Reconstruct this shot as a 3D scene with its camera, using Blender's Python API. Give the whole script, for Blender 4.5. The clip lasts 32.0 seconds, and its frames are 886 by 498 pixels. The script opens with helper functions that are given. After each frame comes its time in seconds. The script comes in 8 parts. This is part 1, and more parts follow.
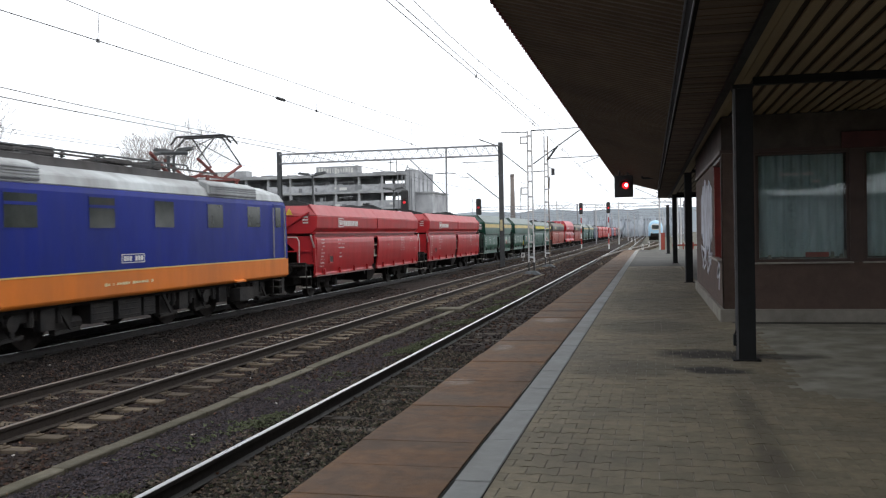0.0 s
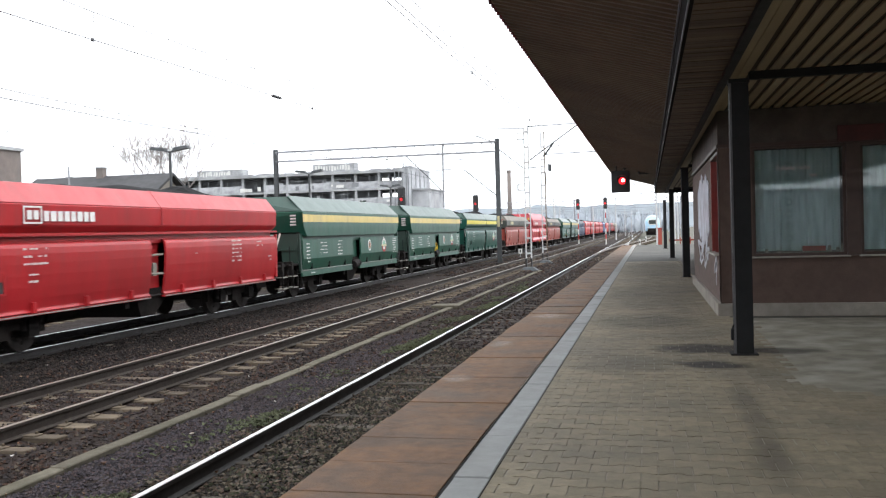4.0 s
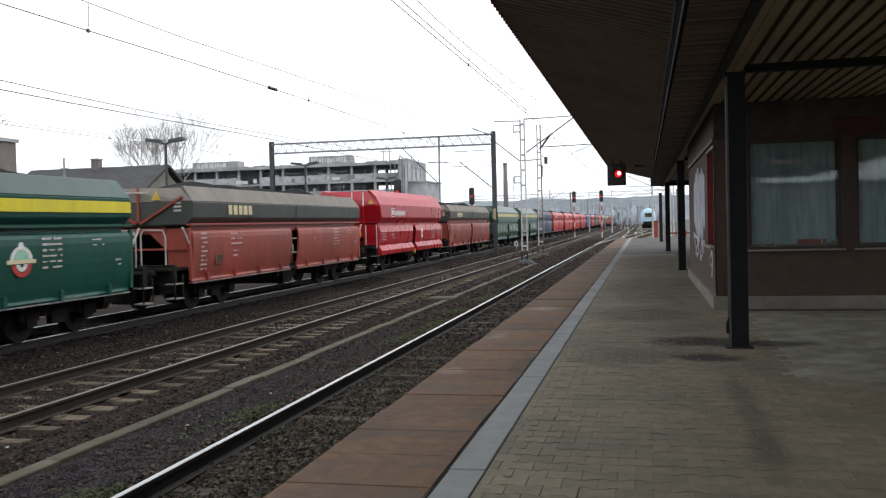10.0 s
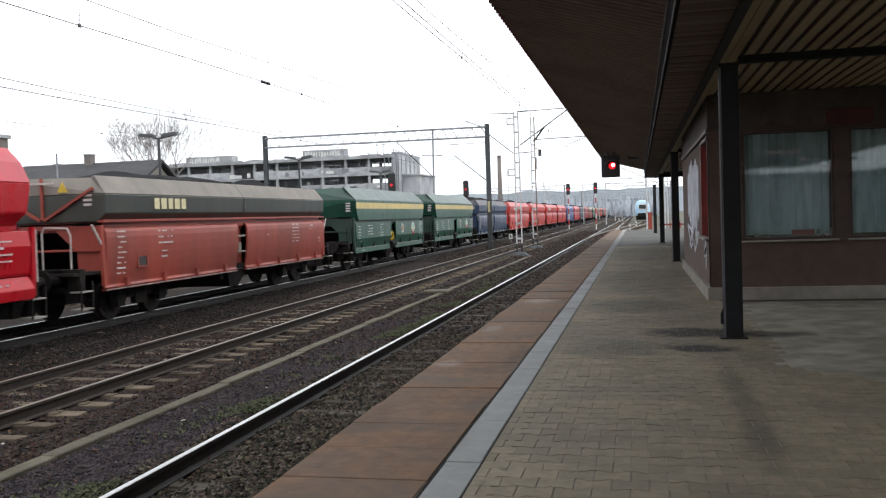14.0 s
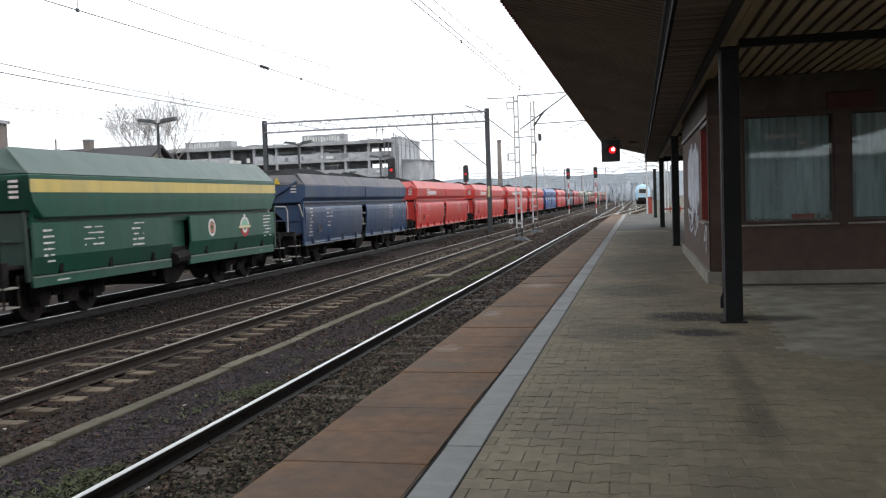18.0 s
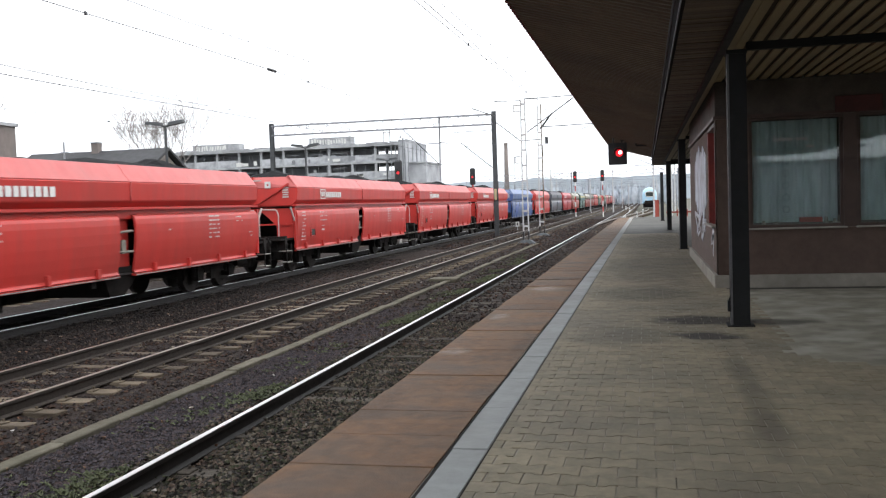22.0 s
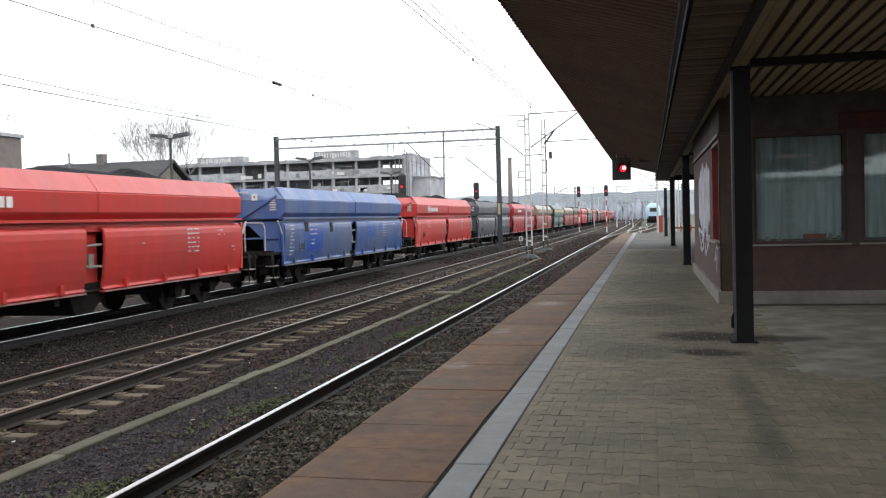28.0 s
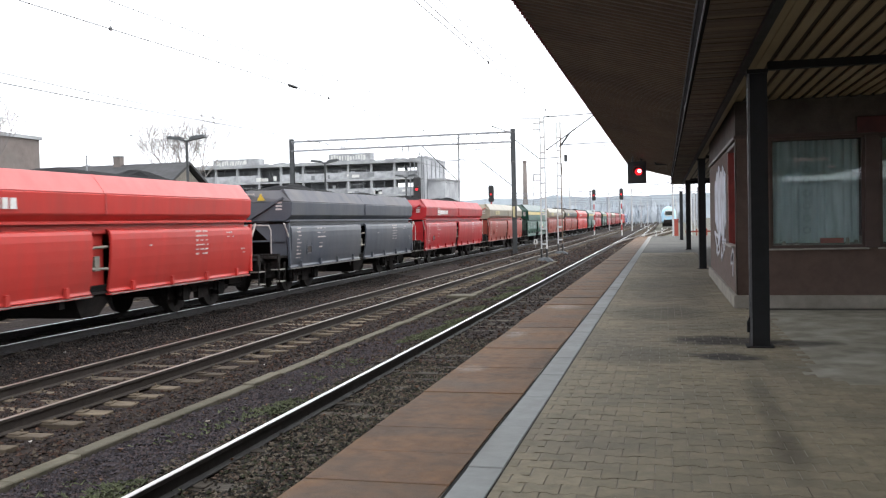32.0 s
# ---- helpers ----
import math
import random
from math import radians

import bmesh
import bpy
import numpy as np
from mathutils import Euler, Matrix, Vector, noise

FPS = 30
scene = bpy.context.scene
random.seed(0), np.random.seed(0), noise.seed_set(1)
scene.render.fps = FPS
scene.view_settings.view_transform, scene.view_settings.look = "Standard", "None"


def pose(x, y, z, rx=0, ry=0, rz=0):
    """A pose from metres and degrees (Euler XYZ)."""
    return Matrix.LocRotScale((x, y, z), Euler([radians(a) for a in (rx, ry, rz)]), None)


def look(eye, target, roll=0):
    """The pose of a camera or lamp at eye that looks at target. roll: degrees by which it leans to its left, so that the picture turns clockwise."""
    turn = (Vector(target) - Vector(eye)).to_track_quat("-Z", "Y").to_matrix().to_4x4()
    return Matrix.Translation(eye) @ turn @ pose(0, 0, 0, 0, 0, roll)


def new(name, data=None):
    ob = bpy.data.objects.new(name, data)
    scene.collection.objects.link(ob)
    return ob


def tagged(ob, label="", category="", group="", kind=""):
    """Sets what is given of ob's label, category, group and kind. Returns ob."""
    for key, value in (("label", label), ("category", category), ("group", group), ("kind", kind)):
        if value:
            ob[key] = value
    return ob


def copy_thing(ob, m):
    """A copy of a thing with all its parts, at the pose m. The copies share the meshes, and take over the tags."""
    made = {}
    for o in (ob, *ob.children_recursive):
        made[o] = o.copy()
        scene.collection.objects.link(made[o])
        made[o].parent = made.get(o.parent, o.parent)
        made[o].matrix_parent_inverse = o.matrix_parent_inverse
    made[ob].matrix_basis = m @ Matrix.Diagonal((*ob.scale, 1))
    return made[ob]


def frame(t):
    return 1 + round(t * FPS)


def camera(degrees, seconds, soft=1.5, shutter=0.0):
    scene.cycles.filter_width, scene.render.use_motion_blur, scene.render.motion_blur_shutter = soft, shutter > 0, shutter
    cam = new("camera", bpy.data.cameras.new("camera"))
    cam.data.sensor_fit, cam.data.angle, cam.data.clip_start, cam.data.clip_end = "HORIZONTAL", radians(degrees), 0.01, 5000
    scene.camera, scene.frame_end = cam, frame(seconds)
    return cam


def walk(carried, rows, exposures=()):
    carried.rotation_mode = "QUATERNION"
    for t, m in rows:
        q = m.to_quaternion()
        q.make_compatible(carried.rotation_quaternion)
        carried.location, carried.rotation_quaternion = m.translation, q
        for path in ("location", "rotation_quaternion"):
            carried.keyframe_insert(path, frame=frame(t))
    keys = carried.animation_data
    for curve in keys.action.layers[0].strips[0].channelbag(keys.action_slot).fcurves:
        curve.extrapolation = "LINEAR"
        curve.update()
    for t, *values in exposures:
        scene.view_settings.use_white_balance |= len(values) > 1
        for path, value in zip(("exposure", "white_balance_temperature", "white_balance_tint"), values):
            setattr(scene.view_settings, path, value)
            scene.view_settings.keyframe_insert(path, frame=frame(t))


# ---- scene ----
# ------------------------------------------------------------------ camera
EYE = (0.0, 0.0, 1.31)
# seconds, turn to the left from the track direction, pitch, roll (degrees)
PATH = [
    (0, 13.005, -0.899, -1.146),
    (0.5, 13.056, -0.944, -1.364),
    (1, 13.074, -1.011, -1.429),
    (1.5, 13.045, -1.148, -1.262),
    (2, 13.077, -1.213, -1.332),
    (2.5, 13.125, -1.166, -1.401),
    (3, 12.971, -1.104, -1.638),
    (3.5, 12.854, -1.082, -1.588),
    (5.5, 12.792, -1.271, -1.678),
    (6, 12.834, -1.246, -1.670),
    (6.5, 12.837, -1.142, -1.586),
    (7, 12.783, -1.170, -1.658),
    (7.5, 12.710, -1.176, -1.613),
    (8, 12.632, -1.174, -1.651),
    (8.5, 12.567, -1.257, -1.512),
    (9, 12.587, -1.396, -1.664),
    (9.5, 12.486, -1.528, -1.392),
    (10, 12.599, -1.593, -1.460),
    (10.5, 12.514, -1.600, -1.565),
    (11, 12.302, -1.579, -1.717),
    (11.5, 12.202, -1.559, -1.748),
    (12, 12.158, -1.563, -1.713),
    (12.5, 12.000, -1.590, -1.767),
    (13, 12.048, -1.701, -1.908),
    (13.5, 12.097, -1.777, -1.865),
    (14, 12.270, -2.039, -1.874),
    (14.5, 12.284, -2.276, -1.807),
    (16.5, 12.287, -2.977, -1.687),
    (17, 12.352, -3.063, -2.022),
    (17.5, 12.364, -3.059, -2.068),
    (18, 12.304, -2.998, -1.995),
    (18.5, 12.298, -2.961, -1.912),
    (19, 12.368, -2.937, -1.988),
    (19.5, 12.468, -2.968, -1.899),
    (20, 12.543, -2.957, -2.050),
    (20.5, 12.576, -2.919, -1.979),
    (21, 12.646, -2.835, -1.804),
    (21.5, 12.666, -2.742, -1.794),
    (22, 12.715, -2.802, -1.928),
    (22.5, 12.638, -2.788, -1.930),
    (23, 12.586, -2.666, -1.780),
    (23.5, 12.598, -2.518, -1.681),
    (24, 12.651, -2.315, -1.634),
    (24.5, 12.661, -2.214, -1.613),
    (25, 12.704, -2.230, -1.689),
    (25.5, 12.646, -2.299, -1.552),
    (27.5, 12.797, -1.970, -1.455),
    (28, 12.897, -1.909, -1.503),
    (28.5, 12.939, -1.888, -1.609),
    (29, 12.972, -1.899, -1.589),
    (29.5, 12.959, -1.895, -1.635),
    (30, 13.224, -1.946, -1.661),
    (30.5, 13.440, -1.975, -1.624),
    (31, 13.547, -1.871, -1.575),
    (31.5, 13.703, -1.744, -1.325),
    (32, 13.818, -1.710, -1.310),
]


def aim(yaw, pitch, roll):
    a, b = radians(yaw), radians(pitch)
    way = Vector((-math.sin(a) * math.cos(b), math.cos(a) * math.cos(b), math.sin(b)))
    return look(EYE, Vector(EYE) + way * 5, roll)


cam = camera(52.2, 32.0, soft=1.22, shutter=0.22)
# the filming camera opens and closes its aperture on the way
STOPS = [(0, 0.1), (1, 0.12), (1.5, 0.4), (2, 0.9), (3, 1.15), (3.5, 1.1), (5.5, 0.15), (6, 0.1), (11, 0.1), (12, 0.4), (12.5, 0.65), (13, 0.85), (13.5, 0.6), (14, 0.4), (17, 0.3), (21, 0.3), (22, 0.65), (23, 0.5), (25, 0.5), (28, 0.5), (29, 0.3), (30, 0.3), (31, 0.1), (31.5, 0.4), (32, 0.8)]
walk(cam, [(t, aim(a, b, c)) for t, a, b, c in PATH], exposures=STOPS)

# ------------------------------------------------------------------ light
world = bpy.data.worlds.new("overcast_sky")
scene.world = world
world.use_nodes = True
wn, wl = world.node_tree.nodes, world.node_tree.links
sky = wn.new("ShaderNodeTexSky")
sky.sky_type = "NISHITA"
sky.sun_disc = False
sky.sun_elevation, sky.sun_rotation = radians(42), radians(60)
sky.air_density, sky.dust_density, sky.ozone_density = 1.0, 4.0, 1.0
grey = wn.new("ShaderNodeHueSaturation")
grey.inputs["Saturation"].default_value = 0.12
wl.new(sky.outputs[0], grey.inputs["Color"])
cloud = wn.new("ShaderNodeMix")
cloud.data_type = "RGBA"
cloud.inputs[0].default_value = 0.7
cloud.inputs[7].default_value = (13.25, 13.8, 14.6, 1)
wl.new(grey.outputs[0], cloud.inputs[6])
back = wn["Background"]
back.inputs["Strength"].default_value = 0.12
wl.new(cloud.outputs[2], back.inputs["Color"])

sun = new("sun", bpy.data.lights.new("sun", "SUN"))
sun.data.energy, sun.data.angle, sun.data.color = 0.7, radians(25), (1.0, 0.97, 0.93)
sun.matrix_world = look((22, -30, 80), (0, 0, 0))
scene.view_settings.exposure = 0.0


# ------------------------------------------------------------------ materials
def pbr(name, a, b=None, scale=6.0, rough=0.8, metal=0.0, bump=0.0, bump_scale=40.0, dirt=None, dirt_scale=0.7, dirt_amount=0.5, stretch=(1, 1, 1), vary=0.0, spec=0.5, island=0.0, world=False, wet=0.0, stains=(), tones=(), streak=None, puddles=()):
    """Two colours mixed by noise, patches of dirt at a larger size, a fine relief, and a shift in value or tone from piece to piece."""
    m = bpy.data.materials.new(name)
    m.use_nodes = True
    n, l = m.node_tree.nodes, m.node_tree.links
    p = n["Principled BSDF"]
    p.inputs["Metallic"].default_value = metal
    p.inputs["Specular IOR Level"].default_value = spec
    tc = n.new("ShaderNodeTexCoord")
    mp = n.new("ShaderNodeMapping")
    mp.inputs["Scale"].default_value = stretch
    place = n.new("ShaderNodeNewGeometry").outputs["Position"] if world else tc.outputs["Object"]
    l.new(place, mp.inputs["Vector"])
    b = b or tuple(c * 0.75 for c in a)
    nz = n.new("ShaderNodeTexNoise")
    nz.inputs["Scale"].default_value, nz.inputs["Detail"].default_value, nz.inputs["Roughness"].default_value = scale, 6.0, 0.65
    l.new(mp.outputs[0], nz.inputs["Vector"])
    rp = n.new("ShaderNodeMapRange")
    rp.inputs[1].default_value, rp.inputs[2].default_value = 0.32, 0.68
    l.new(nz.outputs["Fac"], rp.inputs[0])
    mix = n.new("ShaderNodeMix")
    mix.data_type = "RGBA"
    mix.inputs[6].default_value, mix.inputs[7].default_value = (*a, 1), (*b, 1)
    l.new(rp.outputs[0], mix.inputs[0])
    out = mix.outputs[2]
    if dirt:
        dz = n.new("ShaderNodeTexNoise")
        dz.inputs["Scale"].default_value, dz.inputs["Detail"].default_value = dirt_scale, 5.0
        l.new(mp.outputs[0], dz.inputs["Vector"])
        dr = n.new("ShaderNodeMapRange")
        dr.inputs[1].default_value, dr.inputs[2].default_value, dr.inputs[4].default_value = 0.42, 0.7, dirt_amount
        l.new(dz.outputs["Fac"], dr.inputs[0])
        dm = n.new("ShaderNodeMix")
        dm.data_type = "RGBA"
        dm.inputs[7].default_value = (*dirt, 1)
        l.new(dr.outputs[0], dm.inputs[0])
        l.new(out, dm.inputs[6])
        out = dm.outputs[2]
    if tones:
        # each loose piece takes one of a few tones
        ti = n.new("ShaderNodeNewGeometry")
        tr = n.new("ShaderNodeValToRGB")
        tr.color_ramp.interpolation = "CONSTANT"
        while len(tr.color_ramp.elements) < len(tones):
            tr.color_ramp.elements.new(0.5)
        for k, tone in enumerate(tones):
            tr.color_ramp.elements[k].position = k / len(tones)
            tr.color_ramp.elements[k].color = (*tone, 1)
        l.new(ti.outputs["Random Per Island"], tr.inputs[0])
        tm = n.new("ShaderNodeMix")
        tm.data_type = "RGBA"
        tm.inputs[0].default_value = 0.8
        l.new(out, tm.inputs[6])
        l.new(tr.outputs[0], tm.inputs[7])
        out = tm.outputs[2]
    if streak:
        # thin run-down streaks of dust and rust
        km = n.new("ShaderNodeMapping")
        km.inputs["Scale"].default_value = (2.0, 3.2, 0.5)
        l.new(tc.outputs["Object"], km.inputs["Vector"])
        kz = n.new("ShaderNodeTexNoise")
        kz.inputs["Scale"].default_value, kz.inputs["Detail"].default_value = 1.0, 7.0
        l.new(km.outputs[0], kz.inputs["Vector"])
        kr = n.new("ShaderNodeMapRange")
        kr.inputs[1].default_value, kr.inputs[2].default_value, kr.inputs[4].default_value = 0.5, 0.74, streak[1]
        l.new(kz.outputs["Fac"], kr.inputs[0])
        kx = n.new("ShaderNodeMix")
        kx.data_type = "RGBA"
        kx.inputs[7].default_value = (*streak[0], 1)
        l.new(kr.outputs[0], kx.inputs[0])
        l.new(out, kx.inputs[6])
        out = kx.outputs[2]
    for cx, cy, rx, ry, deep in stains:
        # a dark blot with a ragged edge, for damp spots and darker paving
        sm = n.new("ShaderNodeMapping")
        sm.vector_type = "TEXTURE"
        sm.inputs["Location"].default_value, sm.inputs["Scale"].default_value = (cx, cy, 0), (rx, ry, 1)
        l.new(place, sm.inputs["Vector"])
        sn = n.new("ShaderNodeTexNoise")
        sn.inputs["Scale"].default_value, sn.inputs["Detail"].default_value = 3.0, 5.0
        l.new(place, sn.inputs["Vector"])
        ln = n.new("ShaderNodeVectorMath")
        ln.operation = "LENGTH"
        l.new(sm.outputs[0], ln.inputs[0])
        ad = n.new("ShaderNodeMath")
        ad.operation = "MULTIPLY_ADD"
        ad.inputs[1].default_value = 1.5
        l.new(sn.outputs["Fac"], ad.inputs[0])
        l.new(ln.outputs["Value"], ad.inputs[2])
        sr = n.new("ShaderNodeMapRange")
        sr.inputs[1].default_value, sr.inputs[2].default_value, sr.inputs[3].default_value, sr.inputs[4].default_value = 1.3, 1.85, deep, 0.0
        l.new(ad.outputs[0], sr.inputs[0])
        sx = n.new("ShaderNodeMix")
        sx.data_type = "RGBA"
        sx.inputs[7].default_value = (0.03, 0.026, 0.022, 1)
        l.new(sr.outputs[0], sx.inputs[0])
        l.new(out, sx.inputs[6])
        out = sx.outputs[2]
    if vary or island:
        if island:
            oi = n.new("ShaderNodeNewGeometry")
            rnd = oi.outputs["Random Per Island"]
        else:
            oi = n.new("ShaderNodeObjectInfo")
            rnd = oi.outputs["Random"]
        vr = n.new("ShaderNodeMapRange")
        v = vary or island
        vr.inputs[3].default_value, vr.inputs[4].default_value = 1 - v, 1 + v
        l.new(rnd, vr.inputs[0])
        hs = n.new("ShaderNodeHueSaturation")
        l.new(vr.outputs[0], hs.inputs["Value"])
        l.new(out, hs.inputs["Color"])
        out = hs.outputs[0]
    l.new(out, p.inputs["Base Color"])
    rr = n.new("ShaderNodeMapRange")
    rr.inputs[3].default_value, rr.inputs[4].default_value = max(0.05, rough - 0.12), min(1.0, rough + 0.1)
    l.new(nz.outputs["Fac"], rr.inputs[0])
    gloss = rr.outputs[0]
    if wet:
        # puddled spots: smooth and shiny
        wz = n.new("ShaderNodeTexNoise")
        wz.inputs["Scale"].default_value, wz.inputs["Detail"].default_value = 1.7, 6.0
        l.new(mp.outputs[0], wz.inputs["Vector"])
        wr = n.new("ShaderNodeMapRange")
        wr.inputs[1].default_value, wr.inputs[2].default_value, wr.inputs[4].default_value = 0.66, 0.72, wet
        l.new(wz.outputs["Fac"], wr.inputs[0])
        wm = n.new("ShaderNodeMix")
        l.new(wr.outputs[0], wm.inputs[0])
        l.new(gloss, wm.inputs[2])
        wm.inputs[3].default_value = 0.08
        gloss = wm.outputs[0]
    for cx, cy, rx, ry in puddles:
        # a shallow film of standing water
        um = n.new("ShaderNodeMapping")
        um.vector_type = "TEXTURE"
        um.inputs["Location"].default_value, um.inputs["Scale"].default_value = (cx, cy, 0), (rx, ry, 1)
        l.new(place, um.inputs["Vector"])
        un = n.new("ShaderNodeTexNoise")
        un.inputs["Scale"].default_value, un.inputs["Detail"].default_value = 5.0, 3.0
        l.new(place, un.inputs["Vector"])
        ul = n.new("ShaderNodeVectorMath")
        ul.operation = "LENGTH"
        l.new(um.outputs[0], ul.inputs[0])
        ua = n.new("ShaderNodeMath")
        ua.operation = "MULTIPLY_ADD"
        ua.inputs[1].default_value = 1.2
        l.new(un.outputs["Fac"], ua.inputs[0])
        l.new(ul.outputs["Value"], ua.inputs[2])
        ur = n.new("ShaderNodeMapRange")
        ur.inputs[1].default_value, ur.inputs[2].default_value, ur.inputs[3].default_value, ur.inputs[4].default_value = 1.1, 1.75, 0.45, 0.0
        l.new(ua.outputs[0], ur.inputs[0])
        ux = n.new("ShaderNodeMix")
        l.new(ur.outputs[0], ux.inputs[0])
        l.new(gloss, ux.inputs[2])
        ux.inputs[3].default_value = 0.2
        gloss = ux.outputs[0]
    l.new(gloss, p.inputs["Roughness"])
    if bump:
        bz = n.new("ShaderNodeTexNoise")
        bz.inputs["Scale"].default_value, bz.inputs["Detail"].default_value = bump_scale, 4.0
        l.new(tc.outputs["Object"], bz.inputs["Vector"])
        bp = n.new("ShaderNodeBump")
        bp.inputs["Strength"].default_value, bp.inputs["Distance"].default_value = min(1.0, bump), 0.02
        l.new(bz.outputs["Fac"], bp.inputs["Height"])
        l.new(bp.outputs[0], p.inputs["Normal"])
    return m


def glow(name, colour, strength):
    m = bpy.data.materials.new(name)
    m.use_nodes = True
    p = m.node_tree.nodes["Principled BSDF"]
    p.inputs["Base Color"].default_value = (*colour, 1)
    p.inputs["Emission Color"].default_value = (*colour, 1)
    p.inputs["Emission Strength"].default_value = strength
    return m


def clear_glass(name, tint=(0.9, 0.95, 0.95)):
    m = bpy.data.materials.new(name)
    m.use_nodes = True
    n, l = m.node_tree.nodes, m.node_tree.links
    n.remove(n["Principled BSDF"])
    fr, tr, gl, mx = n.new("ShaderNodeFresnel"), n.new("ShaderNodeBsdfTransparent"), n.new("ShaderNodeBsdfGlossy"), n.new("ShaderNodeMixShader")
    fr.inputs["IOR"].default_value = 1.6
    tr.inputs["Color"].default_value = (*tint, 1)
    gl.inputs["Roughness"].default_value = 0.02
    l.new(fr.outputs[0], mx.inputs[0])
    l.new(tr.outputs[0], mx.inputs[1])
    l.new(gl.outputs[0], mx.inputs[2])
    l.new(mx.outputs[0], n["Material Output"].inputs["Surface"])
    return m


BALLAST = pbr("ballast", (0.035, 0.0252, 0.021), (0.0098, 0.0077, 0.007), 22, 0.95, bump=1.0, bump_scale=26, dirt=(0.0224, 0.0168, 0.0154), dirt_scale=0.5, dirt_amount=0.7, spec=0.12)
STONE = pbr("ballast_stone", (0.0441, 0.0324, 0.0271), (0.0153, 0.0117, 0.0106), 7, 0.9, bump=0.3, bump_scale=60, island=0.45, spec=0.15, tones=((0.0294, 0.0235, 0.0223), (0.05, 0.0294, 0.0218), (0.0165, 0.0135, 0.0129), (0.0647, 0.0352, 0.0247), (0.0365, 0.0294, 0.0294), (0.0235, 0.017, 0.0147), (0.0588, 0.0471, 0.0365), (0.0271, 0.0247, 0.0265)))
# stones by the train: oil and the train's shade in one dark colour
SHADED_STONE = pbr("oily_shaded_stone", (0.0208, 0.0166, 0.0146), (0.00832, 0.00676, 0.00624), 7, 0.9, bump=0.3, bump_scale=60, island=0.5, spec=0.15, tones=((0.0125, 0.0104, 0.00988), (0.0187, 0.014, 0.012), (0.00832, 0.00728, 0.00728), (0.0156, 0.0135, 0.0135), (0.0286, 0.0208, 0.0172)))
MOSSY_STONE = pbr("mossy_ballast_stone", (0.06, 0.05, 0.036), (0.02, 0.018, 0.014), 7, 0.9, bump=0.3, bump_scale=60, island=0.75, spec=0.15, tones=((0.036, 0.034, 0.025), (0.02, 0.018, 0.016), (0.07, 0.054, 0.038), (0.034, 0.038, 0.022), (0.095, 0.08, 0.062), (0.018, 0.017, 0.017), (0.05, 0.034, 0.027)))
EARTH = pbr("earth", (0.09, 0.08, 0.06), (0.05, 0.05, 0.035), 0.35, 0.95, bump=0.4, bump_scale=4, dirt=(0.05, 0.06, 0.03), dirt_scale=0.06)
RAIL_RUST = pbr("rail_rust", (0.0327, 0.0231, 0.0173), (0.0192, 0.0138, 0.0111), 14, 0.85, 0.1, 0.3, 60)
RAIL_BLACK = pbr("black_rail_steel", (0.016, 0.013, 0.013), (0.009, 0.008, 0.008), 9, 0.6, 0.1, 0.2, 60)
# bed under the train, near-black for oil and painted-in shade
SHADED_BED = pbr("oily_shaded_ballast", (0.016, 0.0135, 0.013), (0.007, 0.006, 0.006), 22, 0.95, bump=1.0, bump_scale=26, dirt=(0.024, 0.019, 0.017), dirt_scale=0.5, dirt_amount=0.6, spec=0.1)
LITTER = pbr("dry_leaf_litter", (0.2, 0.14, 0.09), (0.12, 0.08, 0.055), 20, 0.8, island=0.3, spec=0.2, tones=((0.2, 0.12, 0.07), (0.32, 0.28, 0.24), (0.14, 0.07, 0.045), (0.17, 0.12, 0.08), (0.1, 0.055, 0.038), (0.3, 0.29, 0.28)))
RAIL_BRIGHT = pbr("polished_rail", (0.62, 0.62, 0.62), (0.5, 0.5, 0.5), 5, 0.3, 1.0, stretch=(1, 0.1, 1))
RAIL_WORN = pbr("worn_rail", (0.3, 0.27, 0.24), (0.2, 0.17, 0.14), 6, 0.42, 0.9, stretch=(1, 0.1, 1))
SLEEPER_DARK = pbr("tarred_sleeper", (0.0825, 0.07125, 0.0585), (0.0375, 0.0315, 0.027), 8, 0.9, bump=0.5, bump_scale=30, stretch=(0.3, 1, 1), dirt=(0.01875, 0.01575, 0.015), dirt_scale=2.2, dirt_amount=0.6, vary=0.3, spec=0.15, world=True)
SLEEPER = pbr("sleeper", (0.167, 0.133, 0.0944), (0.0723, 0.0578, 0.0433), 8, 0.9, bump=0.5, bump_scale=30, stretch=(0.3, 1, 1), dirt=(0.0361, 0.0281, 0.0231), dirt_scale=0.3, dirt_amount=0.85, vary=0.25, spec=0.15, world=True)
GRAVEL = pbr("grey_gravel", (0.0514, 0.0444, 0.0491), (0.0222, 0.0191, 0.0214), 9, 0.9, bump=0.3, bump_scale=60, island=0.45, spec=0.15, tones=((0.0476, 0.0412, 0.0476), (0.0277, 0.0238, 0.0277), (0.0673, 0.0555, 0.0618), (0.0555, 0.0396, 0.038), (0.0356, 0.0333, 0.038)))
FAR_PAVE = pbr("dark_platform_paving", (0.07, 0.065, 0.055), (0.045, 0.042, 0.036), 1.2, 0.7, bump=0.3, bump_scale=30, dirt=(0.03, 0.029, 0.026), dirt_scale=0.35, dirt_amount=0.8, spec=0.2)
KERB = pbr("mossy_concrete", (0.128, 0.115, 0.0883), (0.0833, 0.0755, 0.0576), 9, 0.92, bump=0.4, bump_scale=50, dirt=(0.0545, 0.0512, 0.0352), dirt_scale=1.5, dirt_amount=0.7, vary=0.12, spec=0.15, world=True)
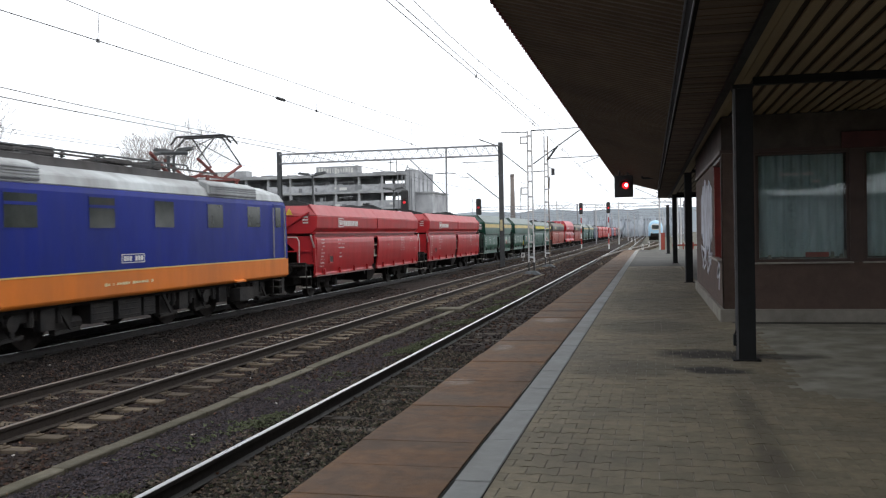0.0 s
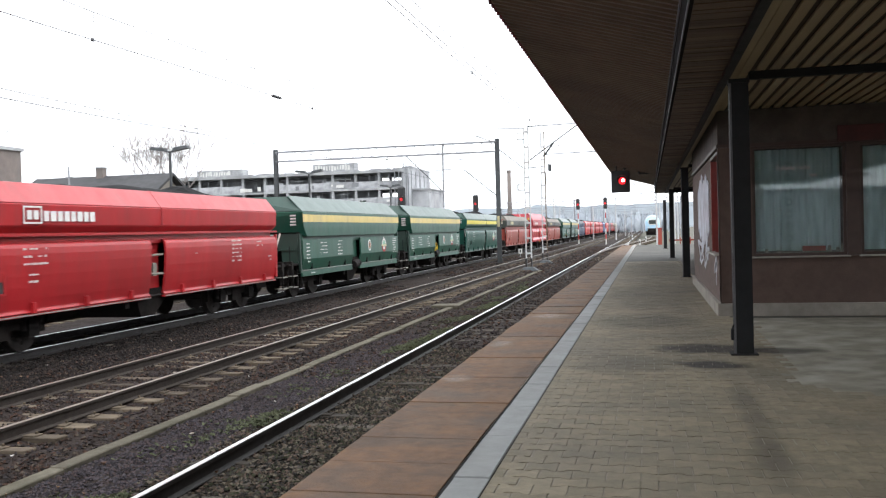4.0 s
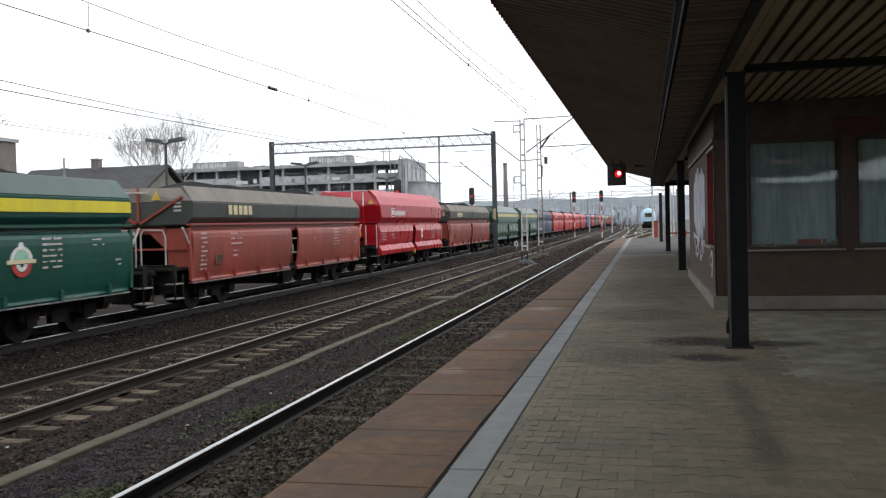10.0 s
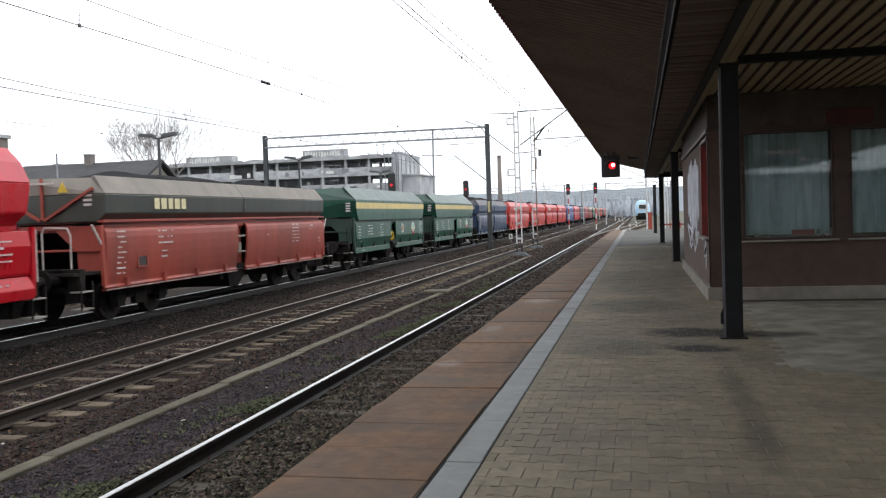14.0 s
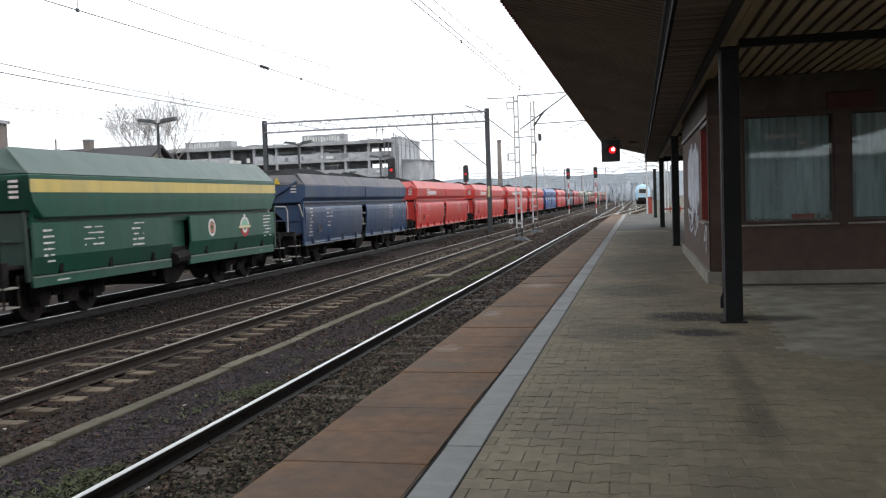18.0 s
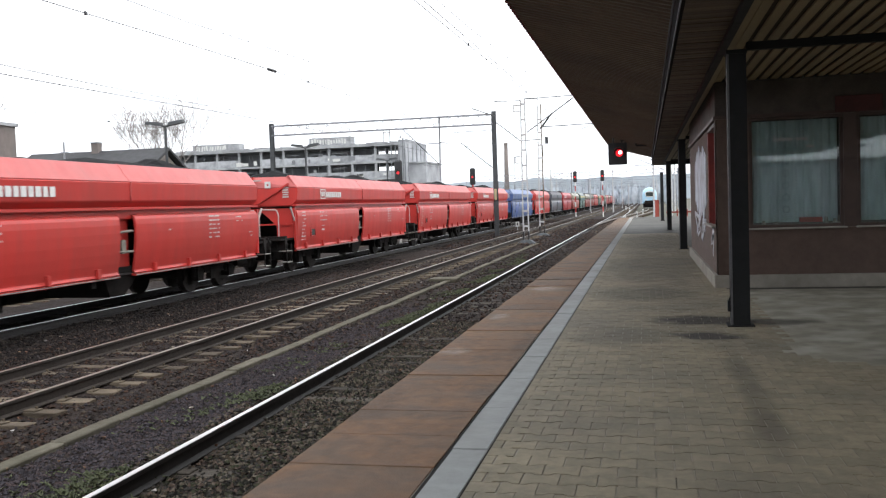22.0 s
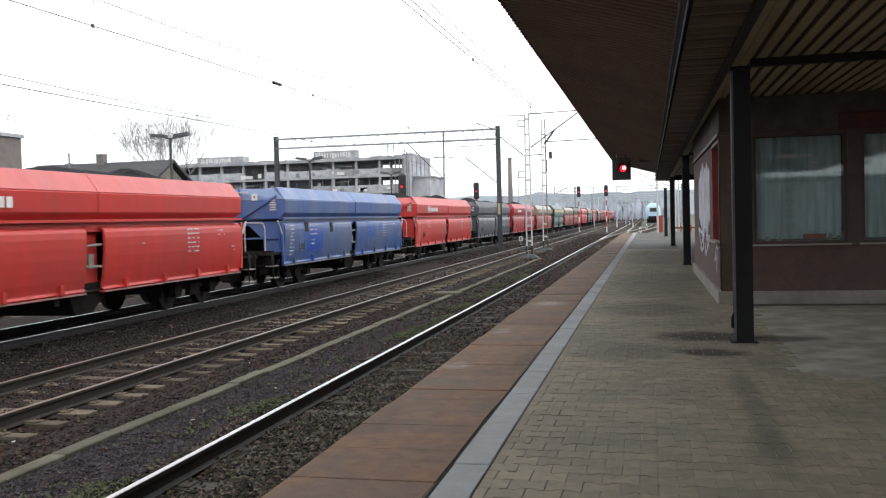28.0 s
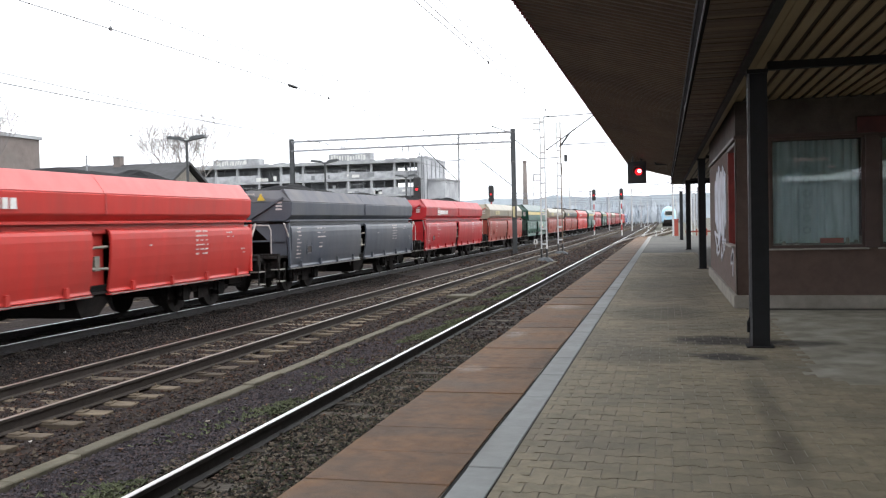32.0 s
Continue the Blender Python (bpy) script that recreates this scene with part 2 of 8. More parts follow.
# long blots from y 18 on darken the farther slabs, strip and paving
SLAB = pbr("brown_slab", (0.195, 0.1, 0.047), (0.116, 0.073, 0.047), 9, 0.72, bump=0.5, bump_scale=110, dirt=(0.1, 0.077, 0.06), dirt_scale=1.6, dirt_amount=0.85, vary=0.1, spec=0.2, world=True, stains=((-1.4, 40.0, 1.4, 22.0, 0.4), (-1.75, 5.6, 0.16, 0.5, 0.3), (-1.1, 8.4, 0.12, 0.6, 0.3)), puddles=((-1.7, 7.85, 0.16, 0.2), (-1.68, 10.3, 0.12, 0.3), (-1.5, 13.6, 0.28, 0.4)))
GAP_BLACK = pbr("black_joint_gap", (0.012, 0.011, 0.01), (0.02, 0.018, 0.016), 30, 0.9, spec=0.1)
STRIP = pbr("grey_strip", (0.3, 0.31, 0.308), (0.24, 0.248, 0.246), 7, 0.75, bump=0.2, bump_scale=80, dirt=(0.19, 0.185, 0.175), dirt_scale=1.1, dirt_amount=0.6, vary=0.08, spec=0.25, world=True, stains=((-0.95, 38.0, 0.6, 20.0, 0.45),))
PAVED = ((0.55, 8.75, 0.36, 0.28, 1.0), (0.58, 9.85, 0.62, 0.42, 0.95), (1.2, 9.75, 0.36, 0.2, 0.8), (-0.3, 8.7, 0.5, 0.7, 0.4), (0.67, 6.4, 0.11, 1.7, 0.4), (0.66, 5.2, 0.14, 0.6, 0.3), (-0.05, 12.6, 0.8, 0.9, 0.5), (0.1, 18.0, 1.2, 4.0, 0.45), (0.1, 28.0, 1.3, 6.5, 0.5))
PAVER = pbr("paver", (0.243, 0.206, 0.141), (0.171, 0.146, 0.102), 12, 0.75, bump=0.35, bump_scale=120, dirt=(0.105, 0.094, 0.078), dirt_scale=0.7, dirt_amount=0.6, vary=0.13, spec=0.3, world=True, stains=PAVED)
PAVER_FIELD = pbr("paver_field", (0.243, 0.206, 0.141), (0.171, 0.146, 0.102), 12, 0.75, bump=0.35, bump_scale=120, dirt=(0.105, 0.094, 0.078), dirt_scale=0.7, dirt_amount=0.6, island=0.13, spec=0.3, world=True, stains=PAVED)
JOINT = pbr("joint_sand", (0.3, 0.27, 0.225), (0.2, 0.18, 0.15), 8, 0.95, bump=0.4)
SCREED = pbr("worn_screed", (0.216, 0.201, 0.157), (0.151, 0.14, 0.112), 3.2, 0.75, bump=0.35, bump_scale=40, dirt=(0.42, 0.4, 0.35), dirt_scale=2.6, dirt_amount=0.55, stretch=(1, 1, 1), spec=0.3, stains=((1.25, 9.75, 0.5, 0.25, 0.8), (2.9, 9.2, 1.2, 0.35, 0.35), (2.6, 7.6, 1.2, 0.5, 0.25), (4.2, 10.4, 1.5, 0.4, 0.4)))
POST = pbr("dark_steel", (0.00825, 0.009, 0.0105), (0.00525, 0.006, 0.00675), 5, 0.65, 0.0, 0.1, 50, dirt=(0.0135, 0.012, 0.0112), dirt_scale=1.2, spec=0.25)
POST_EDGE = pbr("light_grey_paint", (0.09, 0.09, 0.095), (0.05, 0.05, 0.055), 5, 0.6)
TIN = pbr("brown_tin", (0.15, 0.105, 0.068), (0.11, 0.078, 0.052), 3, 0.6, 0.1, 0.1, 40, dirt=(0.045, 0.034, 0.027), dirt_scale=0.5)
FASCIA = pbr("dark_fascia", (0.009, 0.008, 0.0085), (0.006, 0.0055, 0.006), 3, 0.9, 0.0, 0.1, 40, dirt=(0.014, 0.012, 0.011), dirt_scale=0.7, spec=0.05)
SOFFIT = pbr("dark_soffit_plank", (0.105, 0.07, 0.046), (0.07, 0.047, 0.032), 5, 0.65, bump=0.2, stretch=(0.3, 1, 1), dirt=(0.14, 0.105, 0.075), dirt_scale=0.9, dirt_amount=0.5, island=0.4, spec=0.3)
BLUISH_LIP = pbr("bluish_metal_lip", (0.2, 0.21, 0.25), (0.12, 0.125, 0.15), 6, 0.6)
RED_TRIM = pbr("red_trim", (0.16, 0.02, 0.025), (0.1, 0.012, 0.016), 4, 0.6)
BOARD = pbr("ceiling_board", (0.27, 0.205, 0.11), (0.215, 0.16, 0.088), 4, 0.6, bump=0.1, stretch=(1, 0.15, 1), dirt=(0.17, 0.125, 0.075), dirt_scale=0.7, vary=0.1, world=True)
DARK_GAP = pbr("ceiling_void", (0.05, 0.034, 0.022), None, 3, 0.9)
WALL = pbr("brown_render", (0.087, 0.0539, 0.0418), (0.0679, 0.0418, 0.0331), 7, 0.8, bump=0.2, bump_scale=90, dirt=(0.0522, 0.0348, 0.0287), dirt_scale=0.9)
WALL_TOP = pbr("stained_fascia_board", (0.084, 0.07, 0.0595), (0.049, 0.0385, 0.0336), 3.5, 0.85, bump=0.2, dirt=(0.028, 0.021, 0.0189), dirt_scale=1.1, dirt_amount=0.8)
PLINTH = pbr("plinth_concrete", (0.24, 0.22, 0.19), (0.17, 0.155, 0.13), 5, 0.9, bump=0.3, bump_scale=60, dirt=(0.11, 0.1, 0.085), dirt_scale=1.2)
RED_BOARD = pbr("dark_red_board", (0.07, 0.012, 0.012), (0.04, 0.009, 0.009), 4, 0.7)
RED_FRAME = pbr("red_paint", (0.2, 0.02, 0.015), (0.13, 0.014, 0.011), 5, 0.5)
FRAME_DARK = pbr("dark_brown_frame", (0.05, 0.027, 0.021), (0.036, 0.02, 0.016), 4, 0.55)
SILL = pbr("pale_sill", (0.3, 0.28, 0.25), (0.2, 0.19, 0.17), 6, 0.6)
CURTAIN = pbr("net_curtain", (0.8, 0.87, 0.88), (0.55, 0.63, 0.65), 9, 0.9, stretch=(1, 1, 0.25), dirt=(0.4, 0.47, 0.48), dirt_scale=2.4)
GRAFFITI = pbr("weathered_graffiti", (0.6, 0.62, 0.68), (0.42, 0.45, 0.52), 6, 0.8, dirt=(0.25, 0.23, 0.24), dirt_scale=2.0, dirt_amount=0.8)
SPRAY = pbr("spray_paint", (0.62, 0.63, 0.68), (0.45, 0.46, 0.5), 9, 0.7)
LACE = pbr("grey_lace", (0.34, 0.38, 0.39), (0.28, 0.31, 0.32), 9, 0.9)
# dark grey puts the room's dimness into its surfaces
INSIDE = pbr("dark_room_grey", (0.1, 0.1, 0.09), (0.07, 0.07, 0.065), 3, 0.9)
GLASS = clear_glass("window_glass", (0.86, 0.92, 0.92))
CABGLASS = pbr("smoky_cab_glass", (0.055, 0.062, 0.058), (0.022, 0.027, 0.026), 1.6, 0.12, spec=0.35)
BLACK = pbr("black_housing", (0.012, 0.012, 0.013), None, 6, 0.5)
RED_LAMP = glow("red_signal_light", (0.9, 0.012, 0.02), 0.9)
RED_CORE = glow("red_signal_core", (1.0, 0.35, 0.42), 7.0)
RED_DIM = glow("weak_red_signal", (0.7, 0.02, 0.03), 0.3)
WHITE_PAINT = pbr("white_paint", (0.68, 0.68, 0.66), (0.5, 0.5, 0.48), 6, 0.6)
RED_PAINT = pbr("mast_red", (0.45, 0.04, 0.035), (0.32, 0.03, 0.028), 6, 0.6)
YELLOW_PAINT = pbr("yellow_paint", (0.6, 0.42, 0.03), (0.45, 0.3, 0.03), 6, 0.5)
GALV = pbr("aged_galvanised_steel", (0.33, 0.34, 0.36), (0.22, 0.23, 0.25), 5, 0.55, 0.4, dirt=(0.16, 0.14, 0.13), dirt_scale=1.0)
PALE_MAST = pbr("pale_mast_paint", (0.513, 0.527, 0.54), (0.351, 0.358, 0.365), 5, 0.6, dirt=(0.405, 0.324, 0.27), dirt_scale=1.4)
DARK_MAST = pbr("dark_mast_steel", (0.06, 0.065, 0.068), (0.04, 0.042, 0.045), 5, 0.6, 0.2)
WIRE = pbr("copper_wire", (0.07, 0.07, 0.075), None, 5, 0.6)
FOUND = pbr("foundation_concrete", (0.09, 0.102, 0.111), (0.048, 0.054, 0.06), 4, 0.9, bump=0.4, dirt=(0.03, 0.033, 0.036), dirt_scale=1.4)
CONCRETE = pbr("ruin_concrete", (0.42, 0.43, 0.44), (0.29, 0.298, 0.31), 0.6, 0.9, bump=0.2, bump_scale=6, dirt=(0.19, 0.192, 0.2), dirt_scale=0.3, dirt_amount=0.8)
PANEL = pbr("ruin_panel", (0.4, 0.41, 0.43), (0.27, 0.278, 0.292), 0.9, 0.9, dirt=(0.16, 0.162, 0.17), dirt_scale=0.5, dirt_amount=0.8, vary=0.25)
BEIGE_WALL = pbr("beige_wall", (0.42, 0.39, 0.33), (0.32, 0.3, 0.26), 0.4, 0.9, dirt=(0.2, 0.19, 0.17), dirt_scale=0.3)
PALE_WALL = pbr("pale_wall", (0.46, 0.47, 0.49), (0.34, 0.35, 0.37), 0.5, 0.9, dirt=(0.2, 0.2, 0.21), dirt_scale=0.35, dirt_amount=0.7)
# grey stands in for unlit interiors, lightened for haze; pipes share it
VOID = pbr("painted_shade_grey", (0.24, 0.25, 0.265), (0.14, 0.145, 0.155), 0.5, 0.95)
BRICK = pbr("weathered_brick", (0.2, 0.165, 0.15), (0.15, 0.128, 0.118), 1.5, 0.9, dirt=(0.16, 0.15, 0.138), dirt_scale=0.4)
ROOFING = pbr("dark_roofing", (0.045, 0.045, 0.048), (0.03, 0.03, 0.032), 1.2, 0.8)
BARK = pbr("bare_twigs", (0.23, 0.208, 0.196), (0.162, 0.146, 0.14), 2, 0.9)
# distance materials: haze is mixed into these pale blue-greys
HAZED_WOOD = pbr("hazed_wood", (0.46, 0.51, 0.56), (0.39, 0.44, 0.49), 0.05, 0.95, spec=0.1)
HAZED_WALL = pbr("hazed_wall", (0.426, 0.459, 0.492), (0.344, 0.377, 0.41), 0.2, 0.95, spec=0.1)
HAZED_DARK = pbr("hazed_dark", (0.247, 0.27, 0.3), (0.195, 0.217, 0.247), 0.2, 0.95, spec=0.1)
HAZED_TWIG = pbr("hazed_twigs", (0.5, 0.54, 0.585), (0.42, 0.46, 0.51), 0.5, 0.95, spec=0.1)
WEED = pbr("weeds", (0.0688, 0.0775, 0.035), (0.0438, 0.0525, 0.0225), 5, 0.8, island=0.4)


def paint(name, a, b, dirt, amount=0.45, rough=0.36, ds=0.9, spec=0.35, run=0.28):
    worn = tuple(0.45 * c + 0.55 * d for c, d in zip(dirt, (0.1, 0.085, 0.075)))
    return pbr(name, a, b, 2.2, rough, 0.0, 0.06, 30, dirt=dirt, dirt_scale=ds, dirt_amount=amount, stretch=(1, 1, 0.35), vary=0.06, spec=spec, streak=(worn, run))


RED = paint("wagon_red", (0.4, 0.019, 0.024), (0.335, 0.017, 0.021), (0.2, 0.018, 0.02))
# paler reds for the slanting tops: dust film plus painted-in sky light
DUSTY_LIT_RED = paint("dusty_lit_red", (0.42, 0.07, 0.075), (0.36, 0.055, 0.06), (0.32, 0.1, 0.1), 0.5, 0.45)
BRIGHT_RED = paint("fresh_wagon_red", (0.42, 0.006, 0.015), (0.37, 0.006, 0.013), (0.27, 0.009, 0.015), 0.3, 0.3)
CHALK_LIT_RED = paint("chalky_lit_red", (0.5, 0.06, 0.078), (0.45, 0.05, 0.066), (0.38, 0.1, 0.1), 0.4, 0.4)
RUST_RED = paint("faded_red", (0.33, 0.062, 0.042), (0.26, 0.05, 0.036), (0.14, 0.04, 0.032), 0.6, 0.45)
LIGHT_RED = paint("bleached_orange_red", (0.53, 0.042, 0.035), (0.46, 0.037, 0.031), (0.32, 0.052, 0.043), 0.45, 0.38)
DUSTY_LIT_PINK = paint("dusty_lit_pink", (0.54, 0.125, 0.115), (0.48, 0.1, 0.095), (0.42, 0.15, 0.14), 0.5, 0.45)
OLIVE = paint("olive_grey", (0.05, 0.058, 0.052), (0.04, 0.046, 0.041), (0.075, 0.075, 0.065), 0.5)
DUST = paint("dusty_brown_grey", (0.2, 0.18, 0.155), (0.15, 0.137, 0.12), (0.24, 0.21, 0.18), 0.5, 0.7)
DUSTY_BLUE = paint("dust_filmed_blue", (0.15, 0.21, 0.36), (0.11, 0.16, 0.3), (0.24, 0.25, 0.29), 0.6, 0.5)
DUSTY_NIGHT = paint("dust_filmed_dark_blue", (0.1, 0.1, 0.115), (0.075, 0.078, 0.095), (0.15, 0.135, 0.12), 0.6, 0.6)
BEIGE = paint("dull_beige", (0.3, 0.26, 0.19), (0.23, 0.2, 0.15), (0.15, 0.13, 0.1), 0.5)
GREEN = paint("wagon_green", (0.018, 0.09, 0.06), (0.014, 0.07, 0.046), (0.035, 0.07, 0.055), 0.5)
END_GREEN = paint("dark_end_green", (0.02, 0.05, 0.038), (0.014, 0.034, 0.027), (0.03, 0.032, 0.028), 0.7, 0.5)
DEEP_GREEN = paint("deep_green", (0.006, 0.075, 0.053), (0.005, 0.058, 0.042), (0.018, 0.055, 0.045), 0.45, 0.4)
ROOF_GREEN = paint("chalky_green", (0.04, 0.08, 0.066), (0.032, 0.066, 0.054), (0.06, 0.085, 0.074), 0.5)
OCHRE = paint("ochre_stripe", (0.62, 0.47, 0.15), (0.52, 0.4, 0.13), (0.35, 0.3, 0.15), 0.5)
LEMON = paint("yellow_stripe", (0.7, 0.6, 0.03), (0.6, 0.5, 0.03), (0.45, 0.42, 0.08), 0.3)
BLUE = paint("wagon_blue", (0.05, 0.11, 0.31), (0.036, 0.08, 0.24), (0.12, 0.145, 0.2), 0.8, run=0.5)
NIGHT = paint("dark_blue", (0.028, 0.058, 0.13), (0.022, 0.046, 0.1), (0.08, 0.088, 0.1), 0.6, 0.42)
SLATE = paint("slate_grey", (0.07, 0.08, 0.1), (0.055, 0.062, 0.08), (0.11, 0.11, 0.115), 0.6)
PATCH_BLUE = paint("fresh_blue_patch", (0.02, 0.085, 0.4), (0.018, 0.075, 0.34), (0.05, 0.1, 0.3), 0.3)
LOCO_BLUE = paint("loco_blue", (0.008, 0.021, 0.205), (0.0065, 0.017, 0.175), (0.014, 0.022, 0.1), 0.5, 0.42, spec=0.16, run=0.18)
LOCO_ORANGE = paint("loco_orange", (0.64, 0.18, 0.024), (0.56, 0.155, 0.022), (0.3, 0.11, 0.04), 0.4, 0.4, run=0.12)
LOCO_ROOF = paint("dusty_roof_white", (0.5, 0.53, 0.54), (0.37, 0.4, 0.41), (0.13, 0.12, 0.115), 0.8, 0.6, 0.5)
UNDER = pbr("sooty_underframe", (0.0153, 0.0132, 0.0127), (0.00807, 0.00723, 0.00723), 6, 0.85, 0.0, 0.3, 40, dirt=(0.034, 0.0272, 0.0238), dirt_scale=1.6, spec=0.15)
LOCO_UNDER = pbr("grimy_running_gear", (0.017, 0.0155, 0.0155), (0.0085, 0.008, 0.0085), 5, 0.7, 0.0, 0.3, 40, dirt=(0.045, 0.038, 0.034), dirt_scale=2.2, dirt_amount=0.6, spec=0.3)
WHEEL = pbr("wheel_steel", (0.03, 0.025, 0.023), (0.017, 0.015, 0.014), 6, 0.75, 0.1, spec=0.2)
COAL = pbr("coal", (0.007, 0.007, 0.0075), (0.014, 0.014, 0.015), 9, 0.85, bump=0.8, bump_scale=12, spec=0.1)
LETTER = pbr("white_lettering", (0.72, 0.7, 0.68), (0.58, 0.56, 0.54), 12, 0.6)
PANTO_RED = pbr("rusty_pantograph_red", (0.17, 0.035, 0.028), (0.1, 0.025, 0.02), 6, 0.7)
FADED = pbr("worn_lettering", (0.62, 0.56, 0.54), (0.42, 0.36, 0.35), 14, 0.7)
BUS_BROWN = pbr("dusty_roof_box", (0.063, 0.0563, 0.054), (0.027, 0.0248, 0.0248), 2.5, 0.8, dirt=(0.099, 0.099, 0.104), dirt_scale=0.8, stretch=(1, 1, 0.4))
ROOM_WALL = pbr("dull_closing_wall", (0.2, 0.17, 0.14), (0.15, 0.13, 0.11), 0.4, 0.9, dirt=(0.1, 0.09, 0.08), dirt_scale=0.3)
RAIL_PAINT = pbr("dirty_white_paint", (0.5, 0.46, 0.43), (0.34, 0.3, 0.28), 7, 0.65)
HATCH_DARK = pbr("dark_hatch_plate", (0.05, 0.04, 0.038), (0.025, 0.02, 0.02), 6, 0.8)
WORN_EDGE = pbr("scuffed_pale_edge", (0.3, 0.28, 0.26), (0.12, 0.11, 0.105), 3.5, 0.7, stretch=(1, 1, 3))
OVAL_BROWN = pbr("orange_brown_mark", (0.5, 0.22, 0.12), (0.36, 0.16, 0.09), 9, 0.6)
OLD_PLATE = pbr("bleached_plate", (0.5, 0.44, 0.24), (0.36, 0.32, 0.2), 6, 0.7)
CREAM = pbr("cream_lettering", (0.65, 0.58, 0.36), (0.52, 0.46, 0.28), 10, 0.6)
MURAL = pbr("mural_blue", (0.5, 0.68, 0.8), (0.66, 0.76, 0.84), 0.3, 0.8, dirt=(0.75, 0.78, 0.8), dirt_scale=0.2)
MINT = pbr("emblem_mint", (0.3, 0.55, 0.42), (0.2, 0.42, 0.3), 9, 0.6)
EMU_BLUE = pbr("pale_blue_train", (0.42, 0.64, 0.8), (0.35, 0.57, 0.74), 1, 0.4)


# ------------------------------------------------------------------ building blocks
def box(bm, c, s, turn=None):
    """A box of size s round c; turn: a 3x3 matrix."""
    vs = []
    for dx in (-0.5, 0.5):
        for dy in (-0.5, 0.5):
            for dz in (-0.5, 0.5):
                v = Vector((dx * s[0], dy * s[1], dz * s[2]))
                if turn is not None:
                    v = turn @ v
                vs.append(bm.verts.new(v + Vector(c)))
    for f in ((0, 1, 3, 2), (4, 6, 7, 5), (0, 4, 5, 1), (2, 3, 7, 6), (0, 2, 6, 4), (1, 5, 7, 3)):
        bm.faces.new([vs[i] for i in f])


def prism(bm, profile, y0, y1, caps=True):
    """A closed profile of (x, z), run from y0 to y1."""
    a = [bm.verts.new((x, y0, z)) for x, z in profile]
    b = [bm.verts.new((x, y1, z)) for x, z in profile]
    k = len(profile)
    for i in range(k):
        bm.faces.new((a[i], a[(i + 1) % k], b[(i + 1) % k], b[i]))
    if caps:
        bm.faces.new(a[::-1])
        bm.faces.new(b)


def loft(bm, rings):
    """Rings of equally many points, joined in turn and capped."""
    rs = [[bm.verts.new(p) for p in ring] for ring in rings]
    k = len(rs[0])
    for a, b in zip(rs, rs[1:]):
        for i in range(k):
            bm.faces.new((a[i], a[(i + 1) % k], b[(i + 1) % k], b[i]))
    bm.faces.new(rs[0][::-1])
    bm.faces.new(rs[-1])


def rod(bm, p, q, r, n=6, r2=None):
    p, q = Vector(p), Vector(q)
    d = (q - p).normalized()
    u = d.orthogonal().normalized()
    w = d.cross(u)
    r2 = r if r2 is None else r2
    a = [bm.verts.new(p + (u * math.cos(k * math.tau / n) + w * math.sin(k * math.tau / n)) * r) for k in range(n)]
    b = [bm.verts.new(q + (u * math.cos(k * math.tau / n) + w * math.sin(k * math.tau / n)) * r2) for k in range(n)]
    for k in range(n):
        bm.faces.new((a[k], a[(k + 1) % n], b[(k + 1) % n], b[k]))
    bm.faces.new(a[::-1])
    bm.faces.new(b)


def bar(bm, p, q, w, h):
    """A flat or square bar from p to q."""
    p, q = Vector(p), Vector(q)
    d = (q - p).normalized()
    side = d.cross(Vector((0, 0, 1))) if abs(d.z) < 0.95 else Vector((1, 0, 0))
    side.normalize()
    up = side.cross(d)
    a = [bm.verts.new(p + side * sx * w / 2 + up * sz * h / 2) for sx, sz in ((-1, -1), (1, -1), (1, 1), (-1, 1))]
    b = [bm.verts.new(q + side * sx * w / 2 + up * sz * h / 2) for sx, sz in ((-1, -1), (1, -1), (1, 1), (-1, 1))]
    for k in range(4):
        bm.faces.new((a[k], a[(k + 1) % 4], b[(k + 1) % 4], b[k]))
    bm.faces.new(a[::-1])
    bm.faces.new(b)


def pipe(bm, points, r, n=6):
    for p, q in zip(points, points[1:]):
        rod(bm, p, q, r, n)


def finish(bm, name, bevel=0.0, smooth=False):
    bmesh.ops.recalc_face_normals(bm, faces=bm.faces)
    if bevel:
        edges = [e for e in bm.edges if len(e.link_faces) == 2 and e.calc_face_angle(0) > 0.5]
        bmesh.ops.bevel(bm, geom=edges, offset=bevel, segments=1, affect="EDGES", clamp_overlap=True)
    me = bpy.data.meshes.new(name)
    bm.to_mesh(me)
    bm.free()
    if smooth:
        me.polygons.foreach_set("use_smooth", [True] * len(me.polygons))
    return me


def part(name, bm, material, parent, label="", bevel=0.0, smooth=False):
    """One mesh under a thing or under a part."""
    ob = new(name, finish(bm, name, bevel, smooth))
    ob.data.materials.append(material)
    ob.parent = parent
    if label:
        ob["label"] = label
    return ob


def thing(name, label, category, group="", at=(0, 0, 0), kind=""):
    ob = new(name)
    ob.empty_display_size = 0.3
    ob.location = at
    return tagged(ob, label, category, group, kind)


def solo(name, bm, material, label="", category="", group="", kind="", bevel=0.0, smooth=False, at=(0, 0, 0)):
    ob = new(name, finish(bm, name, bevel, smooth))
    ob.data.materials.append(material)
    ob.location = at
    return tagged(ob, label, category, group, kind)


def piece(name, me, parent, at):
    """One of many alike pieces, on a shared mesh."""
    ob = new(name, me)
    ob.parent = parent
    ob.location = at
    return ob


RAIL_Z = -0.78
T1, T2, T3, T4 = -3.37, -7.97, -12.65, -17.3
rng = random.Random(7)
B = bmesh.new

# ------------------------------------------------------------------ ground, ballast
bm = B()
xs = [-2500, -600, -200, -90, -45, -26, -1.9, 12, 40, 150, 600, 2500]
ys = [-2500, -600, -150, -50, -20, 20, 64, 110, 200, 400, 900, 2500]
grid = [[bm.verts.new((x, y, -1.16)) for y in ys] for x in xs]
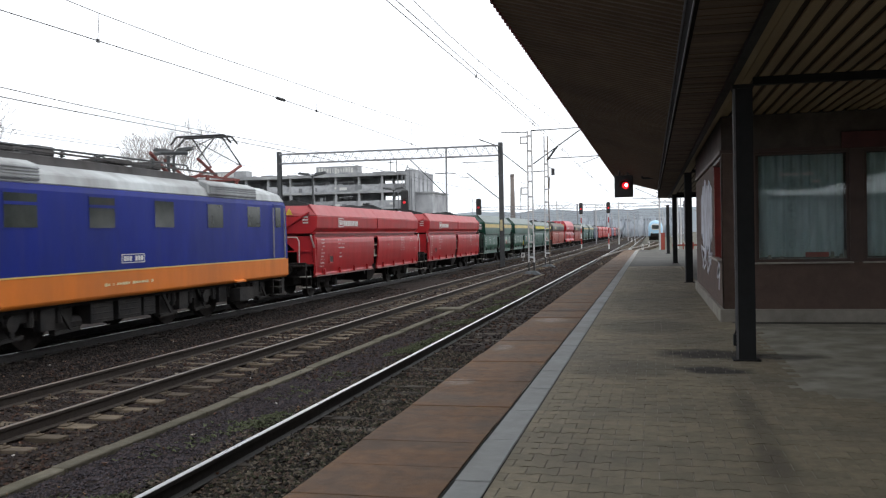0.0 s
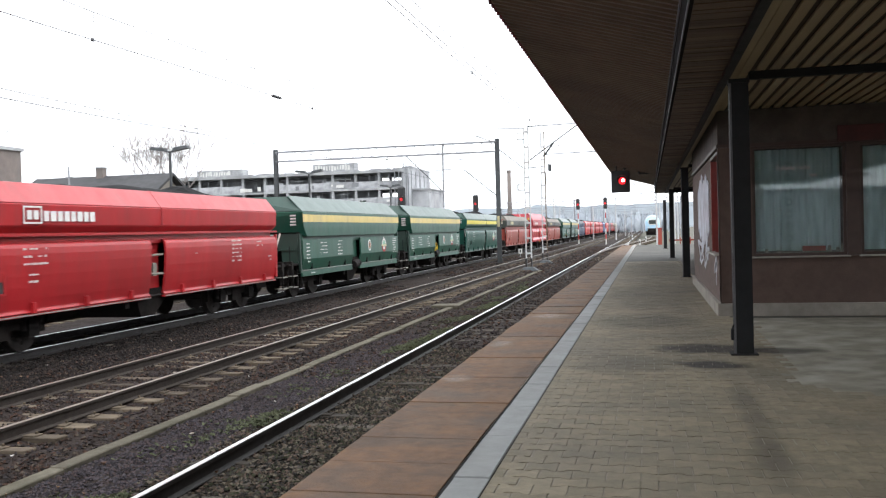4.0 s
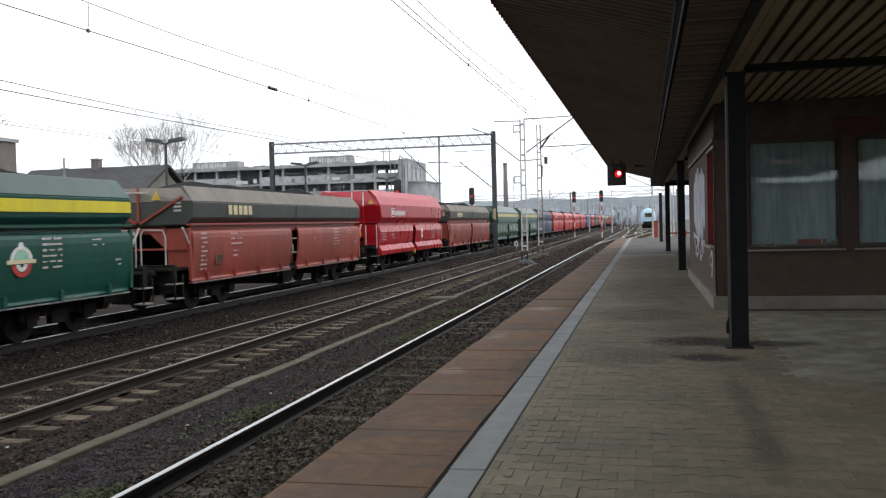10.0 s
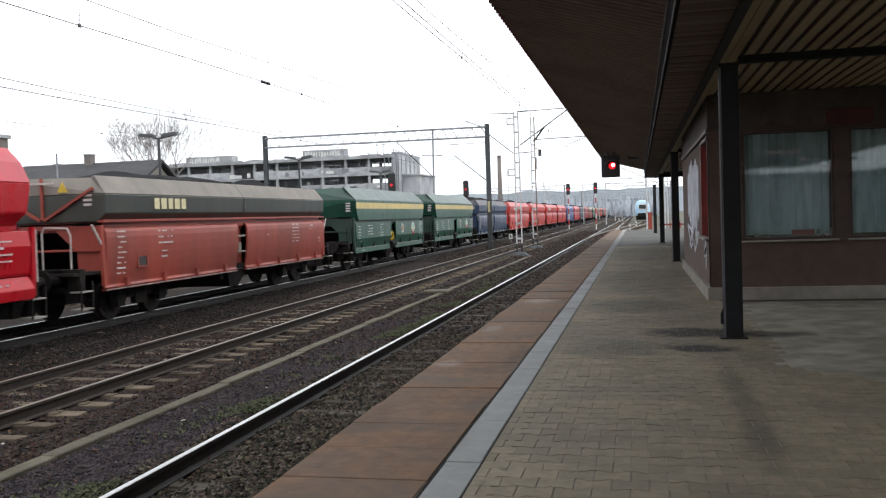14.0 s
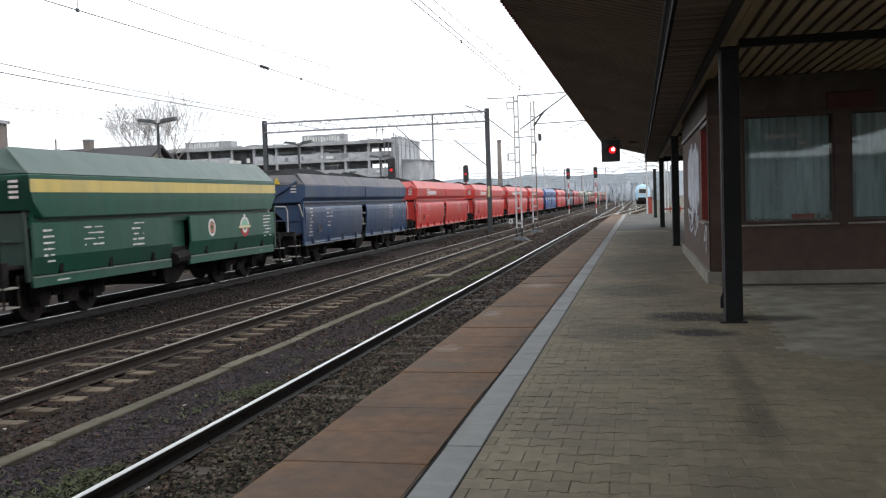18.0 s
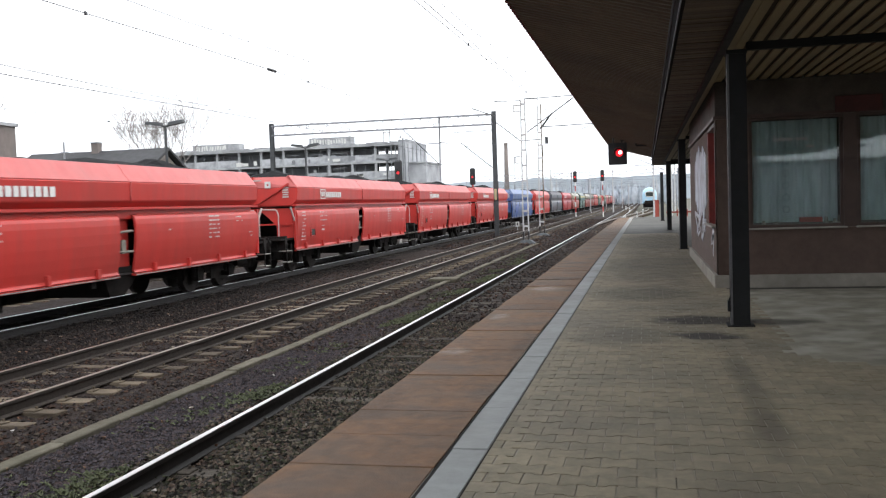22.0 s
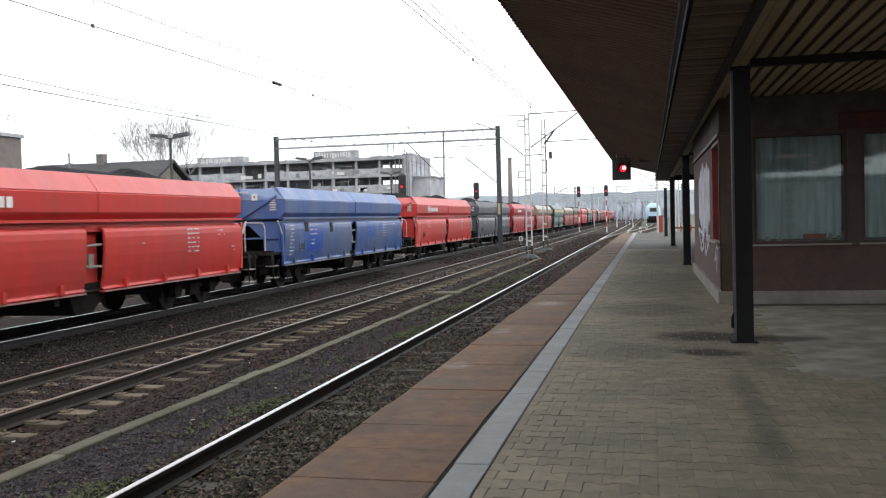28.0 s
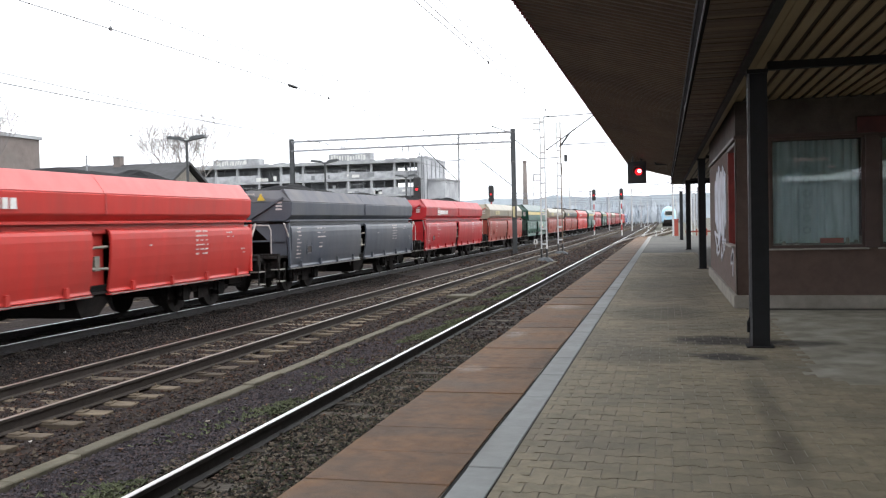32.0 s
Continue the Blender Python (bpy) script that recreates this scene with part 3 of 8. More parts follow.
for i in range(len(xs) - 1):
    for j in range(len(ys) - 1):
        bm.faces.new((grid[i][j], grid[i + 1][j], grid[i + 1][j + 1], grid[i][j + 1]))
solo("ground", bm, EARTH, "dull brown earth and thin grass reaching the horizon", "ground", kind="structure")


def bed_height(x, y):
    near = min(abs(x - t) for t in (T1, T2, T3, T4))
    z = -0.968 if near < 1.35 else -0.985 - min(0.05, (near - 1.35) * 0.12)
    # the bed is dug out round the sleeper ends of the middle and the first track
    if 0.8 < x - T2 < 1.45 or 0.8 < x - T1 < 1.4:
        z -= 0.03
    # loose heap beside the third track
    z += 0.13 * math.exp(-((x + 10.3) / 0.55) ** 2) * (0.5 + 0.5 * math.sin(y * 0.9 + 1.0 + 0.6 * math.sin(y * 0.37)))
    return z + 0.03 * noise.noise((x * 1.7, y * 1.7, 0.3)) + 0.018 * noise.noise((x * 6, y * 6, 2.0))


bm = B()
xs = np.concatenate([np.arange(-20.5, -15, 0.5), np.arange(-15, -1.8, 0.17)])
ys = np.concatenate([np.arange(-16, 3, 1.0), np.arange(3, 30, 0.2), np.arange(30, 66, 0.6), np.arange(66, 420, 6)])
vs = [(float(x), float(y), bed_height(x, y)) for x in xs for y in ys]
ny = len(ys)
fs = [(i * ny + j, (i + 1) * ny + j, (i + 1) * ny + j + 1, i * ny + j + 1) for i in range(len(xs) - 1) for j in range(ny - 1)]
me = bpy.data.meshes.new("ballast_bed")
me.from_pydata(vs, [], fs)
me.materials.append(BALLAST)
me.materials.append(SHADED_BED)
# faces under and beside the train take the shade-dark material
for f in me.polygons:
    edge = -11.25 if f.center.y > 26 else -9.5
    if -14.3 < f.center.x < edge + 0.4 * noise.noise((f.center.y * 0.6, 0, 7.0)):
        f.material_index = 1
bm.free()
tagged(new("ballast_bed", me), "dark brown oil-stained stone ballast between the tracks", "ballast", kind="structure")

# loose stones, thick near the platform and thinner farther off
nr = np.random.RandomState(3)
OCTA = np.array([(1, 0, 0), (-1, 0, 0), (0, 1, 0), (0, -1, 0), (0, 0, 1), (0, 0, -1)], float)
OCF = [(0, 2, 4), (2, 1, 4), (1, 3, 4), (3, 0, 4), (2, 0, 5), (1, 2, 5), (3, 1, 5), (0, 3, 5)]
vs, fs = [], []


PITCH = 0.593


def scatter(n, x0, x1, y0, y1, r0, r1):
    for _ in range(n):
        x, y = nr.uniform(x0, x1), y0 + (y1 - y0) * nr.uniform() ** 1.3
        if any(abs(abs(x - t) - 0.75) < 0.075 for t in (T1, T2, T3)):
            continue
        # sleepers mostly lie bare
        if abs(x - T2) < 1.28 and abs((y - 5.06) / PITCH - round((y - 5.06) / PITCH)) < 0.24 and nr.uniform() < (0.82 if x > T2 + 0.7 else 0.7 - 0.55 * noise.noise((y * 0.35, 3.0, 1.0))):
            continue
        if 0.8 < x - T1 < 1.28 and abs((y - 3.6) / PITCH - round((y - 3.6) / PITCH)) < 0.2 and nr.uniform() < 0.7:
            continue
        r = nr.uniform(r0, r1)
        k = len(vs)
        a = nr.uniform(0, 6.28)
        m = np.array([[math.cos(a), -math.sin(a), 0], [math.sin(a), math.cos(a), 0], [0, 0, 0.7]])
        p = (OCTA * nr.uniform(0.6, 1.25, (6, 1))) @ m.T * r + nr.uniform(-0.3, 0.3, (6, 3)) * r
        z = bed_height(x, y) + r * 0.35
        vs.extend([(float(q[0] + x), float(q[1] + y), float(q[2] + z)) for q in p])
        fs.extend([tuple(i + k for i in f) for f in OCF])


def stones(name, mat, label, category):
    me = bpy.data.meshes.new(name)
    me.from_pydata(vs, [], fs)
    me.materials.append(mat)
    tagged(new(name, me), label, category, kind="stuff")
    vs.clear()
    fs.clear()


scatter(38000, -4.1, -1.95, 3.8, 17, 0.01, 0.032)
scatter(9000, -4.75, -4.15, 5.5, 26, 0.012, 0.028)
stones("mossy_stones", MOSSY_STONE, "greenish-brown ballast stones beside the platform track", "ballast stones")
scatter(26000, -9.8, -6.0, 7, 24, 0.012, 0.034)
scatter(15000, -9.8, -1.95, 14, 48, 0.022, 0.048)
scatter(8000, -11.0, -1.95, 46, 110, 0.04, 0.09)
scatter(3500, -10.9, -9.6, 10, 36, 0.014, 0.04)
stones("ballast_stones", STONE, "loose brown and reddish ballast stones round the sleepers", "ballast stones")
scatter(20000, -12.4, -10.4, 11, 38, 0.014, 0.04)
scatter(16000, -10.9, -9.0, 10, 22, 0.012, 0.034)
stones("sooty_stones", SHADED_STONE, "dark oily ballast stones along the train's track, its shade painted in", "ballast stones")
scatter(30000, -6.0, -4.6, 4.5, 20, 0.008, 0.024)
stones("fine_gravel", GRAVEL, "fine purplish-grey gravel between two tracks", "gravel")

# pale litter and dry leaves caught between the stones
for _ in range(360):
    x, y = nr.uniform(-11.0, -2.0), 5 + 40 * nr.uniform() ** 1.4
    r, a = nr.uniform(0.012, 0.038), nr.uniform(0, 6.28)
    z = bed_height(x, y) + 0.035
    k = len(vs)
    for q in range(5):
        b = a + q * 1.257
        vs.append((x + r * math.cos(b), y + r * 0.7 * math.sin(b), z + nr.uniform(-0.012, 0.012)))
    vs.append((x, y, z - 0.03))
    fs.append(tuple(k + q for q in range(5)))
    fs.extend([(k + q, k + (q + 1) % 5, k + 5) for q in range(5)])
stones("litter", LITTER, "pale scraps and dry leaves among the ballast", "litter")

# weeds beside the first track
vs, fs = [], []
for _ in range(7500):
    x = nr.normal(-4.55, 0.2) if nr.uniform() < 0.75 else nr.normal(-4.9, 0.3)
    y = nr.uniform(5.5, 40)
    if noise.noise((x * 0.8, y * 0.55, 5.0)) < 0.02:
        continue
    for _ in range(4):
        a, h, w = nr.uniform(0, 6.28), nr.uniform(0.02, 0.05), nr.uniform(0.007, 0.014)
        dx, dy = math.cos(a), math.sin(a)
        z = bed_height(x, y) + 0.022
        k = len(vs)
        vs.extend([(x - dy * w, y + dx * w, z), (x + dy * w, y - dx * w, z), (x + dx * h + dy * w * 0.6, y + dy * h, z + h * 0.8), (x + dx * h * 1.5, y + dy * h * 1.5, z + h * 0.6)])
        fs.extend([(k, k + 1, k + 2), (k, k + 2, k + 3)])
me = bpy.data.meshes.new("weeds")
me.from_pydata(vs, [], fs)
me.materials.append(WEED)
tagged(new("weeds", me), "low green weeds growing through the ballast", "weeds", kind="stuff")

# ------------------------------------------------------------------ tracks
RAIL_SECTION = [(-0.07, 0), (0.07, 0), (0.07, 0.012), (0.012, 0.03), (0.01, 0.12), (0.034, 0.135), (0.034, 0.165), (-0.034, 0.165), (-0.034, 0.135), (-0.01, 0.12), (-0.012, 0.03), (-0.07, 0.012)]


def sleeper_mesh(mat):
    bm = B()
    box(bm, (0, 0, -0.08), (2.46, 0.22, 0.16))
    for s in (-1, 1):
        box(bm, (s * 0.75, 0, 0.008), (0.34, 0.17, 0.02))
        for d in (-0.11, 0.11):
            rod(bm, (s * 0.75 + d, 0.04, 0.015), (s * 0.75 + d, 0.04, 0.05), 0.02, 6)
    me = finish(bm, "sleeper", 0.008)
    me.materials.append(mat)
    return me


SLEEPER_ME, SLEEPER_DARK_ME = sleeper_mesh(SLEEPER), sleeper_mesh(SLEEPER_DARK)


def railway_track(x, label, head, y0, y1, near0, near1, sleeper=None, steel=None):
    t = thing("railway_track", label, "railway track", "parallel railway tracks", (x, 0, RAIL_Z))
    for s in (-1, 1):
        bm = B()
        prism(bm, [(s * 0.75 + a, b - 0.17) for a, b in RAIL_SECTION], y0, y1)
        r = part("rail", bm, steel or RAIL_RUST, t)
        bm = B()
        prism(bm, [(s * 0.75 - 0.031, -0.006), (s * 0.75 + 0.031, -0.006), (s * 0.75 + 0.028, 0.0), (s * 0.75 - 0.028, 0.0)], y0, y1)
        part("running_surface", bm, head, r, "rubbed bare by wheels")
    y = near0
    while y < near1:
        o = piece("sleeper", sleeper or SLEEPER_ME, t, (rng.uniform(-0.06, 0.06), y + rng.uniform(-0.03, 0.03), -0.178 + rng.uniform(-0.012, 0.004)))
        o.rotation_euler = (rng.uniform(-0.06, 0.06), rng.uniform(-0.006, 0.006), rng.uniform(-0.03, 0.03))
        y += PITCH
    bm = B()
    while y < min(y1, 260):
        box(bm, (0, y, -0.255), (2.5, 0.24, 0.16))
        y += 0.6
    tagged(part("sleeper_run", bm, SLEEPER, t), kind="stuff")
    return t


railway_track(T1, "first track beside the platform, brightly polished rails", RAIL_BRIGHT, -14, 420, 3.6, 63, SLEEPER_DARK_ME, RAIL_BLACK)
railway_track(T2, "middle track with dull worn rails on grey sleepers", RAIL_WORN, -14, 420, 5.06, 65)
railway_track(T3, "third track carrying the coal train", RAIL_BRIGHT, -40, 620, 10.4, 60, SLEEPER_DARK_ME, RAIL_BLACK)
railway_track(T4, "track behind the coal train, half hidden", RAIL_WORN, -14, 420, 14.0, 50)

# siding that leaves the first track past the platform's end
st = thing("railway_track", "siding curving away past the platform end", "railway track", "parallel railway tracks")
for s in (-0.75, 0.75):
    rings = []
    for k in range(40):
        y = 70 + k * 3.0
        x = T1 + s + 4.6 * (1 - math.cos(min(1.0, (y - 70) / 110) * math.pi)) / 2
        rings.append([(x - 0.035, y, RAIL_Z - 0.12), (x + 0.035, y, RAIL_Z - 0.12), (x + 0.035, y, RAIL_Z), (x - 0.035, y, RAIL_Z)])
    bm = B()
    loft(bm, rings)
    part("rail", bm, RAIL_WORN, st)
bm = B()
for k in range(190):
    y = 72 + k * 0.6
    x = T1 + 4.6 * (1 - math.cos(min(1.0, (y - 70) / 110) * math.pi)) / 2
    box(bm, (x, y, -1.04), (2.5, 0.24, 0.16))
tagged(part("sleeper_run", bm, SLEEPER, st), kind="stuff")

# concrete edging between the first and middle tracks
kt = thing("edging_strip", "low mossy concrete edging between two tracks", "kerb")
y = 3.0
k = 0
while y < 50:
    ln = 1.0
    bm = B()
    box(bm, (0, 0, 0), (0.19, ln - 0.012, 0.2))
    m = finish(bm, "kerb_stone", 0.012)
    m.materials.append(KERB)
    o = piece("kerb_stone", m, kt, (-5.905 + rng.uniform(-0.01, 0.01) + 0.012 * math.sin(y * 0.3), y + ln / 2, -1.075 + rng.uniform(-0.012, 0.012)))
    o.rotation_euler[2] = rng.uniform(-0.012, 0.012)
    y += ln
    if 24 < y < 25:
        y += 0.8
bm = B()
box(bm, (0, 0, 0), (0.85, 0.75, 0.12))
solo("cable_pit_cover", bm, KERB, "pale concrete cable pit cover lying in the ballast", "pit cover", bevel=0.02, at=(-6.05, 26.9, -0.98))

# ------------------------------------------------------------------ platform
bm = B()
prism(bm, [(-1.78, -1.2), (9.0, -1.2), (9.0, -0.007), (-1.78, -0.007)], -16, 63.6)
plat = solo("platform", bm, JOINT, "low station platform with brown edge slabs and paving", "platform", kind="structure")
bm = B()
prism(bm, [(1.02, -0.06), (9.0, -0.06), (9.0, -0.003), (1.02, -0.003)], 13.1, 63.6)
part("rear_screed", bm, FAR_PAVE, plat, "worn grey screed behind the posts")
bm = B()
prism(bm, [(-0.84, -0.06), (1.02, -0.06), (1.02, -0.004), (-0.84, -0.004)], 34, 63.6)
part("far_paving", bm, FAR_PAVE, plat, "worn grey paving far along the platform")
bm = B()
prism(bm, [(-0.84, -0.06), (9.0, -0.06), (9.0, -0.004), (-0.84, -0.004)], -16, 3.0)
part("rear_paving", bm, SCREED, plat, "worn grey paving")
bm = B()
prism(bm, [(-1.74, -1.2), (-1.62, -1.2), (-1.62, -0.07), (-1.74, -0.07)], -16, 63.6)
part("edge_wall", bm, KERB, plat, "stained concrete wall under the platform edge")


def slab_mesh(name, w, ln, h, mat, bevel):
    bm = B()
    box(bm, (0, 0, -h / 2), (w, ln, h))
    m = finish(bm, name, bevel)
    m.materials.append(mat)
    return m


SL = slab_mesh("edge_slab", 0.775, 0.597, 0.09, SLAB, 0.003)
y = 5.84 - 0.6 * 36
while y < 63:
    o = piece("edge_slab", SL, plat, (-1.452 + rng.uniform(-0.005, 0.005), y, rng.uniform(-0.005, 0.005)))
    o.rotation_euler[2] = rng.uniform(-0.004, 0.004)
    y += 0.6
ST = slab_mesh("strip_slab", 0.195, 0.958, 0.06, STRIP, 0.005)
y = 5.645 - 0.483 - 0.966 * 21
while y < 62:
    # the strip swerves a little where the paving was relaid
    o = piece("strip_slab", ST, plat, (-0.945 - 0.0015 * max(0, y - 30), y, 0.004 + rng.uniform(-0.003, 0.003)))
    o.rotation_euler[2] = rng.uniform(-0.005, 0.005)
    y += 0.966


def bone(bm, x, y, z, h=0.05):
    half = [(0.0, 0.0605), (0.034, 0.0605), (0.056, 0.0835), (0.0857, 0.0835)]
    top = [(a, b) for a, b in half] + [(a, -b) for a, b in half[::-1]] + [(-a, -b) for a, b in half[1:]] + [(-a, b) for a, b in half[:0:-1]]
    t = [bm.verts.new((x + a * 0.992, y + b * 0.988, z)) for a, b in top]
    u = [bm.verts.new((x + a, y + b, z - 0.004)) for a, b in top]
    d = [bm.verts.new((x + a, y + b, z - h)) for a, b in top]
    k = len(top)
    bm.faces.new(t)
    for i in range(k):
        j = (i + 1) % k
        bm.faces.new((t[i], u[i], u[j], t[j]))
        bm.faces.new((u[i], d[i], d[j], u[j]))


# black strips fill the open joints to show them as dark gaps
for x, w in ((-1.05, 0.02), (-0.8425, 0.012)):
    bm = B()
    prism(bm, [(x - w / 2, -0.06), (x + w / 2, -0.06), (x + w / 2, -0.0022), (x - w / 2, -0.0022)], 2.5, 60)
    part("joint_line", bm, GAP_BLACK, plat, "black strip drawn as the open joint beside the grey strip")
bm = B()
prism(bm, [(-0.835, -0.05), (3.6, -0.05), (3.6, -0.0045), (-0.835, -0.0045)], 2.95, 5.4)
prism(bm, [(-0.835, -0.05), (0.695, -0.05), (0.695, -0.0045), (-0.835, -0.0045)], 5.4, 34)
part("bedding_sand", bm, JOINT, plat, "pale sand in the joints")
bm = B()
bone(bm, 0, 0, 0)
PV = finish(bm, "paver")
PV.materials.append(PAVER)
field = B()
row, y, made = 0, 3.02, 0
while y < 34:
    x = -0.602 if row % 2 else -0.691
    left = x - 0.0905
    if left > -0.82:
        box(field, ((left - 0.842) / 2, y, -0.017), (left + 0.834, 0.143, 0.034))
    # past a ragged line the blocks lie buried under grime
    xe = 1.0 if y > 13.2 else 0.35 * noise.noise((y * 1.3, 4.0, 0)) + (3.6 if y < 5.8 else max(1.2, 3.6 - (y - 5.8) * 1.3))
    while x < xe:
        z = rng.uniform(-0.0015, 0.002)
        if 4.0 < y < 5.75 and -0.75 < x < 1.6 and made < 300:
            o = piece("paver", PV, plat, (x, y, z))
            made += 1
        else:
            bone(field, x, y, z, 0.03)
        x += 0.1778
    row += 1
    y += 0.1483
tagged(part("paving_field", field, PAVER_FIELD, plat, "bone-shaped concrete paving blocks"), kind="stuff")
bm = B()
prism(bm, [(3.6, -0.06), (9.0, -0.06), (9.0, -0.004), (3.6, -0.004)], 3.0, 5.4)
prism(bm, [(0.7, -0.06), (9.0, -0.06), (9.0, -0.004), (0.7, -0.004)], 5.404, 13.1)
part("side_paving", bm, SCREED, plat, "worn grey paving")


# ------------------------------------------------------------------ canopy
CY0, CY1 = -14.0, 42.0
POST_X = 0.9
can = thing("platform_canopy", "dark station canopy with corrugated wing and boarded ceiling", "canopy", at=(0, 0, 0))
# corrugated wing that rises towards the tracks
bm = B()
n = int((CY1 - CY0) / 0.17)
prev = None
for i in range(n + 1):
    y = CY0 + i * 0.17
    cols = []
    for dy, dz in ((0, 0), (0.055, 0), (0.08, 0.045), (0.145, 0.045)):
        a = [bm.verts.new((-1.5, y + dy, 3.62 + dz)), bm.verts.new((0.295, y + dy, 3.12 + dz))]
        if prev:
            bm.faces.new((prev[0], a[0], a[1], prev[1]))
        prev = a
part("wing_sheet", bm, TIN, can, "ribbed brown sheet-metal wing")
bm = B()
prism(bm, [(-1.53, 3.7), (0.32, 3.21), (0.32, 3.28), (-1.53, 3.76)], CY0, CY1)
part("wing_roof", bm, FASCIA, can)
bm = B()
for i in range(n * 2):
    y = CY0 + i * 0.085
    box(bm, (-1.52, y + 0.02, 3.645 + (0.02 if i % 2 else 0.0)), (0.025, 0.07, 0.06))
prism(bm, [(-1.535, 3.64), (-1.5, 3.64), (-1.5, 3.75), (-1.535, 3.75)], CY0, CY1)
part("edge_trim", bm, RED_TRIM, can, "dark red edge trim")
bm = B()
prism(bm, [(0.298, 2.78), (0.325, 2.78), (0.325, 3.2), (0.298, 3.2)], CY0, CY1)
part("fascia", bm, FASCIA, can)
bm = B()
prism(bm, [(0.28, 3.098), (0.297, 3.098), (0.297, 3.114), (0.28, 3.112)], CY0, CY1)
part("gutter_lip", bm, BLUISH_LIP, can, "pale bluish metal lip")
bm = B()
prism(bm, [(0.288, 2.775), (0.297, 2.775), (0.297, 2.8), (0.288, 2.8)], CY0, CY1)
part("fascia_bead", bm, POST_EDGE, can, "thin pale bead under the fascia")
# flat soffit of narrow cross planks between the fascia and the beam
bm = B()
y = CY0 + 0.05
while y < CY1 - 0.06:
    box(bm, (0.533, y, 2.79 + rng.uniform(-0.004, 0.004)), (0.412, 0.094, 0.02))
    y += 0.1
tagged(part("soffit_planks", bm, SOFFIT, can, "dark brown cross planks"), kind="stuff")
bm = B()
prism(bm, [(0.742, 2.74), (0.815, 2.74), (0.815, 2.95), (0.742, 2.95)], CY0, CY1)
part("longitudinal_beam", bm, POST, can, "dark steel beam over the posts")
bm = B()
prism(bm, [(0.835, 2.83), (0.93, 2.83), (0.93, 2.9), (0.835, 2.9)], CY0, CY1)
part("ceiling_batten", bm, BOARD, can)
# boarded ceiling: long boards with dark gaps between
bm = B()
prism(bm, [(0.83, 2.935), (6.9, 2.935), (6.9, 3.3), (0.34, 3.3), (0.34, 3.28), (0.83, 3.28)], CY0, CY1)
part("roof_deck", bm, DARK_GAP, can, "dark roof deck above the boards")
bm = B()
box(bm, (0, 0, 0), (0.1, CY1 - CY0 - 0.1, 0.024))
bmo = finish(bm, "ceiling_board", 0.006)
bmo.materials.append(BOARD)
x = 1.03
while x < 6.82:
    piece("ceiling_board", bmo, can, (x, (CY0 + CY1) / 2, 2.918))
    x += 0.15
for i in range(-2, 4):
    y = 9.47 + 13.9 * i
    if CY0 < y < CY1:
        bm = B()
        box(bm, (3.945, y, 2.77), (5.89, 0.09, 0.08))
        part("cross_beam", bm, POST, can, bevel=0.006)
bm = B()
prism(bm, [(0.36, 2.76), (6.9, 2.76), (6.9, 3.3), (0.36, 3.3)], CY1 - 0.03, CY1 + 0.03)
part("end_fascia", bm, FASCIA, can, "dark board closing the canopy end")


def platform_post(y, first=False):
    t = thing("canopy_post", "dark painted steel canopy post on the platform", "post", "canopy posts in a row", (POST_X, y, 0))
    bm = B()
    sec = [(-0.09, -0.085), (0.09, -0.085), (0.09, 0.085), (0.076, 0.085), (0.076, -0.07), (-0.076, -0.07), (-0.076, 0.085), (-0.09, 0.085)]
    loft(bm, [[(a, b, 0.0) for a, b in sec], [(a, b, 2.73) for a, b in sec]])
    part("shaft", bm, POST, t)
    bm = B()
    box(bm, (-0.084, -0.089, 1.365), (0.02, 0.006, 2.7))
    part("worn_edge", bm, POST_EDGE, t, "pale strip on the left edge")
    bm = B()
    box(bm, (0, 0, 0.006), (0.26, 0.26, 0.014))
    part("base_plate", bm, POST, t)
    bm = B()
    box(bm, (0, 0, 2.715), (0.2, 0.19, 0.04))
    part("head_plate", bm, POST, t)
    if first:
        bm = B()
        box(bm, (-0.105, -0.02, 0.2), (0.03, 0.06, 0.11))
        rod(bm, (-0.105, -0.02, 0.25), (-0.085, -0.02, 0.3), 0.012)
        part("bracket", bm, POST, t)
    return t


for i, y in enumerate((-4.4, 9.47, 23.37, 37.1, 52.5)):
    platform_post(y, i == 1)

# ------------------------------------------------------------------ dispatcher's booth
BX, BY0, BY1 = 0.98, 13.35, 20.9
W2 = [(1.43, 2.66), (2.84, 4.1), (4.3, 5.55)]
booth = thing("platform_booth", "brown rendered platform booth with wide curtained windows", "booth")
bm = B()
box(bm, ((BX + 6.6) / 2 - 0.02, (BY0 + BY1) / 2, 0.085), (6.6 - BX + 0.06, BY1 - BY0 + 0.06, 0.19))
part("plinth", bm, PLINTH, booth, "pale stained concrete plinth", bevel=0.01)
# front wall with window openings
bm = B()
box(bm, ((BX + 6.6) / 2, BY0 + 0.1, 0.5), (6.6 - BX, 0.2, 0.65))
box(bm, ((BX + 1.43) / 2, BY0 + 0.1, 1.6), (1.43 - BX, 0.2, 1.56))
box(bm, ((5.55 + 6.6) / 2, BY0 + 0.1, 1.6), (1.05, 0.2, 1.56))
part("front_wall", bm, WALL, booth)
bm = B()
box(bm, ((BX + 6.6) / 2, BY0 + 0.1, 2.64), (6.6 - BX, 0.21, 0.5))
part("front_fascia", bm, WALL_TOP, booth, "stained boards above the windows")
for x0, x1 in ((2.66, 2.84), (4.1, 4.3)):
    bm = B()
    box(bm, ((x0 + x1) / 2, BY0 + 0.1, 1.605), (x1 - x0, 0.2, 1.55))
    part("mullion", bm, FRAME_DARK, booth, bevel=0.006)
bm = B()
box(bm, ((BX + 6.6) / 2, BY0 - 0.012, 2.4), (6.6 - BX + 0.04, 0.03, 0.045))
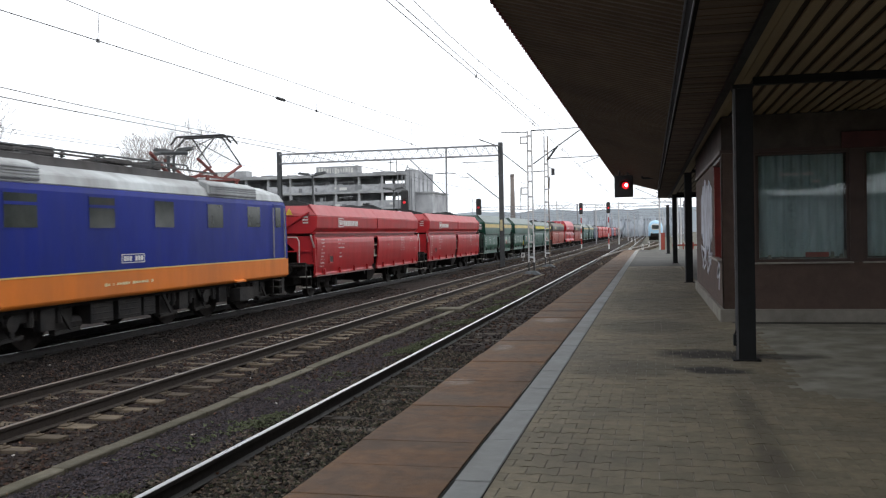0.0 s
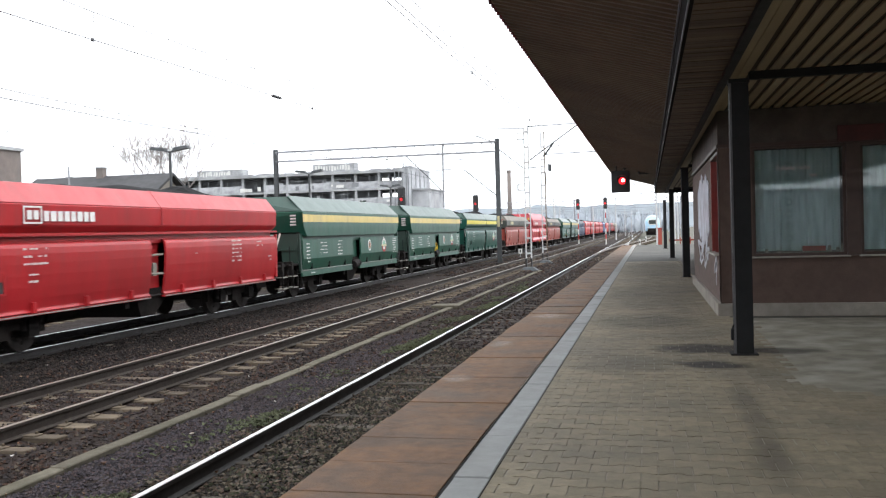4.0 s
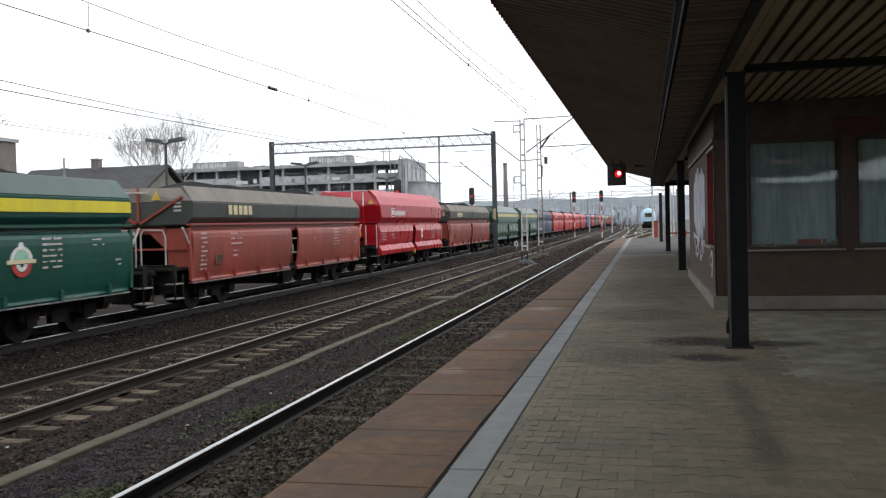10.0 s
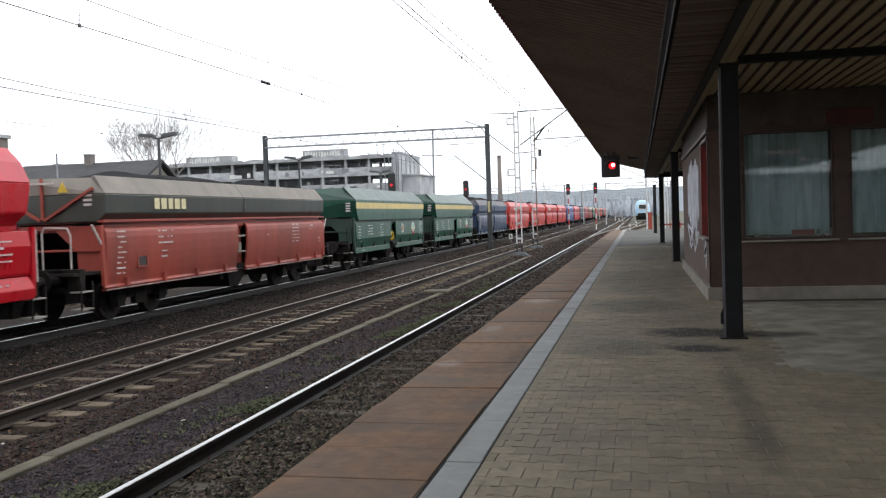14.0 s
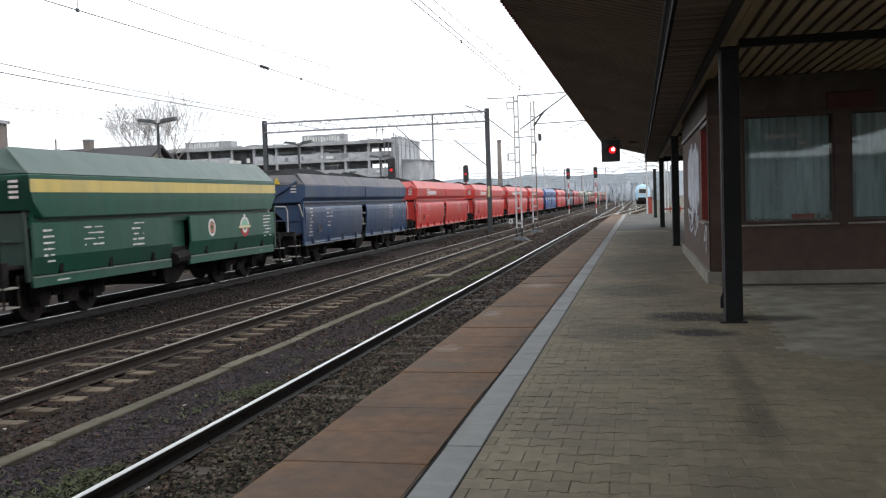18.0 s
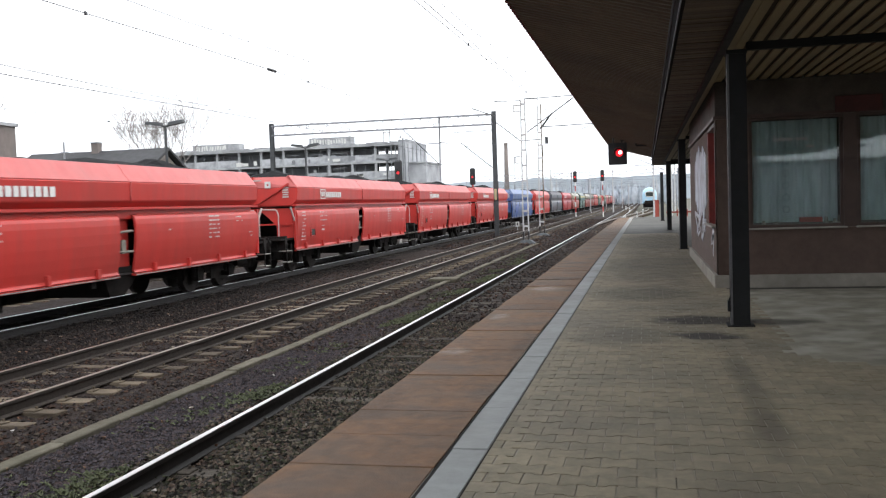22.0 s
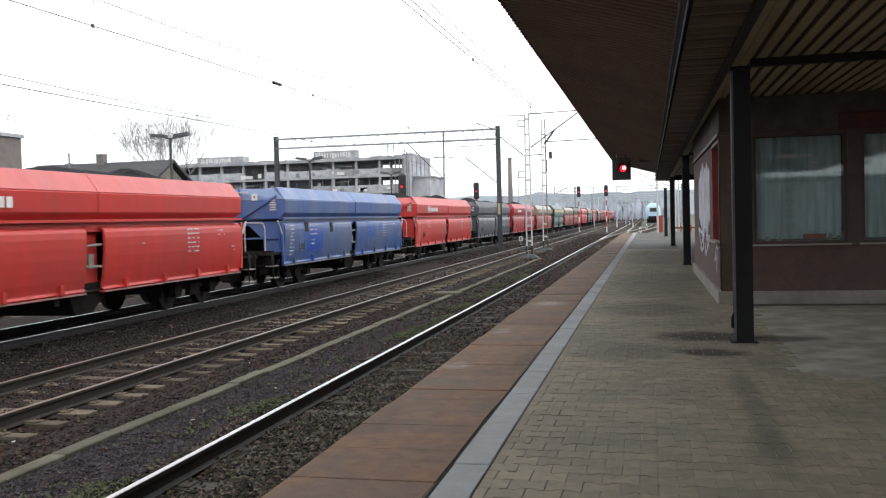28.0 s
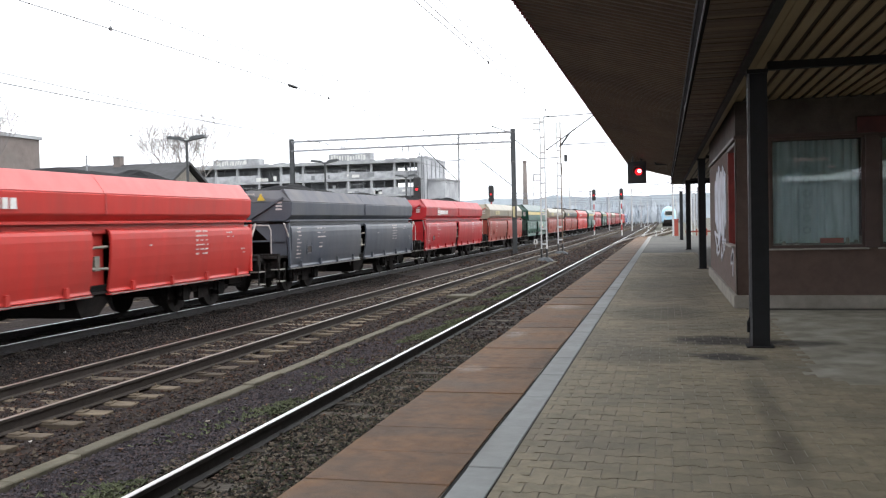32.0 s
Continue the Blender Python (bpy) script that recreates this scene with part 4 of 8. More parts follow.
part("drip_batten", bm, FRAME_DARK, booth)
for x0, x1 in W2:
    w = part("window", (lambda b: (box(b, ((x0 + x1) / 2, BY0 + 0.06, 0.85), (x1 - x0, 0.06, 0.05)), box(b, ((x0 + x1) / 2, BY0 + 0.06, 2.36), (x1 - x0, 0.06, 0.05)), box(b, (x0 + 0.02, BY0 + 0.06, 1.6), (0.04, 0.06, 1.46)), box(b, (x1 - 0.02, BY0 + 0.06, 1.6), (0.04, 0.06, 1.46)), b)[-1])(B()), FRAME_DARK, booth)
    bm = B()
    box(bm, ((x0 + x1) / 2, BY0 + 0.065, 1.605), (x1 - x0 - 0.08, 0.006, 1.46))
    g = part("pane", bm, GLASS, w)
    g.visible_shadow = False
    bm = B()
    box(bm, ((x0 + x1) / 2, BY0 - 0.02, 0.822), (x1 - x0 + 0.06, 0.1, 0.022))
    part("sill", bm, SILL, w, "pale worn window sill", bevel=0.004)
    # net curtain in soft folds
    bm = B()
    cols = []
    for k in range(70):
        x = x0 + 0.05 + (x1 - x0 - 0.1) * k / 69
        yy = BY0 + 0.2 + 0.022 * math.sin(k * 0.9 + 0.7 * math.sin(k * 0.3))
        cols.append([bm.verts.new((x, yy, 2.33)), bm.verts.new((x, yy + 0.01, 0.9))])
    for a, b in zip(cols, cols[1:]):
        bm.faces.new((a[0], b[0], b[1], a[1]))
    c = part("curtain", bm, CURTAIN, w, "limp grey net curtain")
    c.modifiers.new("thickness", "SOLIDIFY").thickness = 0.004
bm = B()
box(bm, (2.85, BY0 - 0.043, 2.5), (0.6, 0.03, 0.22))
part("red_board", bm, RED_BOARD, booth, "dull dark red board above the window", bevel=0.005)
bm = B()
for k in range(7):
    for a in range(12):
        q0, q1 = a * math.tau / 12, (a + 1) * math.tau / 12
        zc = 1.08 + k * 0.17
        rod(bm, (1.93 + 0.045 * math.cos(q0), BY0 + 0.165, zc + 0.045 * math.sin(q0)), (1.93 + 0.045 * math.cos(q1), BY0 + 0.165, zc + 0.045 * math.sin(q1)), 0.006, 4)
part("lace_rings", bm, LACE, booth, "column of ring motifs on the net curtain")
bm = B()
for x, h in ((1.62, 0.05), (1.78, 0.04), (2.45, 0.09), (2.56, 0.06), (2.62, 0.11)):
    rod(bm, (x, BY0 + 0.13, 0.88), (x, BY0 + 0.13, 0.88 + h), 0.03, 8, 0.02)
part("sill_oddments", bm, SILL, booth, "small pots on the inner sill")
# side wall facing the tracks, with a window-like recess
bm = B()
box(bm, (BX + 0.1, BY0 + 0.12, 1.6), (0.2, 0.24, 1.5))
box(bm, (BX + 0.1, (15.1 + BY1) / 2, 1.6), (0.2, BY1 - 15.1, 1.5))
box(bm, (BX + 0.1, (BY0 + BY1) / 2, 0.51), (0.2, BY1 - BY0, 0.68))
part("side_wall", bm, WALL, booth)
bm = B()
box(bm, (BX + 0.1, (BY0 + BY1) / 2, 2.64), (0.21, BY1 - BY0, 0.5))
part("side_fascia", bm, WALL_TOP, booth, "stained boards under the canopy")
bm = B()
box(bm, (BX - 0.01, (BY0 + BY1) / 2, 2.4), (0.035, BY1 - BY0, 0.05))
part("drip_batten", bm, FRAME_DARK, booth)
bm = B()
box(bm, (BX + 0.185, 14.3, 1.6), (0.03, 1.4, 1.5))
part("recess_panel", bm, RED_FRAME, booth, "red painted panel in a recess")
bm = B()
box(bm, (BX + 0.08, 13.62, 1.6), (0.16, 0.05, 1.5))
box(bm, (BX + 0.08, 14.35, 2.33), (0.16, 1.42, 0.05))
part("recess_frame", bm, FRAME_DARK, booth)
bm = B()
box(bm, (BX + 0.085, 15.05, 1.58), (0.165, 0.09, 1.44))
part("recess_jamb", bm, RED_FRAME, booth, "red painted jamb of the recess")
bm = B()
box(bm, (BX - 0.015, 14.35, 0.86), (0.1, 1.6, 0.03))
part("sill", bm, SILL, booth, "pale worn window sill", bevel=0.004)
bm = B()
box(bm, (6.5, (BY0 + BY1) / 2 + 0.1, 1.5), (0.2, BY1 - BY0 - 0.2, 2.7))
part("side_wall", bm, WALL, booth)
bm = B()
box(bm, ((BX + 6.6) / 2, BY1 - 0.1, 1.5), (6.2 - BX, 0.2, 2.7))
part("rear_wall", bm, WALL, booth)
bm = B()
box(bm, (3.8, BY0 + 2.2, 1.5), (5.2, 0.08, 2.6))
part("partition", bm, INSIDE, booth, "inner wall, the room's dimness in its dark colour")
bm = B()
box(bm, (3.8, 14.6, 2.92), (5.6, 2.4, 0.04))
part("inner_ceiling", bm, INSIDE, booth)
# white graffiti as thin ragged sheets, and spray paint, on the side wall
for yy, w, z0, z1 in ((15.75, 0.5, 1.15, 2.0), (16.25, 0.5, 0.95, 2.12), (16.8, 0.6, 1.0, 2.05), (17.4, 0.6, 0.85, 2.18), (18.0, 0.6, 1.05, 2.1), (18.55, 0.5, 1.2, 1.95)):
    bm = B()
    g = [bm.verts.new((BX - 0.011, yy + dy, z)) for dy, z in ((-w / 2, z0 + 0.05), (0.0, z0 - 0.06), (w / 2, z0 + 0.04), (w / 2, z1 - 0.07), (0.05, z1 + 0.05), (-w / 2, z1 - 0.03))]
    h = [bm.verts.new(v.co + Vector((0.012, 0, 0))) for v in g]
    bm.faces.new(g)
    for k in range(6):
        bm.faces.new((g[k], h[k], h[(k + 1) % 6], g[(k + 1) % 6]))
    part("poster_strip", bm, GRAFFITI, booth, "patch of pale graffiti built as a thin sheet")


def scrawl(y0, z0, sy, sz, seed, parent):
    r = random.Random(seed)
    bm = B()
    p = Vector((BX - 0.008, y0, z0))
    for _ in range(9):
        q = Vector((BX - 0.008, y0 + r.uniform(-sy, sy), z0 + r.uniform(-sz, sz)))
        d = (q - p).normalized()
        s = Vector((0, -d.z, d.y)) * r.uniform(0.02, 0.045)
        f = [bm.verts.new(v) for v in (p - s, p + s, q + s * 0.8, q - s * 0.8)]
        g = [bm.verts.new(v.co + Vector((0.006, 0, 0))) for v in f]
        bm.faces.new(f)
        for k in range(4):
            bm.faces.new((f[k], g[k], g[(k + 1) % 4], f[(k + 1) % 4]))
        part("scrawl", bm, SPRAY, parent, "pale spray-paint stroke")
        bm = B()
        p = q


scrawl(16.4, 0.75, 0.8, 0.22, 1, booth)
scrawl(18.2, 0.7, 0.9, 0.3, 2, booth)
scrawl(14.3, 0.6, 0.35, 0.2, 3, booth)
scrawl(17.2, 1.9, 1.1, 0.25, 4, booth)
txt = bpy.data.curves.new("notice_lettering", "FONT")
txt.body = "Dyżurny ruchu"
txt.size, txt.extrude, txt.offset = 0.074, 0.001, 0.002
tc_ = bpy.data.objects.new("notice_curve", txt)
scene.collection.objects.link(tc_)
tx = new("notice_lettering", bpy.data.meshes.new_from_object(tc_))
bpy.data.objects.remove(tc_)
tx.data.materials.clear()
tx.data.materials.append(FADED)
tx.parent = booth
tx.matrix_basis = pose(1.75, BY0 + 0.05, 2.04, 90, 0, 0)
bm = B()
for k, (a, b) in enumerate(((0.46, 0.62),)):
    box(bm, (1.7 + (a + b) / 2, BY0 + 0.055, 1.95), (0.1, 0.003, 0.022))
part("lettering_bar", bm, FADED, booth, "small unreadable white line on the glass")
bm = B()
box(bm, (2.25, BY0 + 0.14, 0.93), (0.3, 0.05, 0.07))
part("red_trough", bm, RED_PAINT, booth, "small red planter on the inner sill")

# ------------------------------------------------------------------ signals
def canopy_signal():
    t = thing("hanging_signal", "black hanging signal box showing a red light under the canopy", "signal", at=(-0.95, 33.4, 0))
    bm = B()
    box(bm, (0, 0, 2.93), (0.66, 0.3, 0.78))
    h = part("housing", bm, BLACK, t, bevel=0.02)
    bm = B()
    rod(bm, (0.06, -0.15, 2.95), (0.06, -0.2, 2.95), 0.125, 16)
    part("lens", bm, RED_LAMP, h, "glowing red lens")
    bm = B()
    rod(bm, (0.09, -0.2, 2.97), (0.09, -0.206, 2.97), 0.062, 14)
    part("lamp_core", bm, RED_CORE, h, "bright lamp core")
    bm = B()
    for s in range(9):
        a = math.pi * s / 8
        b_ = math.pi * (s + 1) / 8
        if s < 8:
            rod(bm, (0.05 + 0.2 * math.cos(a), -0.16, 2.95 + 0.2 * math.sin(a)), (0.05 + 0.2 * math.cos(b_), -0.16, 2.95 + 0.2 * math.sin(b_)), 0.012, 4)
            f = [bm.verts.new(v) for v in ((0.05 + 0.2 * math.cos(a), -0.15, 2.95 + 0.2 * math.sin(a)), (0.05 + 0.2 * math.cos(b_), -0.15, 2.95 + 0.2 * math.sin(b_)), (0.05 + 0.2 * math.cos(b_), -0.38, 2.95 + 0.2 * math.sin(b_)), (0.05 + 0.2 * math.cos(a), -0.38, 2.95 + 0.2 * math.sin(a)))]
            bm.faces.new(f)
    part("visor", bm, BLACK, h)
    bm = B()
    rod(bm, (-0.15, 0, 3.3), (-0.15, 0, 3.6), 0.03)
    rod(bm, (0.15, 0, 3.3), (0.15, 0, 3.55), 0.03)
    pipe(bm, [(0.1, 0, 3.42), (0.65, 0, 3.42), (0.65, 0, 3.2), (1.4, 0, 3.2)], 0.035)
    part("hanger", bm, BLACK, t, "dark hanger pipes")
    return t


canopy_signal()


def mast_signal(x, y, height, group="colour light signals along the line"):
    t = thing("mast_signal", "tall signal on a red and white banded mast showing red", "signal", group, (x, y, -1.0))
    k = 0
    z = 0.0
    while z < height:
        bm = B()
        rod(bm, (0, 0, z), (0, 0, min(height, z + 0.7)), 0.075, 8)
        part("mast_band", bm, RED_PAINT if k % 2 else WHITE_PAINT, t)
        k += 1
        z += 0.7
    bm = B()
    box(bm, (0, -0.05, height + 0.55), (0.5, 0.22, 1.5))
    h = part("head", bm, BLACK, t, bevel=0.1)
    bm = B()
    rod(bm, (0, -0.16, height + 0.5), (0, -0.2, height + 0.5), 0.1, 12)
    part("lens", bm, RED_DIM if "behind" in group else RED_LAMP, h, "glowing red lens")
    bm = B()
    box(bm, (0, -0.3, height + 0.68), (0.3, 0.25, 0.03))
    part("visor", bm, BLACK, h)
    bm = B()
    for k in range(6):
        rod(bm, (-0.15, 0.1, 1.5 + k * 0.4), (0.15, 0.1, 1.5 + k * 0.4), 0.012, 4)
    part("ladder", bm, GALV, t)
    return t


mast_signal(-9.15, 122, 4.9)
mast_signal(-5.5, 121, 4.9)
mast_signal(-15.1, 80, 4.2, "colour light signals behind the train")
mast_signal(-15.1, 55, 3.9, "colour light signals behind the train")

# ------------------------------------------------------------------ overhead line
def lattice_mast(x, y, top, label, mat=PALE_MAST, rusty=False):
    t = thing("lattice_mast", label, "catenary mast", "catenary masts between the tracks", (x, y, -1.05))
    hh = top + 1.05
    bm = B()
    loft(bm, [[(-0.55, -0.45, -0.3), (0.55, -0.45, -0.3), (0.55, 0.45, -0.3), (-0.55, 0.45, -0.3)], [(-0.5, -0.4, 0.05), (0.5, -0.4, 0.05), (0.5, 0.4, 0.05), (-0.5, 0.4, 0.05)], [(-0.24, -0.22, 0.24), (0.24, -0.22, 0.24), (0.24, 0.22, 0.24), (-0.24, 0.22, 0.24)]])
    part("foundation", bm, FOUND, t, "dark weathered concrete foundation block", bevel=0.04)
    for s in (-1, 1):
        bm = B()
        bar(bm, (s * 0.15, 0, 0.2), (s * 0.148, 0, 0.72), 0.09, 0.16)
        part("leg_boot", bm, BLACK, t, "tarred black foot of the leg")
        bm = B()
        bar(bm, (s * 0.15, 0, 0.7), (s * 0.11, 0, hh), 0.065, 0.12)
        part("leg", bm, mat if s < 0 or not rusty else TIN, t)
    z = 1.0
    while z < hh - 0.2:
        w = 0.15 - 0.04 * z / hh
        bm = B()
        box(bm, (0, 0, z), (2 * w, 0.12, 0.1))
        part("batten_plate", bm, mat, t)
        z += 0.85
    return t


mc = lattice_mast(-6.58, 50.5, 7.03, "pale steel lattice mast on a concrete block between tracks")
md = lattice_mast(-6.78, 60.4, 7.75, "taller lattice mast, one leg pale and one rusty, with cantilever arm", rusty=True)


bm = B()
rod(bm, (-0.85, 0, 6.98), (2.28, 0, 9.12), 0.04)
part("cantilever_tube", bm, DARK_MAST, md)
bm = B()
rod(bm, (0.05, 0, 7.3), (3.6, 0, 7.36), 0.03)
part("registration_arm", bm, DARK_MAST, md)
bm = B()
rod(bm, (2.4, 0, 6.9), (3.6, 0, 7.34), 0.02)
part("steady_arm", bm, DARK_MAST, md)
bm = B()
rod(bm, (0.05, 0, 7.15), (0.75, 0, 8.07), 0.065, 8)
part("insulator", bm, DARK_MAST, md, "dark ribbed insulator")
bm = B()
for a, b in (((-0.15, 0, 8.0), (-1.6, 0, 8.05)), ((0.1, 0, 8.08), (3.3, 0, 8.15)), ((0.1, 0, 8.1), (1.1, 0, 8.1))):
    rod(bm, a, b, 0.025)
part("stay_wire", bm, DARK_MAST, mc)
bm = B()
for z in (7.75, 4.9):
    rod(bm, (-0.15, 0, z), (-0.5, 0, z), 0.035)
    rod(bm, (-0.15, 0, z - 0.35), (-0.5, 0, z - 0.35), 0.035)
    rod(bm, (-0.5, 0, z + 0.03), (-0.5, 0, z - 0.38), 0.035)
part("bracket", bm, PALE_MAST, mc)
bm = B()
rod(bm, (0.2, 0, 6.1), (0.2, -0.1, 5.3), 0.03)
box(bm, (0.45, 0, 6.4), (0.2, 0.2, 0.45))
rod(bm, (0.1, 0, 6.75), (0.45, 0, 6.6), 0.02)
part("tension_weight", bm, DARK_MAST, md)


def portal(y, x0, x1, zt, mats, legs, label, depth=0.68):
    """A lattice beam across the tracks on steel legs."""
    t = thing("gantry", label, "gantry", "gantries across the tracks", (0, y, 0))
    for x in legs:
        bm = B()
        box(bm, (x, -0.11, (zt - 0.9) / 2), (0.3, 0.03, zt + 1.3))
        box(bm, (x, 0.11, (zt - 0.9) / 2), (0.3, 0.03, zt + 1.3))
        box(bm, (x, 0, (zt - 0.9) / 2), (0.03, 0.2, zt + 1.3))
        part("leg", bm, mats[0], t)
    bm = B()
    for yy in (-0.22, 0.22):
        for z in (zt - depth, zt):
            bar(bm, (x0, yy, z), (x1, yy, z), 0.08, 0.08)
    part("chord", bm, mats[1], t)
    k = int(abs(x1 - x0) / 0.34)
    for yy in (-0.22, 0.22):
        bm = B()
        for i in range(k):
            a, b = x0 + (x1 - x0) * i / k, x0 + (x1 - x0) * (i + 1) / k
            z = (zt - depth, zt) if i % 2 else (zt, zt - depth)
            bar(bm, (a, yy, z[0]), (b, yy, z[1]), 0.026, 0.026)
        part("lattice", bm, mats[1], t)
    return t


g1 = portal(62.0, -26.4, -10.15, 7.42, (DARK_MAST, GALV), (-26.5, -10.1), "grey lattice gantry spanning the coal train")
bm = B()
rod(bm, (-13.95, 0, 7.4), (-14.0, 0, 3.0), 0.07)
part("drop_post", bm, GALV, g1)
bm = B()
rod(bm, (-14.0, 0, 4.1), (-16.6, 0, 6.7), 0.035)
rod(bm, (-13.0, 0, 6.3), (-10.2, 0, 6.35), 0.02)
rod(bm, (-10.1, 0, 3.6), (-12.5, 0, 5.6), 0.035)
rod(bm, (-10.1, 0, 7.3), (-11.6, 0, 7.9), 0.03)
rod(bm, (-10.0, 0, 6.9), (-8.3, 0, 5.5), 0.035)
rod(bm, (-8.3, 0, 5.5), (-6.9, 0, 5.55), 0.03)
rod(bm, (-14.0, 0, 5.6), (-14.8, 0, 5.65), 0.03)
rod(bm, (-13.3, 0, 5.6), (-14.0, 0, 5.65), 0.03)
rod(bm, (-13.0, 0, 5.3), (-10.3, 0, 5.25), 0.015)
part("cantilever_tube", bm, DARK_MAST, g1)
bm = B()
box(bm, (-10.1, -0.2, 1.9), (0.16, 0.03, 0.75))
part("sign_plate", bm, OLD_PLATE, g1, "small bleached yellow plate")
for i, (y, a, b, legs) in enumerate(((190, -36, 6.5, (-36, -15, 6.5)), (250, -40, 8, (-40, -15.2, 8)), (310, -44, 9, (-44, -14.8, 9)), (380, -48, 10, (-48, -15, 10)), (450, -48, 12, (-48, -15, 12)))):
    portal(y, a, b, 7.0, (GALV, GALV), legs, "distant grey gantry across the tracks", 0.7)
for i, (x, y) in enumerate(((-5.7, 165), (0.9, 105), (1.2, 135), (3.2, 118), (-5.6, 225), (4.3, 90), (4.6, 150), (-10.3, 175), (-15.2, 150), (-19.5, 205), (-24, 240), (-11, 262), (-5.2, 290), (2.5, 215), (6.2, 250), (-17.5, 300), (-28, 330), (-8, 345), (4.0, 320), (-22, 390), (8.5, 180), (7.5, 285), (-33, 275))):
    t = thing("catenary_pole", "slim grey catenary pole beside the line", "catenary pole", "distant catenary poles", (x, y, -1.05))
    bm = B()
    rod(bm, (0, 0, 0), (0, 0, 7.6), 0.11, 8, 0.08)
    part("shaft", bm, PALE_MAST, t)
    bm = B()
    s = -1 if x > 0 else 1
    rod(bm, (0, 0, 6.0), (s * 2.6, 0, 7.2), 0.04)
    rod(bm, (0, 0, 7.4), (s * 2.6, 0, 7.2), 0.025)
    rod(bm, (0, 0, 6.0), (s * 3.0, 0, 6.05), 0.03)
    part("cantilever_tube", bm, GALV, t)


def wire(name, parent, x, knots, d):
    """One wire hung through a few (y, z) knots, with a smooth sag between them."""
    ys = [k[0] for k in knots]
    pts = []
    y = ys[0]
    while y <= ys[-1]:
        i = max(j for j in range(len(ys)) if ys[j] <= y + 1e-6)
        i = min(i, len(ys) - 2)
        p0, p1, p2, p3 = knots[max(0, i - 1)], knots[i], knots[i + 1], knots[min(len(ys) - 1, i + 2)]
        u = (y - p1[0]) / (p2[0] - p1[0])
        m1 = (p2[1] - p0[1]) / (p2[0] - p0[0]) * (p2[0] - p1[0])
        m2 = (p3[1] - p1[1]) / (p3[0] - p1[0]) * (p2[0] - p1[0])
        z = (2 * u**3 - 3 * u**2 + 1) * p1[1] + (u**3 - 2 * u**2 + u) * m1 + (3 * u**2 - 2 * u**3) * p2[1] + (u**3 - u**2) * m2
        pts.append((x, y, z))
        y += 3.0
    bm = B()
    loft(bm, [[(px - d / 2, py, pz - d / 2), (px + d / 2, py, pz - d / 2), (px + d / 2, py, pz + d / 2), (px - d / 2, py, pz + d / 2)] for px, py, pz in pts])
    part(name, bm, WIRE, parent)
    return pts


def overhead(x, contacts, messenger, label, d, drop):
    """Contact wires and a messenger with droppers over one track."""
    t = thing("overhead_wire", label, "overhead wire", "overhead wires above the tracks", (x, 0, 0))
    rows = [wire("contact_wire", t, off, kn, d) for off, kn in contacts]
    top = wire("messenger_wire", t, 0.03, messenger, d * 0.8)
    for p in top:
        if p[1] > 5 and int((p[1] + 30) / 3) % 3 == drop:
            low = min(rows[0], key=lambda q: abs(q[1] - p[1]))
            if p[2] - low[2] > 0.08:
                bm = B()
                bar(bm, p, low, 0.006, 0.006)
                part("dropper", bm, WIRE, t)
                bm = B()
                box(bm, low, (0.03, 0.05, 0.05))
                part("clamp", bm, WIRE, t)
    return t


def spans(z0, z1):
    """Knots of the sagging messenger past the first mast."""
    kn = []
    for k in range(6):
        kn += [(60 + 60 * k, z1), (90 + 60 * k, z0)]
    return kn


FAR = [(62, 4.52), (420, 4.55)]
overhead(T1, [(-0.03, [(-30, 4.5), (12, 4.46), (28, 4.57)] + FAR), (0.03, [(-30, 4.55), (12, 4.52), (28, 4.6)] + FAR)], [(-30, 5.6), (13, 4.74), (25, 5.06), (37, 5.55)] + spans(4.8, 6.4), "contact wires and messenger over the platform track", 0.009, 1)
o2 = overhead(T2, [(0.0, [(-30, 4.2), (10, 4.25), (13, 4.32), (20, 4.405), (29, 4.44)] + FAR)], [(-30, 5.2), (12, 4.7), (19.5, 4.87), (29, 5.14)] + spans(4.8, 6.3), "contact wire and messenger over the middle track", 0.0105, 2)
overhead(T3, [(0.0, [(-30, 4.2), (16, 4.25), (30, 4.41)] + FAR)], [(-30, 5.0), (16, 4.43), (30, 4.57)] + spans(4.7, 5.3), "contact wire and messenger over the train", 0.017, 0)
overhead(T4, [(0.0, [(-30, 4.4), (21.5, 4.38), (33, 4.5)] + FAR)], [(-30, 5.2), (21.5, 4.48), (33, 4.68), (40, 4.87)] + spans(4.7, 5.5), "contact wire over the track behind", 0.011, 1)
bm = B()
rod(bm, (0.0, 18.6, 4.39), (0.0, 19.0, 4.395), 0.035, 8)
part("section_insulator", bm, BLACK, o2, "dark insulator on the wire")


# ------------------------------------------------------------------ the coal train
WHEEL_R = 0.46


def wheelset(parent, y, r=WHEEL_R):
    bm = B()
    for s in (-1, 1):
        rod(bm, (s * 0.685, 0, 0), (s * 0.82, 0, 0), r, 20)
        rod(bm, (s * 0.66, 0, 0), (s * 0.685, 0, 0), r + 0.025, 20)
        for k in range(6):
            a = k * math.tau / 6
            box(bm, (s * 0.825, 0.28 * r / 0.46 * math.cos(a), 0.28 * r / 0.46 * math.sin(a)), (0.012, 0.07, 0.07))
    rod(bm, (-0.95, 0, 0), (0.95, 0, 0), 0.08, 10)
    w = part("wheelset", bm, WHEEL, parent)
    w.location = (0, y, r)
    return w


